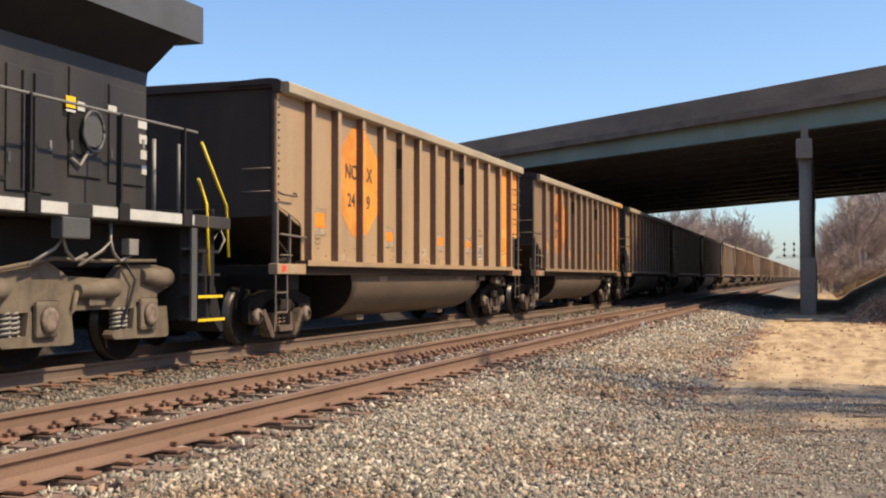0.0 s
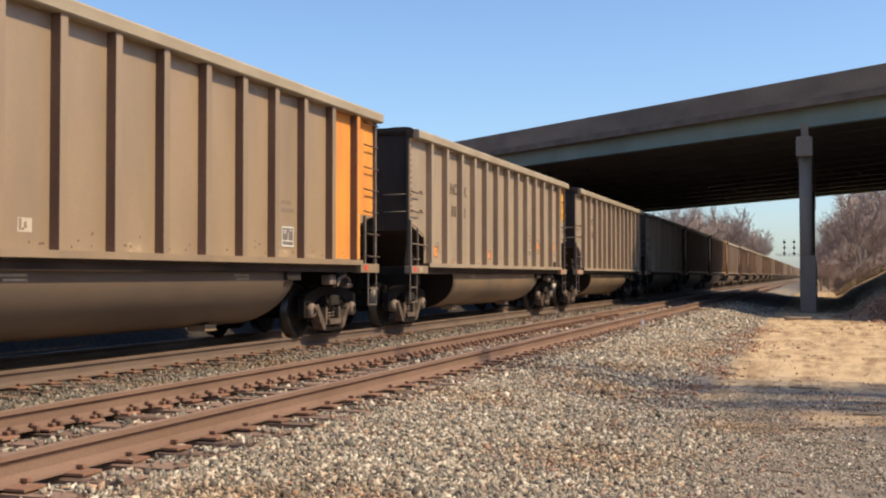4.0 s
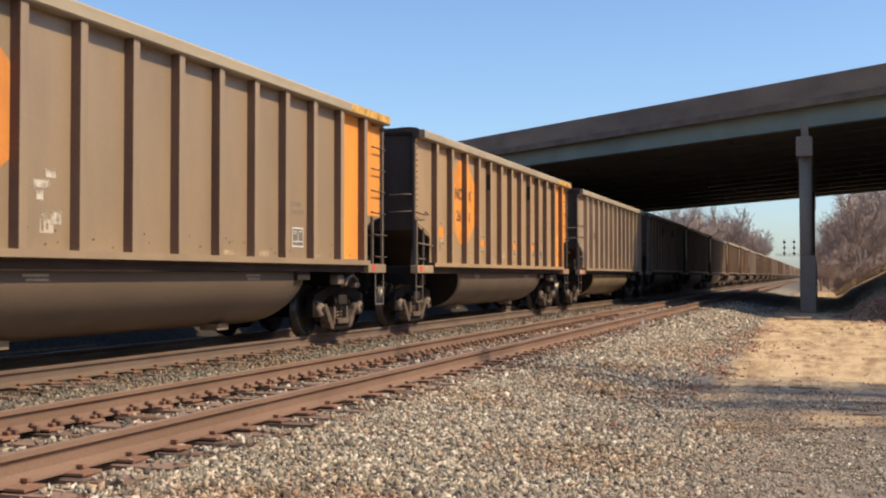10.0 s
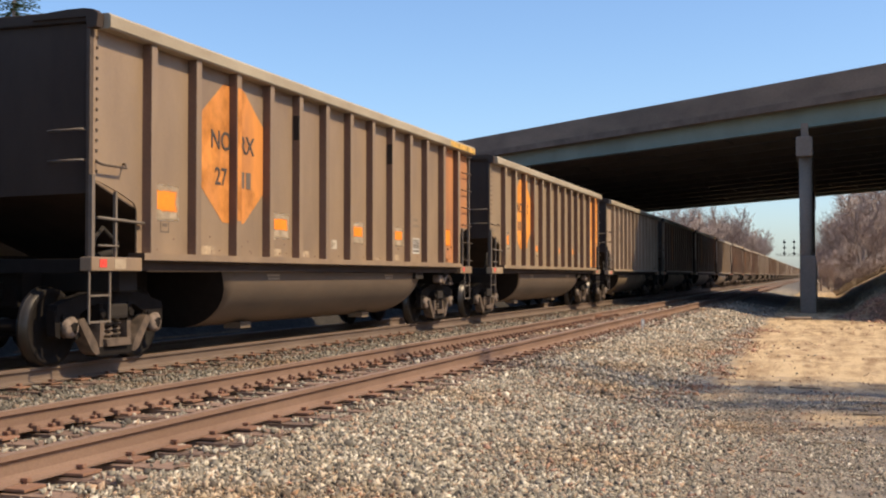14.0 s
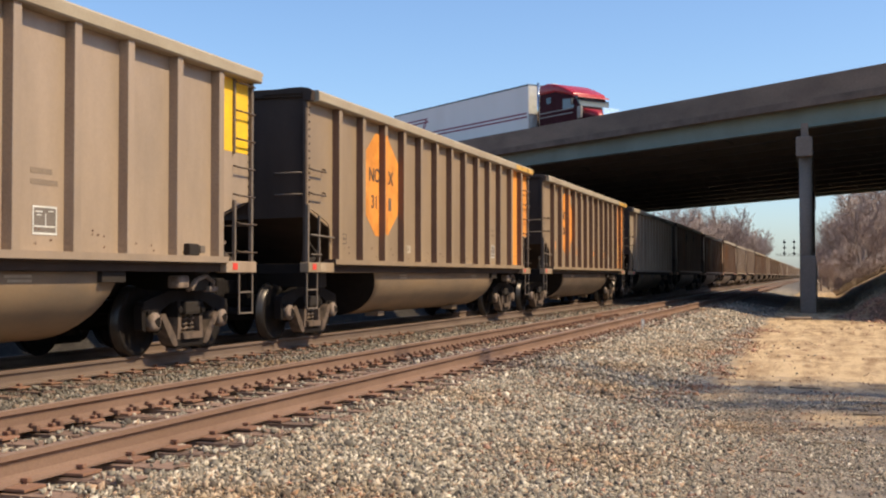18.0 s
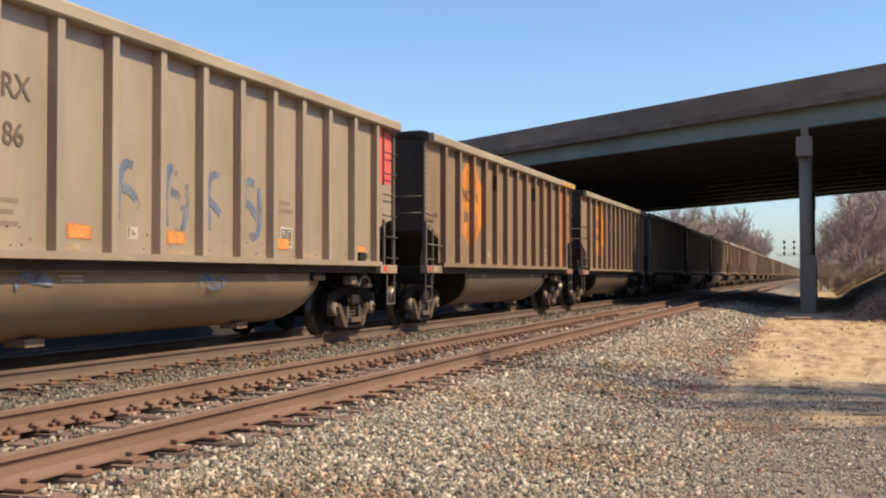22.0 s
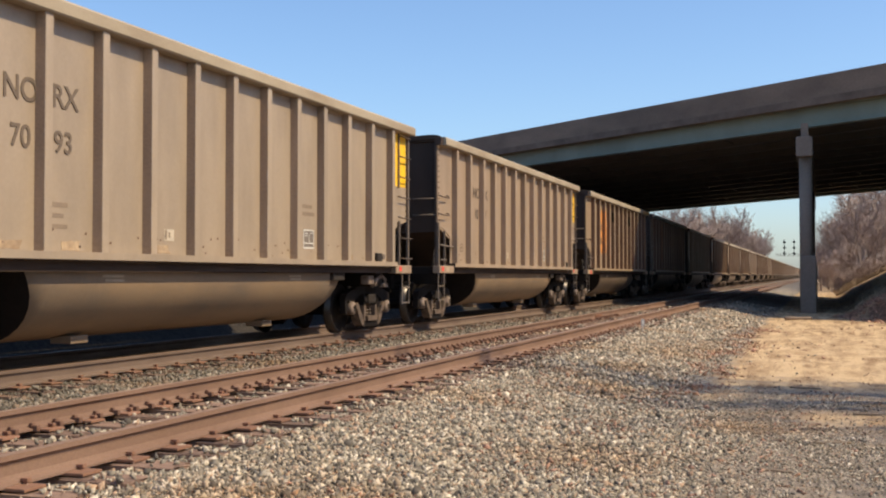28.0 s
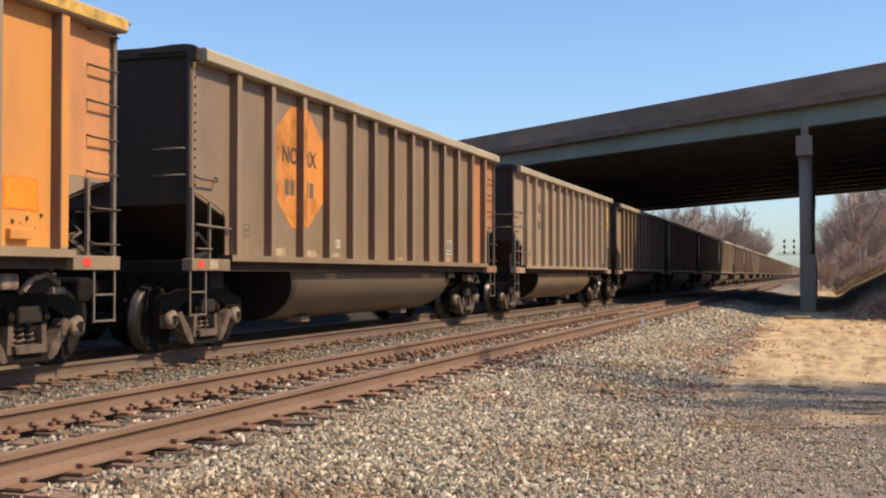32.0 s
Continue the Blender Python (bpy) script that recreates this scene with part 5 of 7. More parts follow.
def add_marks(car, i, kind, badge, end, extra):
    rng = random.Random(100 + i)
    if badge:
        paint = M["orange_mid" if i == 20 else end]
        oval_parts(car, badge == "hex", M["badge_worn" if i in (1, 6, 9, 15, 17, 21) else "badge_paint"], 0.86 if i == 20 else 1.0)
        patch(car, "end_panel_paint", paint, POSTS[11] + 0.08, POSTS[12] - 0.08, SILL + 0.22, TOP - 0.18, label="orange end panel")
        patch(car, "end_panel_paint", M["salmon"] if i in (1, 20) else paint, POSTS[12] + 0.08, HALF - 0.09, 2.16, TOP - 0.18)
        if i % 3:
            part("post_paint", box(B(), SIDE + 0.136, SIDE + 0.139, POSTS[12] - 0.06, POSTS[12] + 0.06, SILL + 0.22, TOP - 0.18), paint, car)
        if i in (1, 6, 7, 9, 12, 13, 15, 20):
            part("chord_paint", box(B(), SIDE + 0.1815, SIDE + 0.184, POSTS[11] + 0.3, HALF + 0.025, TOP - 0.145, TOP - 0.025), M["yellow_dull"], car, "yellow painted end of the top chord")
        cz, cy = (2.98 if i in (13, 16) else 2.86 if i == 20 else 2.91), POSTS[2] + 0.05
        if extra == "p":
            if end == "orange" and i != 20:
                ragged(car, "washed_patch", M["washed_orange"], POSTS[11] + 0.1, POSTS[12] - 0.1, SILL + 0.23, 2.32, 0.006, i + 50)
            ragged(car, "orange_mark", M["orange_spray"], POSTS[11] + 0.2, POSTS[11] + 0.8, 1.72, 2.08, 0.009, i)
            bm = box(B(), SIDE + 0.001, SIDE + 0.07, POSTS[11] + 0.28, POSTS[11] + 0.62, 1.42, 1.53, 0.015)
            part("panel_bracket", bm, paint, car, "small box bracket on the orange panel")
            bm = B()
            for k in range(4):
                box(bm, SIDE + 0.001, SIDE + 0.022, POSTS[11] + 0.13 + 0.23 * k, POSTS[11] + 0.16 + 0.23 * k, 1.545 + 0.04 * k, 1.585 + 0.04 * k)
            part("bolt_row", bm, M["rung_dark"], car, "rising row of rusty bolts")
        if i == 1:
            part("worn_patch", slab(B(), [(POSTS[2] - 0.8 + 0.5 * math.cos(a * 0.5), 2.2 + 0.45 * math.sin(a * 0.5)) for a in range(-3, 4)] + [(POSTS[2] - 0.55 + 0.25 * math.cos(a * 0.5), 2.2 + 0.4 * math.sin(a * 0.5)) for a in range(3, -4, -1)], "x", SIDE + 0.004, SIDE + 0.006), M["pale"], car)
    else:
        patch(car, "reflector_panel", M["amber" if i == 3 else end], POSTS[12] + 0.09, HALF - 0.09, 2.83, TOP - 0.18, label=end + " painted panel behind the ladder")
        part("ladder_stile", box(B(), SIDE + 0.004, SIDE + 0.04, HALF - 0.55, HALF - 0.515, 2.8, TOP - 0.18), M["bar_steel"], car)
        cz, cy = 3.02, POSTS[2] + 0.05
    grabs = (2.32,) if badge and i not in (2, 12, 13, 16) else (2.76, 2.37)
    for z in grabs:
        put("grab_iron", CM["grab"], car, SIDE, -HALF + 0.31, z)
    for z in (2.72, 2.37):
        put("end_grab", CM["end_grab"], car, 0, 0, z)
    words = LET if badge else LET_FAINT
    if i != 8:
        upright(words["NO"], car, cy - 0.36, cz)
        upright(words["RX"], car, cy + 0.39, cz)
    nums = {0: ("24", "29"), 1: ("27", None), 2: ("30", "28"), 5: (None, "06"), 6: ("30", None), 7: ("26", None), 9: ("27", None), 11: ("71", None), 12: ("31", None), 13: ("28", "60"), 4: ("90", "15"), 14: (None, "86"), 16: ("30", "24"), 18: ("70", "93"), 19: ("10", "17"), 20: ("23", "34")}.get(i, (None, None))
    for k, dy in ((0, -0.36), (1, 0.36)):
        if nums[k]:
            upright((NUM if badge else NUM_FAINT)[nums[k]], car, cy + dy, cz - 0.5)
        else:
            number_bars(car, cy + dy, cz - 0.49)
    stencil_box(car, POSTS[9] + 0.38 if i in (4, 5) else POSTS[9 if badge else 8] + 0.62, 1.66, i in (7, 16))
    k = 5 if extra in ("p", "z") else 3 if badge else 4
    patch(car, "white_stencil", M["cream_mark"], POSTS[k] + 0.43, POSTS[k] + 0.66, 1.51, 1.66)
    part("stencil_mark", box(box(B(), SIDE + 0.003, SIDE + 0.005, POSTS[k] + 0.45, POSTS[k] + 0.49, 1.53, 1.65), SIDE + 0.003, SIDE + 0.005, POSTS[k] + 0.53, POSTS[k] + 0.57, 1.55, 1.62), M["ghost_mark"], car)
    if extra == "p":
        orange_on(car, 0, 0.2, 0.48, 1.9, 2.1, i != 20)
        for k in (3, 6, 8):
            orange_on(car, k, 0.26 + 0.1 * rng.random(), 0.44, 1.78, 1.9, i != 20)
        patch(car, "white_stencil", M["cream_mark"], POSTS[3] + 0.25, POSTS[3] + 0.37, 1.6, 1.74)
    if extra == "n":
        orange_on(car, 0, 0.25, 0.36, 1.85, 2.1, False)
    if extra == "z":
        orange_on(car, 0, 0.3, 0.4, 1.85, 2.12, False)
        ragged(car, "yellow_mark", M["yellow_dull"], POSTS[4] + 0.3, POSTS[4] + 0.62, 1.72, 1.86, 0.006, 8)
    if extra == "y":
        for k in (9, 11):
            orange_on(car, k, 0.24, 0.48, 1.86, 2.0)
        for k in (0, 4):
            orange_on(car, k, 0.25, 0.42, 1.5, 1.66, False, "orange_thin")
    if extra in ("g", "s", "h"):
        orange_on(car, 0, 0.16, 0.34, 1.55, 1.78, False, "orange_thin")
        for k, z in ((3, 1.5), (5, 1.5), (8, 1.5), (11, 1.45 if extra != "h" else 1.78)):
            orange_on(car, k, 0.3, 0.4, z, z + 0.12, False, "orange_thin")
        for k in ((4, 5, 6, 7) if extra == "s" else (10,) if extra == "g" else ()):
            scrawl(car, POSTS[k] + 0.2, 2.02, 0.62, 0.85 if extra == "s" else 0.4, M["blue_spray"], "faded blue spray-painted scrawl", k + i, 7, 0.06 if extra == "s" else 0.045)
    if extra == "s":
        for y, w in ((POSTS[2] + 0.6, 0.8), (POSTS[6] + 0.2, 0.7)):
            scrawl(car, y, 1.0, w, 0.2, M["blue_spray"], "faded blue scrawl on the tub", int(w * 10), 6, 0.04, 1.402)
    if extra == "w":
        for dy, z, w, h in ((0.3, 1.98, 0.3, 0.1), (0.5, 2.1, 0.22, 0.1), (0.35, 1.85, 0.14, 0.12), (0.6, 1.6, 0.2, 0.16), (0.45, 1.62, 0.1, 0.1)):
            ragged(car, "chalk_smear", M["chalk"], POSTS[3] + dy, POSTS[3] + dy + w, z, z + h, 0.004, int(z * 100))
        scrawl(car, POSTS[1] + 0.5, 1.7, 0.36, 0.4, M["blue_spray"], "pale blue sprayed scrawl", 5, 6, 0.04)
    # dust that has settled along the foot of some panels
    for k in rng.sample(range(12), 5):
        y = POSTS[k] + rng.uniform(0.1, 0.4)
        ragged(car, "dust_patch", M["dust"], y, y + rng.uniform(0.25, 0.5), SILL + 0.215, SILL + 0.26 + rng.uniform(0, 0.08), 0.0022, i * 20 + k)
    # small boxed stencil on the first panel, faint lines of writing on the second
    bm = B()
    y, z = POSTS[0] + (0.58 if not badge else 0.35), 1.6
    ring = [(0.0, 0.0), (0.2, 0.0), (0.2, 0.185), (0.0, 0.185), (0.0, 0.022), (0.017, 0.022), (0.017, 0.168), (0.183, 0.168), (0.183, 0.017), (0.0, 0.017)]
    slab(bm, [(y + p, z + q) for p, q in ring], "x", SIDE + 0.001, SIDE + 0.0032)
    part("boxed_stencil", bm, M["faint_mark"], car)
    part("stencil_line", box(B(), SIDE + 0.001, SIDE + 0.0032, y + 0.045, y + 0.155, z + 0.075, z + 0.115), M["faint_mark"], car)
    if not badge:
        bm = B()
        for k in range(3):
            box(bm, SIDE + 0.001, SIDE + 0.0032, POSTS[2] + 0.16, POSTS[2] + 0.5 - 0.07 * (k % 2), 1.58 + 0.12 * k, 1.63 + 0.12 * k)
        part("stencil_line", bm, M["ghost_mark"], car)
    spots = B()
    for k in range(12):
        for _ in range(rng.randrange(2, 6)):
            y, z, w = rng.uniform(POSTS[k] + 0.1, POSTS[k + 1] - 0.16), SILL + rng.choice((0.23, 0.25, 0.3, 0.38, 0.42)) + rng.uniform(0, 0.03), rng.uniform(0.02, 0.06)
            slab(spots, [(y, z), (y + w * 0.6, z - 0.006), (y + w, z + 0.008), (y + w * 0.8, z + 0.024), (y + w * 0.2, z + 0.02)], "x", SIDE + 0.001, SIDE + 0.0035)
    part("rust_spots", spots, M["rusty_shade"], car, "small rust spots along the foot of the panels")
    if i in (0, 1, 7, 9, 15, 20):
        for k in (4, 8):
            part("post_slot", box(B(), SIDE + 0.02, SIDE + 0.128, POSTS[k] - 0.078, POSTS[k] - 0.069, 3.18, 3.56), M["underframe"], car, "dark slot in the side of the post")
    # small reflective plates on the end sills and on the tub
    for y in (-HALF + 0.0, HALF - 0.7):
        part("reflector", box(B(), SIDE + 0.101, SIDE + 0.105, y, y + 0.14, SILL + 0.02, SILL + 0.115), M["lens_red"] if i % 3 != 2 or y > 0 else M["lens_cream"], car, "small reflector plate")
    part("end_plate", box(B(), SIDE + 0.101, SIDE + 0.104, -HALF + 0.3, -HALF + 0.52, SILL + 0.0, SILL + 0.12), M["pale"] if i % 3 != 2 else M["lens_red"], car)
    for y in (-2.6, 2.4):
        bm = B()
        for r in range(2):
            box(bm, 1.401, 1.404, y - 0.22 + 0.05 * r, y + 0.22, SILL - 0.085 - 0.05 * r, SILL - 0.055 - 0.05 * r)
        part("tub_label", bm, M["pale"], car)
    if i == 16:      # one post has been renewed with a bare face and stitch welds
        part("renewed_post_face", box(B(), SIDE + 0.1355, SIDE + 0.141, POSTS[4] - 0.06, POSTS[4] + 0.06, SILL + 0.21, TOP - 0.175), M["silver"], car, "bare grey face of a renewed post")
        bm = B()
        for k in range(17):
            box(bm, SIDE + 0.1, SIDE + 0.142, POSTS[4] - 0.073, POSTS[4] - 0.061, SILL + 0.28 + 0.14 * k, SILL + 0.33 + 0.14 * k)
        part("stitch_welds", bm, M["pale_post"], car, "pale stitch welds along the renewed post")
    if i == 12:      # this one has a dusty tan belly
        for c in car.children:
            if c.name.startswith("tub") and len(c.data.vertices) > 50:
                c.data = CM["tub"]
    if not badge:
        part("lamp_bracket", box(B(), SIDE + 0.001, SIDE + 0.1, POSTS[11] + 0.3, POSTS[11] + 0.55, SILL + 0.2, SILL + 0.36, 0.02), M["underframe"], car)
        part("tie_hook", box(B(), SIDE + 0.001, SIDE + 0.09, POSTS[11] + 0.6, POSTS[11] + 0.72, SILL + 0.24, SILL + 0.34, 0.015), M["bar_steel"], car)


def build_train():
    protos = {k: build_car(M[k], True, "tub" if k.startswith("grey") else "tub_dark") for k in ("brown", "brown_b", "tan", "grey", "grey_b")}
    used = set()
    cars = []
    for i, (kind, badge, end, extra) in enumerate(CARS):
        car = copy_thing(protos[kind], pose(TRAIN_TRACK, CAR0_Y + i * CAR_STEP, 0)) if kind in used else protos[kind]
        used.add(kind)
        car.scale = (1, 1, 1.024 if i == 19 else 1.012 if kind.startswith("grey") else 1.008 if i == 16 else 1.023 if i in (13, 15) else 1.022)
        car.location = (TRAIN_TRACK, CAR0_Y + i * CAR_STEP + SLACK.get(i, 0.0), 0)
        cars.append((car, kind, badge, end, extra))
    out = []
    for i, (car, kind, badge, end, extra) in enumerate(cars):
        add_marks(car, i, kind, badge, end, extra)
        look_of = {"brown": "dark brown", "brown_b": "dusty brown", "tan": "tan-dusted brown", "grey": "weathered grey", "grey_b": "weathered tan-grey"}[kind]
        lab = look_of + (" coal car with orange badge and orange end panel" if badge else " coal car with a %s panel behind its ladder" % end)
        tagged(car, lab, "coal car", "cars of the coal train")
        out.append(car)
    far = {k: build_car(M[k], False) for k in ("brown_b", "grey_b")}
    rng = random.Random(9)
    used = set()
    for j in range(FAR_CARS):
        i = len(CARS) + j
        k = "brown_b" if rng.random() < 0.75 else "grey_b"
        car = copy_thing(far[k], pose(TRAIN_TRACK, CAR0_Y + i * CAR_STEP, 0)) if k in used else far[k]
        used.add(k)
        car.location = (TRAIN_TRACK, CAR0_Y + i * CAR_STEP, 0)
        tagged(car, ("brown" if k == "brown_b" else "tan-grey") + " steel coal car far back in the train", "coal car", "cars of the coal train")
        out.append(car)
    return out


train = build_train()
# ---- locomotive at the head of the coal cars: only its tail end comes into view ----
def build_loco():
    lo = tagged(new("locomotive"), "dusty black diesel locomotive with yellow-edged rear steps", "locomotive")
    K = M["loco"]
    # local y = 0 at the rear platform's end, the nose towards -y
    solid("frame", M["loco_dark"], -0.95, 0.95, -21.4, -0.35, 1.2, 1.76, lo, 0.03)
    solid("walkway", K, -1.55, 1.55, -21.6, -0.1, 1.76, 1.93, lo, 0.015)
    for y0, y1 in ((-21, -18), (-17.2, -14), (-13.2, -10), (-9.2, -6.2), (-5.95, -4.53), (-4.28, -3.8), (-3.34, -2.84), (-2.62, -1.4), (-1.22, -1.1)):
        solid("white_stripe", M["white_stripe"], 1.551, 1.556, y0, y1, 1.785, 1.915, lo, label="white reflective stripe")
    # long hood, its tail end square, with recessed service doors
    bm = box(B(), -1.02, 1.02, -15.5, -1.42, 1.93, 4.2, 0.04)
    part("hood", bm, K, lo)
    k = 0
    for y0, y1, z0, z1 in ((-2.3, -1.5, 2.28, 3.52), (-3.1, -2.45, 2.3, 3.6), (-4.2, -3.4, 2.05, 3.45), (-5.1, -4.3, 2.05, 3.45), (-6.0, -5.2, 2.05, 3.45), (-6.9, -6.1, 2.05, 3.45), (-7.8, -7.0, 2.05, 3.45)):
        dr = solid("hood_door", K, 1.021, 1.05, y0, y1, z0, z1, lo, 0.012)
        solid("hinge", M["loco_wing"], 1.05, 1.066, y0 + 0.01, y0 + 0.05, z0 + 0.3, z0 + 0.42, dr)
        solid("latch", M["silver"], 1.05, 1.07, y1 - 0.09, y1 - 0.05, z0 + 0.5, z0 + 0.62, dr)
    solid("louvre", M["loco_dark"], 1.021, 1.04, -5.7, -4.1, 2.15, 2.2, lo)
    for y in (-4.75, -4.55, -3.95, -3.75):
        solid("hood_rib", K, 1.05, 1.085, y - 0.02, y + 0.02, 2.1, 3.4, lo)
    # radiator cab that overhangs the hood on both sides and at the tail
    wing = slab(B(), [(-1.02, 3.8), (1.02, 3.8), (1.56, 4.26), (1.56, 4.74), (-1.56, 4.74), (-1.56, 4.26)], "y", -7.4, -1.42)
    part("radiator_cab", wing, M["loco_dark"], lo)
    part("radiator_wing", slab(B(), [(-1.57, 4.26), (1.57, 4.26), (1.57, 4.75), (-1.57, 4.75)], "y", -7.5, -0.92), M["loco_wing"], lo, "grey sheet-metal radiator wing")
    part("wing_bracket", slab(B(), [(-1.42, 3.62), (-1.32, 4.12), (-1.27, 4.21), (-0.93, 4.25), (-1.42, 4.25)], "x", -1.0, 1.0), M["loco_dark"], lo)
    # hand brake wheel in its oval recess, warning plates and reflectors
    rec = part("brake_recess", tube(B(), [(1.045, -2.94, 2.9), (1.058, -2.94, 2.9)], 0.28, 22), M["loco_dark"], lo)
    rec.scale = (1, 0.8, 1.25)
    rec.location = (0, -0.55, -0.75)
    ring = [(1.12, -2.72 + 0.2 * math.cos(a * math.tau / 22), 2.86 + 0.25 * math.sin(a * math.tau / 22)) for a in range(23)]
    bw = part("brake_wheel", tube(B(), ring, 0.022, 6), M["loco_wing"], lo, "silver hand brake wheel")
    part("brake_disc", tube(B(), [(1.06, -2.72, 2.86), (1.115, -2.72, 2.86)], 0.19, 20), M["loco_wing"], bw)
    part("brake_chain", tube(B(), [(1.1, -2.8, 2.62), (1.09, -2.95, 2.42), (1.08, -3.1, 2.5)], 0.02, 6), M["silver"], lo)
    solid("warning_plate", M["yellow"], 1.067, 1.072, -3.2, -3.02, 3.1, 3.24, lo, label="yellow warning plate")
    solid("warning_plate", M["white_stripe"], 1.067, 1.072, -2.98, -2.84, 3.09, 3.2, lo, label="white warning plate")
    solid("warning_plate", M["white_stripe"], 1.067, 1.072, -3.2, -3.02, 3.05, 3.08, lo)
    solid("warning_plate", M["white_stripe"], 1.051, 1.056, -2.34, -2.16, 3.17, 3.25, lo)
    for k in range(4):
        solid("edge_reflector", M["white_stripe"], 1.051, 1.056, -1.68 + k * 0.03, -1.48, 3.04 - k * 0.2, 3.16 - k * 0.2, lo)
    # handrail and its posts along the walkway
    part("handrail", tube(B(), [(1.5, -15, 3.06), (1.5, -0.95, 3.05)], 0.019, 8), M["silver"], lo)
    for y in (-14.2, -12.6, -10.9, -9.3, -7.7, -6.05, -4.4, -2.74, -1.3):
        part("handrail_post", bar(B(), (1.5, y, 1.93), (1.5, y, 3.06), 0.035, 0.07), M["loco_dark"], lo)
        solid("post_foot", M["loco_dark"], 1.557, 1.585, y - 0.11, y + 0.11, 1.76, 1.98, lo, 0.01)
    for y in (-1.62, -0.98):
        part("end_rail_post", tube(B(), [(1.0, y + 0.4, 1.93), (1.0, y + 0.4, 2.95)], 0.03, 8), M["silver"], lo)
    # rear steps with their yellow edges and grab rails
    solid("step_panel", M["loco_wing"], 1.5, 1.53, -1.12, -0.98, 0.5, 1.76, lo, label="grey step side plate")
    solid("step_well", M["loco_dark"], 0.9, 1.3, -1.05, -0.25, 0.5, 1.76, lo)
    for z in (0.5, 0.82, 1.12, 1.44):
        tr = solid("tread", M["loco_dark"], 1.25, 1.54, -0.98, -0.26 - (z - 0.5) * 0.2, z - 0.02, z + 0.02, lo)
        if z > 0.9:
            continue
        solid("yellow_edge", M["yellow_rail"], 1.541, 1.552, -0.98, -0.26 - (z - 0.5) * 0.2, z - 0.018, z + 0.018, tr)
    part("grab_rail", tube(B(), [(1.53, -0.88, 2.92), (1.53, -0.2, 2.1), (1.53, -0.12, 1.37)], 0.021, 8), M["yellow_rail"], lo, "yellow grab rail")
    part("grab_rail", tube(B(), [(1.53, -0.96, 2.42), (1.53, -0.74, 2.1), (1.53, -0.66, 1.11)], 0.021, 8), M["yellow_rail"], lo, "yellow grab rail")
    solid("end_plate", M["loco_dark"], -1.35, 1.35, -0.32, -0.2, 0.75, 2.05, lo, 0.02)
    part("plough", slab(B(), [(-0.28, 0.95), (-0.1, 0.95), (0.15, 0.32), (0.06, 0.3), (-0.28, 0.6)], "x", -1.3, 1.3), M["loco_dark"], lo)
    bm = box(B(), -0.12, 0.12, -0.3, 0.8, 0.75, 1.0, 0.03)
    box(bm, -0.2, 0.2, 0.7, 0.98, 0.7, 1.02, 0.05)
    part("coupler", bm, M["wheel"], lo)
    part("cut_lever", tube(B(), [(1.35, -0.1, 1.42), (1.38, 0.02, 1.62), (1.3, 0.06, 1.78), (1.24, -0.06, 1.62), (1.22, -0.04, 1.2)], 0.018, 6), M["silver"], lo)
    for x in (0.35, 0.55, -0.35):
        part("air_hose", tube(B(), [(x, -0.2, 0.95), (x, 0.12, 0.72), (x, 0.4, 0.45), (x * 0.6, 0.65, 0.42)], 0.032, 8), M["tyre"], lo)
    # cab, nose and fuel tank further forward
    solid("cab", K, -1.5, 1.5, -18.3, -15.5, 1.93, 4.5, lo, 0.06)
    for y in (-17.9, -16.8):
        solid("cab_window", M["dark_glass"], 1.5, 1.512, y, y + 0.85, 3.2, 3.95, lo)
    solid("nose", K, -1.3, 1.3, -20.6, -18.3, 1.93, 3.6, lo, 0.12)
    part("fuel_tank", slab(B(), [(-1.4, 1.2), (1.4, 1.2), (1.4, 0.75), (1.1, 0.4), (-1.1, 0.4), (-1.4, 0.75)], "y", -14.2, -7.2), M["loco_dark"], lo)
    # three-axle trucks
    wheel = wheelset_mesh()
    for yc in (-3.72, -18.0):
        t = part("truck", box(box(B(), -0.7, 0.7, -2.3, 2.3, 0.75, 1.15), -0.95, 0.95, -0.3, 0.3, 0.6, 1.25), M["loco_dark"], lo)
        t.location = (0, yc, 0)
        for dy in (-2.05, 0.0, 2.05):
            w = put("wheelset", wheel, t, 0, dy, 0.533)
            w.scale = (0.97, 1.166, 1.166)
        for s in (1, -1):
            # deep cast beam, stepped down between the axles
            o = [(-2.9, 0.8), (-2.85, 1.1), (-2.3, 1.22), (-1.75, 1.24), (-1.55, 1.12), (-0.9, 1.06), (-0.55, 1.2), (0.1, 1.26), (0.45, 1.1), (1.3, 1.06), (1.55, 1.24), (2.3, 1.25), (2.6, 1.2), (2.68, 0.98), (2.35, 0.86), (2.3, 0.69), (-2.6, 0.69)]
            sf = part("side_frame", slab(B(), o, "x", s * 1.05, s * 1.16), M["loco_truck"], t, "dust-caked cast truck frame")
            for dy in (-2.05, 0.0, 2.05):
                part("pedestal", slab(B(), [(dy - 0.26, 0.7), (dy + 0.5, 0.7), (dy + 0.56, 0.32), (dy + 0.5, 0.29), (dy - 0.68, 0.31), (dy - 0.74, 0.37), (dy - 0.7, 0.42), (dy - 0.3, 0.43)], "x", s * 1.04, s * 1.18), M["loco_truck"], sf)
                part("journal_box", box(B(), min(s * 1.18, s * 1.25), max(s * 1.18, s * 1.25), dy - 0.2, dy + 0.2, 0.4, 0.82, 0.05), M["loco_truck"], sf)
                part("journal_cap", tube(B(), [(s * 1.25, dy, 0.6), (s * 1.29, dy, 0.6), (s * 1.3, dy, 0.6)], [0.15, 0.14, 0.09], 16), M["bearing"], sf)
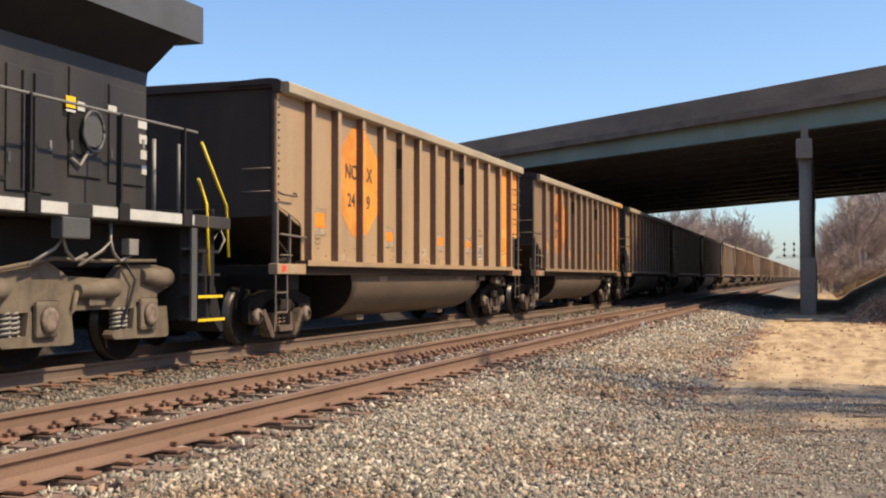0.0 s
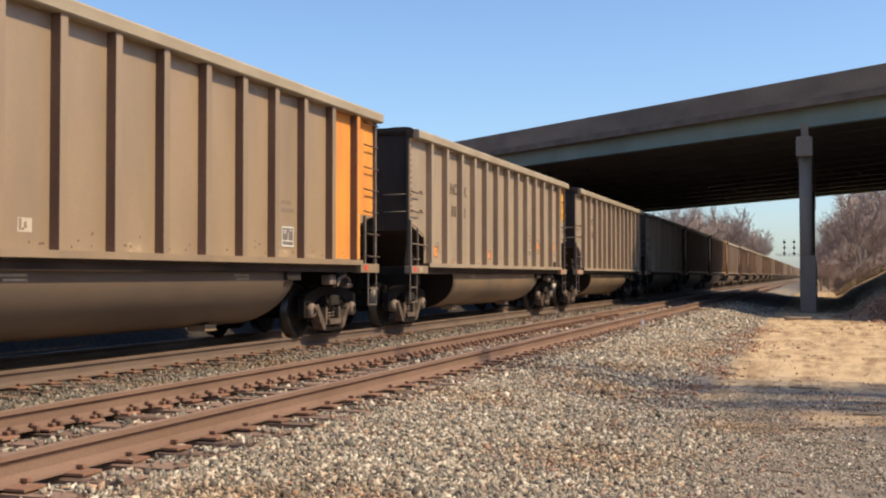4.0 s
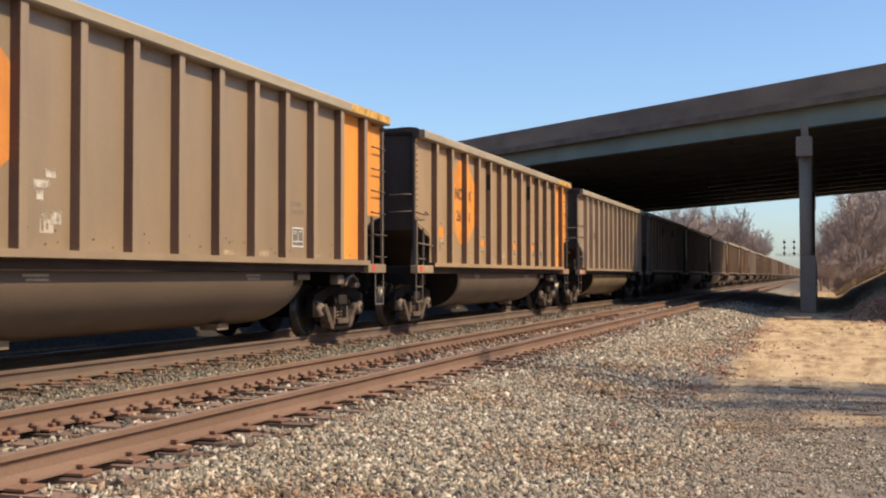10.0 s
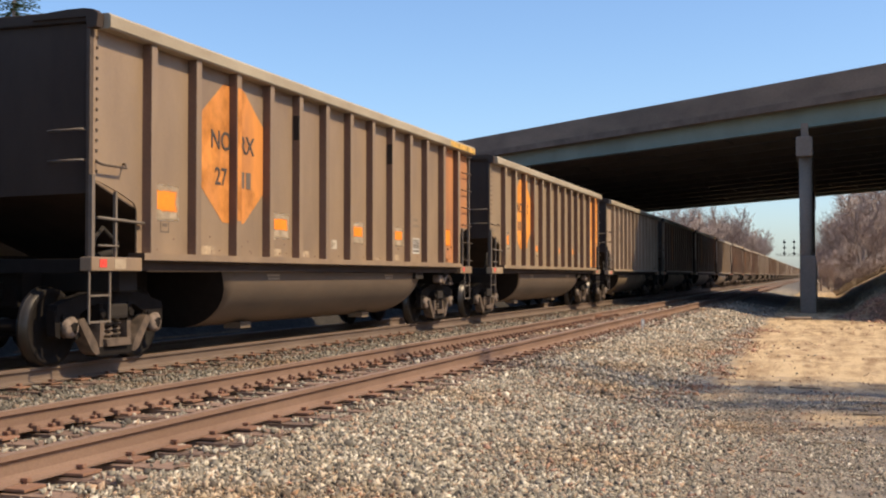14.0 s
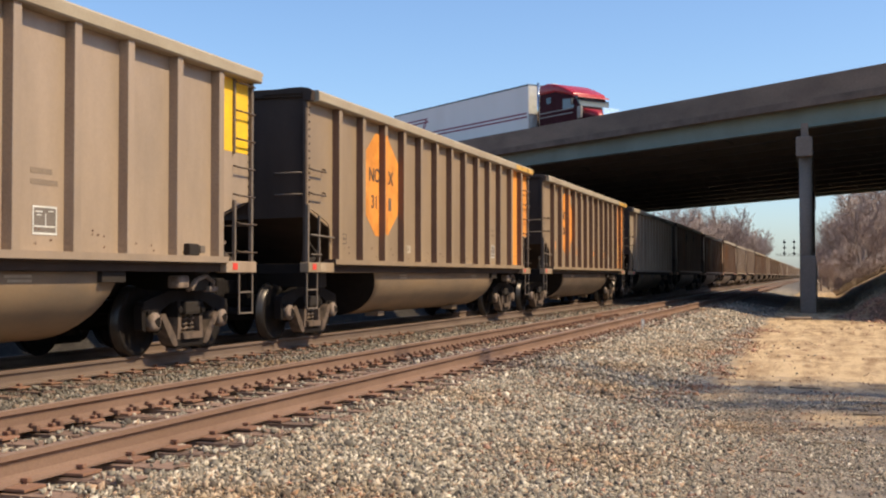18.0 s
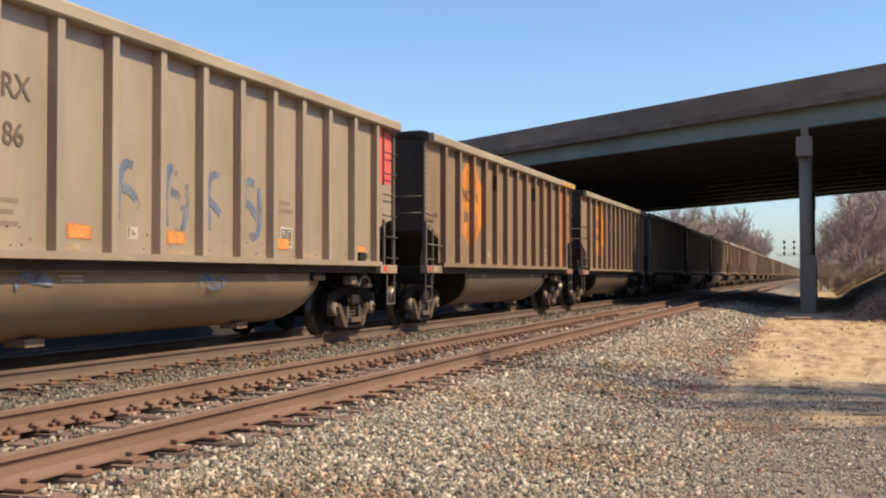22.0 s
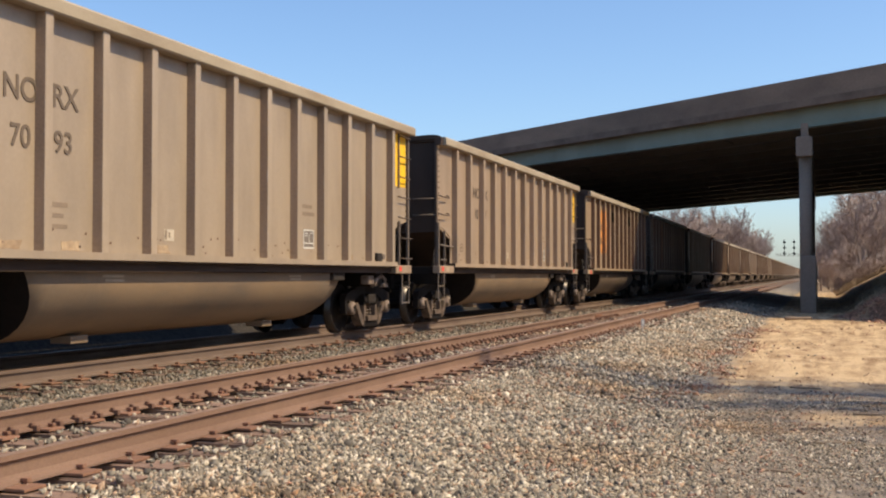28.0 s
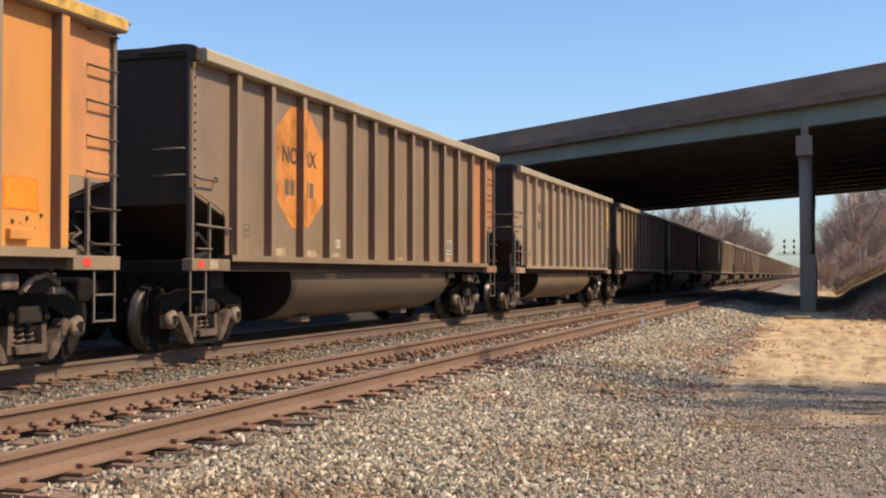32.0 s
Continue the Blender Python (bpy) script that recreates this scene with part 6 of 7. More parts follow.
                for ds in (-0.56, -0.42):
                    pts = [(s * 1.1 + 0.07 * math.cos(q * 1.05), dy + ds + 0.07 * math.sin(q * 1.05), 0.42 + 0.27 * q / 30) for q in range(31)]
                    part("coil_spring", tube(B(), pts, 0.018, 5), M["silver"], sf)
            for dy, z in ((-1.05, 0.92), (1.0, 0.92)):
                part("brake_cylinder", tube(B(), [(s * 1.2, dy - 0.42, z), (s * 1.2, dy + 0.3, z + 0.03), (s * 1.2, dy + 0.42, z + 0.03)], [0.08, 0.13, 0.06], 14), M["loco_truck"], sf)
                part("brake_link", tube(B(), [(s * 1.2, dy - 0.42, z), (s * 1.2, dy - 0.5, 0.7), (s * 1.1, dy - 0.55, 0.5)], 0.03, 6), M["loco_truck"], sf)
                solid("brake_bracket", M["loco_truck"], min(s * 1.16, s * 1.22), max(s * 1.16, s * 1.22), dy - 0.2, dy + 0.12, 0.74, 0.86, sf, 0.01)
            part("brake_cylinder", tube(B(), [(s * 1.16, 1.95, 1.1), (s * 1.16, 2.4, 1.08), (s * 1.16, 2.56, 1.08)], [0.09, 0.15, 0.13], 16), M["loco_truck"], sf)
            part("sand_pipe", tube(B(), [(s * 1.2, -2.6, 1.2), (s * 1.24, -0.9, 1.16), (s * 1.24, 0.1, 1.3), (s * 1.22, 0.9, 1.28), (s * 1.22, 2.2, 1.3)], 0.026, 6), M["loco_truck"], sf)
            part("sand_hose", tube(B(), [(s * 1.22, 1.5, 1.28), (s * 1.24, 1.72, 1.05), (s * 1.22, 1.62, 0.75), (s * 1.12, 1.45, 0.3)], 0.02, 6), M["tyre"], sf)
        for dy in (0.02, 0.92):
            part("air_line", tube(B(), [(1.42, dy, 1.74), (1.42, dy, 1.52), (1.38, dy - 0.1, 1.4), (1.3, dy - 0.45, 1.22)], 0.02, 6), M["silver"], t)
            part("air_line", tube(B(), [(1.42, dy, 1.52), (1.38, dy + 0.12, 1.38), (1.34, dy + 0.32, 1.28), (1.34, dy + 0.55, 1.36)], 0.02, 6), M["silver"], t)
        solid("junction_box", M["silver"], 1.3, 1.42, 1.32, 1.52, 1.36, 1.56, t, 0.01)
    solid("junction_box", M["loco_wing"], 1.4, 1.57, -3.9, -3.4, 1.52, 1.76, lo, 0.02)
    return lo


LOCO_Y = 14.5
loco = build_loco()
loco.location = (TRAIN_TRACK, LOCO_Y, 0)
# ---- trees without leaves ----
def tree_data(seed, height, spread, twigs):
    """Branches of a bare tree as (from, to, thickness at each end, order)."""
    rng = random.Random(seed)
    segs = []

    def grow(p, d, length, r, depth):
        n = 3 if depth < 2 else 2
        q = p
        for k in range(n):
            nd = (d + Vector((rng.gauss(0, 0.13), rng.gauss(0, 0.13), rng.gauss(0.05, 0.08)))).normalized()
            e = q + nd * (length / n)
            r1 = r * (1 - 0.3 / n * (k + 1))
            segs.append((q, e, r * (1 - 0.3 / n * k), r1, depth))
            if depth < 5 and (k > 0 or depth > 0):
                for _ in range(rng.choice((1, 2, 2)) if depth < 4 else twigs):
                    az = rng.uniform(0, math.tau)
                    side = Vector((math.cos(az), math.sin(az), rng.uniform(0.0, 0.55)))
                    cd = (nd * rng.uniform(0.55, 1.0) + side * spread).normalized()
                    grow(q.lerp(e, rng.uniform(0.3, 1)), cd, length * rng.uniform(0.5, 0.78), r1 * 0.55, depth + 1)
            q, d = e, nd
        if depth < 5:
            grow(q, d, length * 0.68, r * 0.65, depth + 1)

    grow(Vector((0, 0, 0)), Vector((rng.gauss(0, 0.05), rng.gauss(0, 0.05), 1)).normalized(), height * 0.33, height * 0.02, 0)
    top = max(s[1].z for s in segs)
    f = height / top
    return [(a * f, b * f, r0, r1, d) for a, b, r0, r1, d in segs]


def tree_meshes(seed, height, spread=0.75, twigs=2, fine=0.02):
    out = []
    segs = tree_data(seed, height, spread, twigs)
    keep = random.Random(seed)
    for name, lo, hi, sides, mt in (("trunk", 0, 1, 6, M["bark"]), ("limb_crown", 2, 3, 4, M["bark"]), ("twig_crown", 4, 5, 3, M["twig"])):
        vs, fs = [], []
        for a, b, r0, r1, d in segs:
            if not lo <= d <= hi or (d == 5 and fine > 0.02 and keep.random() > 0.75):
                continue
            r0, r1 = max(r0, fine), max(r1, fine * 0.7)
            t = (b - a).normalized()
            u = t.cross(Vector((0.31, 0.95, 0.02))).normalized()
            v = t.cross(u)
            base = len(vs)
            if sides == 3:      # finest twigs: slender tapered blades
                for side in ((u, v) if d == 4 else (u + v,)):
                    k = len(vs)
                    vs.extend([a + side * r0, a - side * r0, b])
                    fs.append((k, k + 1, k + 2))
                continue
            for p, r in ((a, r0), (b, r1)):
                for k in range(sides):
                    w = k * math.tau / sides
                    vs.append(p + (u * math.cos(w) + v * math.sin(w)) * r)
            for k in range(sides):
                j = (k + 1) % sides
                fs.append((base + k, base + j, base + sides + j, base + sides + k))
        me = bpy.data.meshes.new(name)
        me.from_pydata(vs, [], fs)
        me.materials.append(mt)
        out.append((name, me))
    return out


TREES = [tree_meshes(21, 14, 0.75, 2, 0.024), tree_meshes(22, 12, 0.85, 2, 0.024), tree_meshes(23, 16, 0.65, 2, 0.024), tree_meshes(24, 9, 0.9, 2, 0.024), tree_meshes(25, 11, 0.42, 2, 0.006), tree_meshes(26, 9, 0.95, 1, 0.03)]


def plant(k, x, y, size=1.0, rz=0.0, label="bare leafless tree with fine brown twigs", group="trees along the line"):
    t = tagged(new("tree"), label, "tree", group)
    t.matrix_basis = Matrix.Translation((x, y, ground_height(x, y) - 0.1)) @ Matrix.Rotation(rz, 4, "Z") @ Matrix.Diagonal((size, size, size, 1))
    for name, me in TREES[k]:
        put(name, me, t)
    return t


rng = random.Random(77)
# wood to the left of the line, beyond the bridge
for k in range(72):
    y = 168 + k * 2.9 + rng.uniform(-3, 3)
    x = -16.0 - rng.uniform(0, 14) - 0.008 * (y - 170)
    plant(rng.randrange(4), x, y, rng.uniform(0.8, 1.12) * (0.8 + 0.2 * smooth(165, 200, y)), rng.uniform(0, 6.3))
# wood on the bank to the right
for k in range(72):
    y = 108 + k * 2.1 + rng.uniform(-3, 3)
    x = 3.9 + 14 * rng.random() ** 1.5 - 1.2 * smooth(140, 200, y)
    plant(rng.randrange(4), x, y, rng.uniform(0.66, 0.98) * (0.8 + 0.25 * smooth(120, 170, y)), rng.uniform(0, 6.3))
# the wood closes in on the line further off
for k in range(16):
    y = 200 + k * 9 + rng.uniform(-3, 3)
    plant(rng.randrange(4), 0.0085 * y + 1.2 + rng.uniform(0, 3), y, rng.uniform(0.8, 1.0), rng.uniform(0, 6.3))
    t = tagged(new("shrub"), "low leafless brown brush", "shrub", "brush along the line")
    s = rng.uniform(0.25, 0.4)
    x = 0.0075 * y + rng.uniform(0.2, 1.5)
    t.matrix_basis = Matrix.Translation((x, y, ground_height(x, y) - 0.5)) @ Matrix.Rotation(rng.uniform(0, 6), 4, "Z") @ Matrix.Diagonal((s * 1.6, s * 1.6, s, 1))
    for name, me in TREES[5][1:]:
        put(name, me, t)
for k in range(9):
    y = 330 + k * 11
    plant(rng.randrange(4), -16.5 - rng.uniform(0, 4), y, rng.uniform(0.9, 1.1), rng.uniform(0, 6.3))
# trees beside the dirt track that throw the branch shadows
for x, y, size, rz in ((20.0, 14.4, 2.16, 1.0), (22.5, 11.0, 2.3, 2.6), (24.0, 8.4, 2.4, 4.0)):
    plant(4, x, y, size, rz, "tall bare tree beside the dirt track", "trees beside the dirt track")
# brush and small trees between the line and the bank beyond the bridge
for k in range(34):
    y = 112 + k * 2.6 + rng.uniform(-2, 2)
    plant(rng.randrange(4), -0.3 + rng.uniform(0.0, 1.0) ** 1.4 * 4.2 + 0.004 * (y - 112), y, rng.uniform(0.26, 0.52), rng.uniform(0, 6.3), "small bare tree at the foot of the bank")


def build_shrubs():
    """Low brown brush at the foot of the far woods."""
    rng2 = random.Random(31)
    for k in range(110):
        right = k % 4
        y = rng2.uniform(98, 230)
        x = rng2.uniform(2.6, 10) - 1.0 * (k % 5 == 1) if right else rng2.uniform(-26, -14.5)
        if not right and y < 160:
            y += 60
        t = tagged(new("shrub"), "low leafless brown brush", "shrub", "brush along the line")
        s = rng2.uniform(0.16, 0.3)
        t.matrix_basis = Matrix.Translation((x, y, ground_height(x, y) - 0.5)) @ Matrix.Rotation(rng2.uniform(0, 6), 4, "Z") @ Matrix.Diagonal((s * 1.6, s * 1.6, s, 1))
        for name, me in TREES[5][1:]:
            put(name, me, t)


build_shrubs()


def build_conifer(x, y, h):
    """Dark evergreen behind the train: only its tip shows."""
    rng2 = random.Random(8)
    t = tagged(new("conifer"), "dark green evergreen tree behind the train", "tree")
    t.location = (x, y, ground_height(x, y))
    part("trunk", tube(B(), [(0, 0, 0), (0, 0, h * 0.97)], [0.22, 0.02], 8), M["bark"], t)
    vs, fs = [], []
    z = h
    while z > 1.2:
        reach = (h - z) * 0.32 + 0.14
        for k in range(9):
            a = rng2.uniform(0, math.tau)
            L = reach * rng2.uniform(0.7, 1.15)
            d = Vector((math.cos(a), math.sin(a), 0))
            p = Vector((0, 0, z + rng2.uniform(-0.1, 0.1)))
            s = d.cross(Vector((0, 0, 1)))
            n = max(3, int(L / 0.16))
            for j in range(n):
                q = p + d * (L * (j + 0.4) / n) + Vector((0, 0, -0.22 * L * (j / n) ** 1.5))
                for side in (-1, 1):
                    tip = q + (d * 0.6 + s * side * 0.8) * 0.26 * (1.1 - j / n) + d * 0.06 + Vector((0, 0, rng2.uniform(-0.05, 0.06)))
                    b = len(vs)
                    vs.extend([q + Vector((0, 0, 0.03)), q - Vector((0, 0, 0.03)), q + d * 0.07, tip])
                    fs.extend([(b, b + 2, b + 3), (b + 1, b + 3, b + 2), (b, b + 3, b + 1)])
        z -= 0.2 + 0.012 * (h - z)
    me = bpy.data.meshes.new("crown")
    me.from_pydata(vs, [], fs)
    me.materials.append(M["needle"])
    put("crown", me, t)


build_conifer(-33.0, 40.5, 15.2)


# ---- line-side signals ----
def build_signal():
    sg = tagged(new("railway_signal"), "black three-lamp signal heads on a steel cantilever mast", "signal")
    sg.location = (-2.6, 250, 0)
    g = ground_height(-2.6, 250)
    part("mast", tube(B(), [(0, 0, g), (0, 0, 6.0)], 0.12, 10), M["bar_steel"], sg)
    bm = B()
    for z in (5.25, 5.65):
        bar(bm, (0.1, 0, z), (-6.2, 0, z), 0.07, 0.07)
    for k in range(12):
        bar(bm, (-k * 0.5, 0, 5.25 if k % 2 else 5.65), (-k * 0.5 - 0.5, 0, 5.65 if k % 2 else 5.25), 0.04, 0.04)
    part("cantilever", bm, M["bar_steel"], sg)
    for x in (-4.4, -2.45):
        head = part("signal_head", bar(B(), (x, -0.1, 5.4), (x, -0.1, 8.7), 0.1, 0.1), M["signal_black"], sg)
        for z in (5.75, 6.95, 8.15):
            part("lamp_housing", tube(B(), [(x, -0.1, z), (x, -0.3, z)], 0.28, 16), M["signal_black"], head)
            part("lamp_hood", tube(B(), [(x, -0.3, z), (x, -0.62, z)], [0.15, 0.17], 12), M["signal_black"], head)


build_signal()


# ---- a log on the dirt by the pier, and sticks in the gravel ----
def build_log(x, y, L, r, rz, label):
    rng2 = random.Random(int(x * 31 + y))
    pts = [(L * (k / 6 - 0.5), rng2.uniform(-0.3, 0.3) * r, r * 0.8 + rng2.uniform(-0.1, 0.1) * r) for k in range(7)]
    ob = tagged(new("log" if L > 0.8 else "stick", finish("log", tube(B(), pts, [r * rng2.uniform(0.8, 1.1) for _ in pts], 9), M["wood_log"])), label, "log" if L > 0.8 else "stick")
    ob.location, ob.rotation_euler = (x, y, ground_height(x, y)), (0, 0, rz)


build_log(-0.75, 43.0, 0.95, 0.07, 0.2, "short weathered log lying on the dirt")
for x, y, L, rz in ((0.1, 11.2, 0.35, 0.3), (-0.35, 9.6, 0.3, -0.2), (-1.1, 12.5, 0.4, 0.8), (0.6, 13.8, 0.5, 0.1), (-0.2, 16.5, 0.45, -0.4), (-1.4, 9.0, 0.3, 1.2), (-2.3, 10.2, 0.35, 0.6)):
    build_log(x, y, L, 0.012, rz, "thin dry stick lying in the gravel")


# ---- dry grass on the banks ----
def build_grass():
    rng2 = np.random.default_rng(12)
    vs, fs = [], []
    n = 0
    for x0, x1, y0, y1, cnt, hh in ((0.9, 6, 44, 60, 1500, 0.12), (1.2, 12, 92, 130, 6000, 0.22), (2.0, 6, 130, 180, 2500, 0.3), (-26, -13.5, 150, 260, 5000, 0.5)):
        for _ in range(cnt):
            x, y = float(rng2.uniform(x0, x1)), float(rng2.uniform(y0, y1))
            z = ground_height(x, y)
            for _k in range(3):
                a = rng2.uniform(0, math.tau)
                h = hh * rng2.uniform(0.5, 1.3)
                dx, dy = math.cos(a), math.sin(a)
                w = 0.035 if y > 80 else 0.012
                b = len(vs)
                vs.extend([(x - dy * w, y + dx * w, z - 0.02), (x + dy * w, y - dx * w, z - 0.02), (x + dx * h * 0.4, y + dy * h * 0.4, z + h)])
                fs.append((b, b + 1, b + 2))
    me = bpy.data.meshes.new("dry_grass")
    me.from_pydata(vs, [], fs)
    me.materials.append(M["grass"])
    tagged(new("dry_grass", me), "short dry tan grass on the banks", "grass", kind="stuff")


build_grass()


# ---- road traffic on the bridge; local x runs forward along the road, y towards the far parapet ----
ROAD_Z = 8.47


def road_pose(u, w):
    p = BRIDGE_P + BRIDGE_DIR * u + BRIDGE_OUT * w
    return pose(p.x, p.y, ROAD_Z, 0, 0, -39.3)


def wheel_pair(parent, x, y0, y1, r=0.5):
    for y in (y0, y1):
        w = part("wheel", tube(B(), [(x, y - 0.13, r), (x, y + 0.13, r)], r, 20), M["tyre"], parent)
        part("rim", tube(B(), [(x, y - 0.135, r), (x, y + 0.135, r)], r * 0.55, 16), M["chrome"], w)


def rounded(outline, a, b, r):
    """A slab across the road with all its edges rounded."""
    bm = slab(B(), outline, "y", a, b)
    bmesh.ops.bevel(bm, geom=bm.edges[:], offset=r, segments=3, affect="EDGES", profile=0.5, clamp_overlap=True)
    for f in bm.faces:
        f.smooth = True
    return bm


def build_rig(label, paint, side_paint, stripes):
    """Tractor with a long box trailer; the trailer's rear doors at x = 0."""
    rig = tagged(new("truck_and_trailer"), label, "truck", "trucks on the bridge")
    tr = solid("trailer", M["trailer_white"], 0.0, 16.15, 0.0, 2.6, 1.1, 4.1, rig, 0.03, "white box trailer")
    solid("top_rail", M["loco_wing"], -0.01, 16.16, -0.012, 2.612, 4.02, 4.12, tr, 0.01)
    solid("bottom_rail", M["silver"], 0.0, 16.15, -0.012, 2.612, 1.05, 1.16, tr)
    solid("nose_panel", M["white_stripe"], 16.151, 16.17, 0.05, 2.55, 1.15, 4.0, tr)
    if stripes == "sign":
        solid("sign_frame", M["navy"], 11.0, 15.4, -0.006, -0.001, 2.7, 3.5, tr, label="navy sign panel")
        for k in range(6):
            solid("sign_bar", M["white_mark"], 11.2 + k * 0.36, 11.46 + k * 0.36, -0.011, -0.007, 2.86, 3.2 + 0.1 * (k % 2), tr)
        solid("sign_bar", M["white_mark"], 13.5, 15.2, -0.011, -0.007, 3.0, 3.1, tr)
    else:
        for dz in (0.0, 0.22):
            solid("stripe", M["maroon"], 3.7 - dz * 0.4, 16.0, -0.006, -0.001, 2.1 + dz, 2.2 + dz, tr)
            solid("stripe", M["maroon"], 0.1, 4.7 - dz * 0.6, -0.006, -0.001, 3.1 + dz, 3.2 + dz, tr)
            part("stripe", slab(B(), [(3.55 + dz * 0.9, 2.1), (3.68 + dz * 0.9, 2.1), (4.72 + dz * 0.9 - 0.35, 3.3), (4.59 + dz * 0.9 - 0.35, 3.3)], "y", -0.006, -0.001), M["maroon"], tr)
    for x in (1.4, 2.7):
        wheel_pair(rig, x, 0.2, 2.4)
    # tractor: sleeper with roof fairing, cab, visor and bonnet
    o = [(17.0, 1.0), (17.0, 3.7), (17.8, 3.74), (18.6, 3.6), (19.4, 3.28), (20.2, 2.92), (20.7, 2.2), (21.2, 1.8), (22.1, 1.55), (22.2, 1.0)]
    cab = part("cab", rounded(o, 0.14, 2.46, 0.12), side_paint, rig)
    part("roof_fairing", rounded([(17.1, 3.3), (17.15, 3.84), (17.85, 3.9), (18.65, 3.76), (19.45, 3.46), (20.3, 3.06), (20.3, 2.86), (19.4, 3.1), (18.6, 3.3)], 0.08, 2.52, 0.16), paint, cab)
    part("visor", slab(B(), [(20.1, 2.98), (20.66, 2.84), (20.7, 2.76), (20.15, 2.86)], "y", 0.15, 2.45), paint, cab)
    part("bonnet", rounded([(20.75, 1.3), (20.8, 2.12), (21.4, 1.98), (22.1, 1.76), (22.32, 1.4), (22.22, 1.2)], 0.32, 2.28, 0.12), paint, cab)
    part("windscreen", slab(B(), [(20.25, 2.86), (20.32, 2.86), (20.76, 2.24), (20.69, 2.2)], "y", 0.25, 2.35), M["windscreen"], cab).location = (0.03, 0, 0.01)
    for y0, y1 in ((0.12, 0.139), (2.461, 2.48)):
        part("side_window", slab(B(), [(19.3, 2.2), (19.3, 2.8), (20.05, 2.75), (20.4, 2.2)], "y", y0, y1), M["windscreen"], cab)
        part("sleeper_window", slab(B(), [(17.75, 2.7), (17.75, 3.05), (18.2, 3.05), (18.2, 2.7)], "y", y0, y1), M["dark_glass"], cab)
        for z in (1.9, 2.15):
            solid("side_trim", M["silver"], 17.1, 20.2, y0 - 0.006, y1 + 0.006, z, z + 0.06, cab)
    solid("air_cleaner", M["silver"], 20.75, 21.1, -0.02, 0.14, 1.5, 2.2, cab, 0.06)
    solid("roof_lamp", M["white_stripe"], 17.5, 17.85, 0.5, 0.9, 3.74, 3.96, cab, 0.04)
    solid("bumper", M["chrome"], 22.15, 22.35, 0.1, 2.5, 0.5, 1.05, cab, 0.03)
    solid("grille", M["chrome"], 22.1, 22.2, 0.7, 1.9, 1.1, 2.0, cab, 0.02)
    solid("chassis", M["loco_dark"], 15.0, 22.0, 0.7, 1.9, 0.7, 1.0, rig)
    for y in (-0.05, 2.6):
        part("mirror", box(B(), 20.3, 20.4, y - 0.08, y + 0.06, 2.35, 2.7, 0.02), M["loco_wing"], cab)
        part("exhaust_stack", tube(B(), [(16.8, y + (0.3 if y < 1 else -0.3), 1.0), (16.8, y + (0.3 if y < 1 else -0.3), 4.1)], 0.08, 10), M["chrome"], cab)
    for x in (17.4, 18.6):
        wheel_pair(rig, x, 0.25, 2.35)
    wheel_pair(rig, 21.2, 0.25, 2.35)
    return rig


def build_sedan():
    ca = tagged(new("car"), "silver passenger car crossing the bridge", "car")
    part("body", slab(B(), [(0.0, 0.35), (0.0, 0.95), (0.9, 1.02), (3.3, 0.98), (4.5, 0.8), (4.65, 0.4)], "y", 0.0, 1.78), M["car_silver"], ca)
    cab = part("cabin", slab(B(), [(0.2, 1.0), (0.8, 1.52), (1.3, 1.6), (2.6, 1.59), (3.0, 1.51), (3.6, 0.98)], "y", 0.12, 1.66), M["dark_glass"], ca)
    part("roof", slab(B(), [(0.75, 1.54), (1.3, 1.66), (2.6, 1.65), (3.05, 1.53), (2.6, 1.6), (1.3, 1.61)], "y", 0.1, 1.68), M["car_silver"], cab)
    for x in (0.9, 3.7):
        wheel_pair(ca, x, 0.1, 1.68, 0.33)
    return ca


rig_blue = build_rig("white box trailer pulled by a light blue tractor", M["cab_blue"], M["cab_blue"], "sign")
for ob in rig_blue.children_recursive:      # a shorter, lower trailer than the other
    ob.data.transform(Matrix.Diagonal((0.92, 1.0, 0.955, 1.0)))
rig_red = build_rig("white maroon-striped trailer pulled by a dark red tractor", M["cab_red"], M["cab_red_shade"], "stripe")
sedan = build_sedan()
# distance that the train has rolled, by time
ROLLED = [(0.0, 0.02), (2.0, 22.19), (4.0, 44.31), (6.0, 66.5), (8.0, 88.84), (10.0, 111.07), (12.0, 133.41), (14.0, 155.74), (16.0, 178.02), (18.0, 200.26), (20.0, 222.5), (22.0, 244.7), (24.0, 266.82), (26.0, 288.94), (28.0, 310.99), (30.0, 332.9), (32.0, 354.73)]


def rolled(t):
    for (t0, d0), (t1, d1) in zip(ROLLED, ROLLED[1:]):
        if t <= t1:
            return d0 + (d1 - d0) * (t - t0) / (t1 - t0)
    return ROLLED[-1][1]


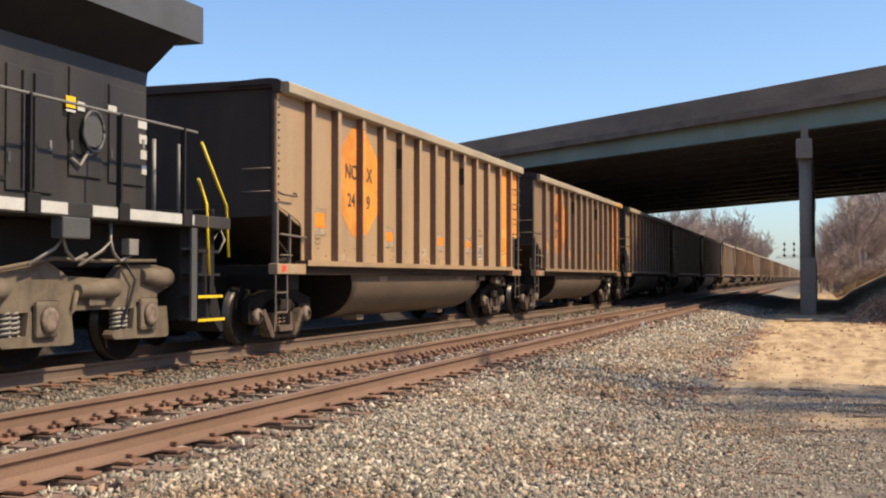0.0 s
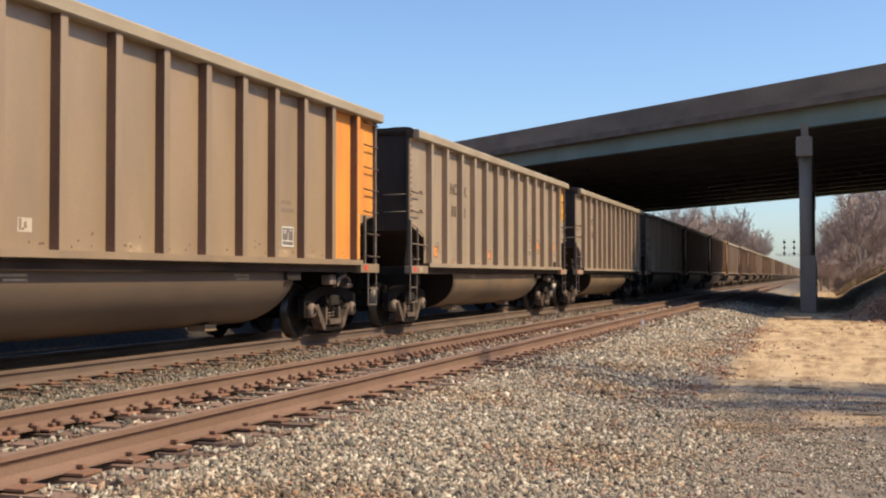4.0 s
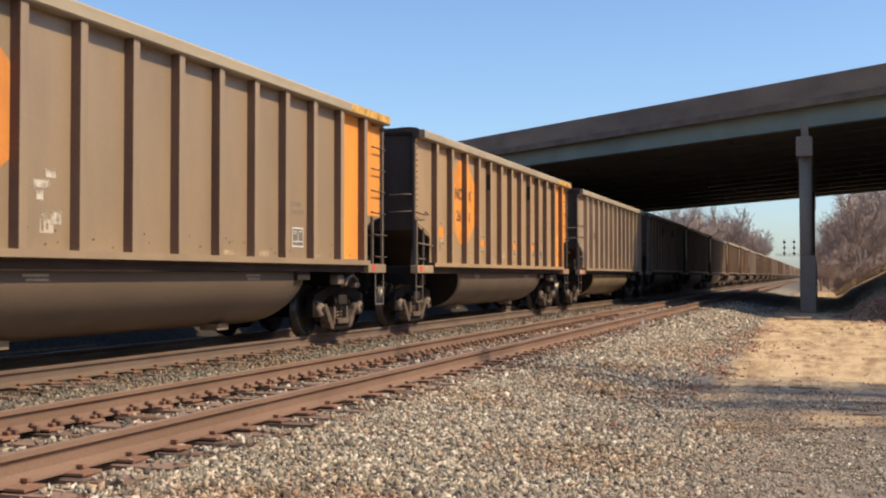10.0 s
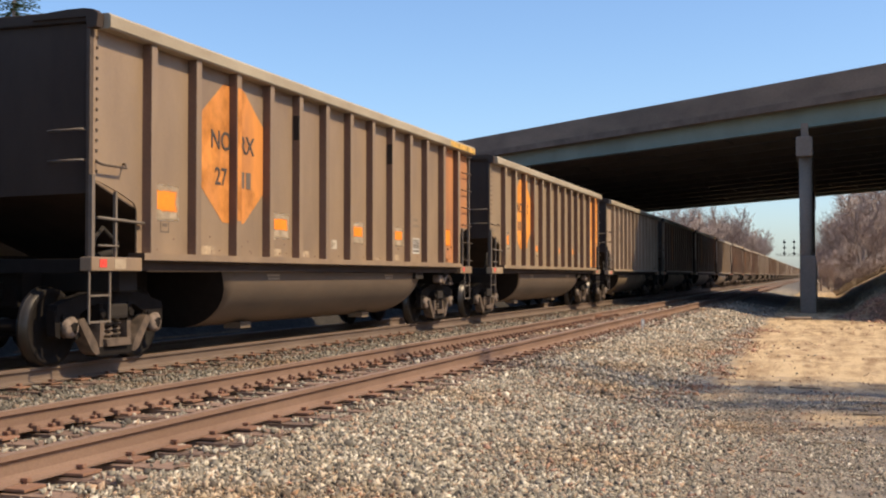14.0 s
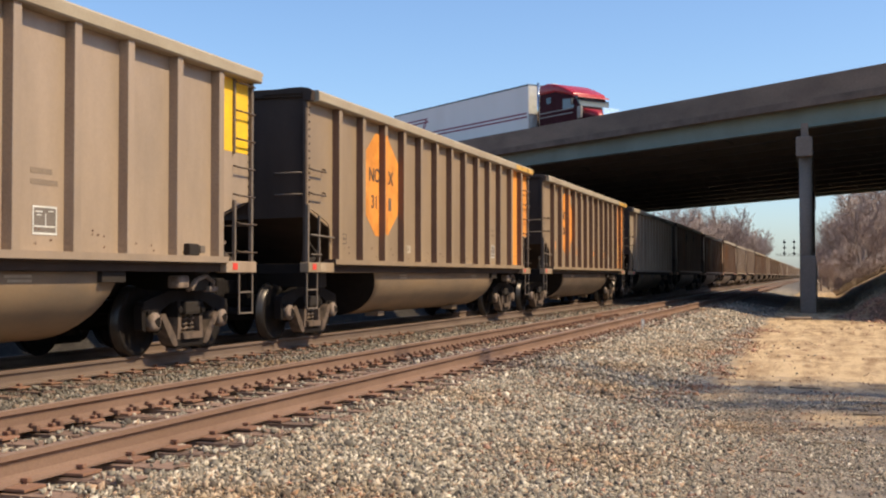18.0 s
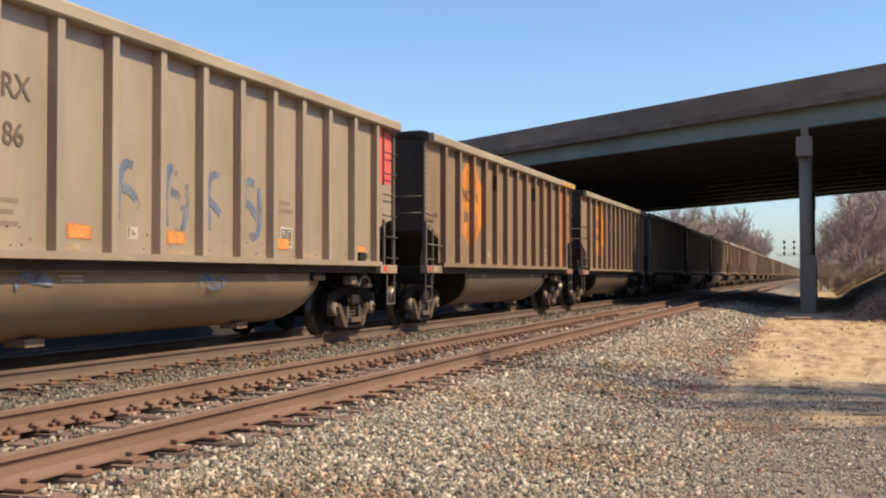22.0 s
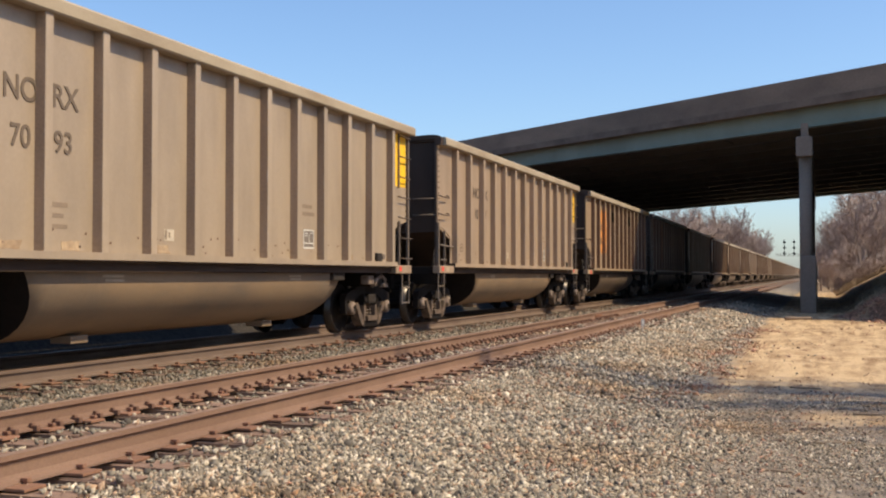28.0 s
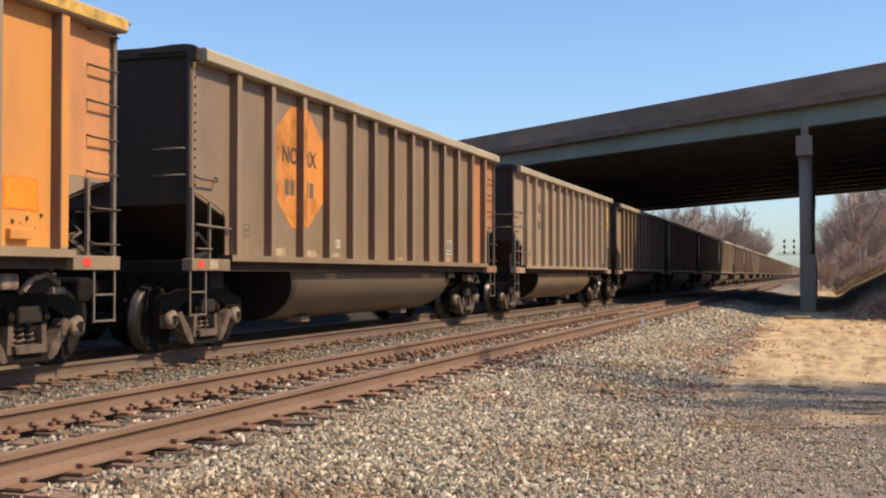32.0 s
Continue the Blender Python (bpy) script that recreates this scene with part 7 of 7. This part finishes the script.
def roll_wheels(car, y, radius, until=20.0):
    """Wheelsets turn while the car is near; they stand still in the car's frame while it is far off."""
    start = max(0.0, min(31.9, (y - until - 22) / 11.1))
    stop = min(32.0, (y + 12) / 11.1)
    if stop <= start:
        return
    n = max(2, int((stop - start) * 11.1 / radius / radians(75)) + 1)
    base = rolled(start)
    for truck in car.children:
        if not truck.name.startswith("truck"):
            continue
        for w in truck.children:
            if w.name.startswith("wheelset"):
                at = w.location.copy()
                rows = [] if start <= 0.0 else [(0.0, Matrix.Translation(at))]
                for k in range(n + 1):
                    t = start + (stop - start) * k / n
                    rows.append((t, Matrix.Translation(at) @ Matrix.Rotation((rolled(t) - base) / radius, 4, "X")))
                if stop < 31.9:
                    rows.append((32.0, rows[-1][1]))
                walk(w, rows)


def motions():
    """The train rolls towards and past the camera; the road traffic crosses the bridge."""
    for i, car in enumerate(train):
        y = CAR0_Y + i * CAR_STEP + SLACK.get(i, 0.0)
        walk(car, [(t, pose(TRAIN_TRACK, y - d, 0)) for t, d in ROLLED])
        if i < len(CARS):
            roll_wheels(car, y, 0.457)
    walk(loco, [(t, pose(TRAIN_TRACK, LOCO_Y - d, 0)) for t, d in ROLLED])
    roll_wheels(loco, 5.0, 0.533)
    # trucks and the car: rows of time and place along the road, then on at the same pace
    blue = [(2.5, -142.0), (4.5, -87.0), (6.0, -45.4), (6.5, -31.4), (7.0, -17.3), (7.5, -4.0), (8.5, 22.0), (11.0, 87.0)]
    red = [(14.5, -142.8), (16.5, -83.2), (17.5, -53.2), (18.5, -23.4), (19.0, -8.5), (20.0, 21.3), (23.0, 110.7)]
    grey = [(27.2, -137.6), (29.2, -75.6), (30.8, -26.0), (31.2, -13.4), (31.6, -1.0), (32.0, 11.4)]
    for rig, rows, w in ((rig_blue, blue, 5.0), (rig_red, red, 1.9), (sedan, grey, 1.9)):
        rows = [(0.0, rows[0][1])] + rows + ([(32.0, rows[-1][1])] if rows[-1][0] < 32.0 else [])
        walk(rig, [(t, road_pose(u, w)) for t, u in rows])


motions()
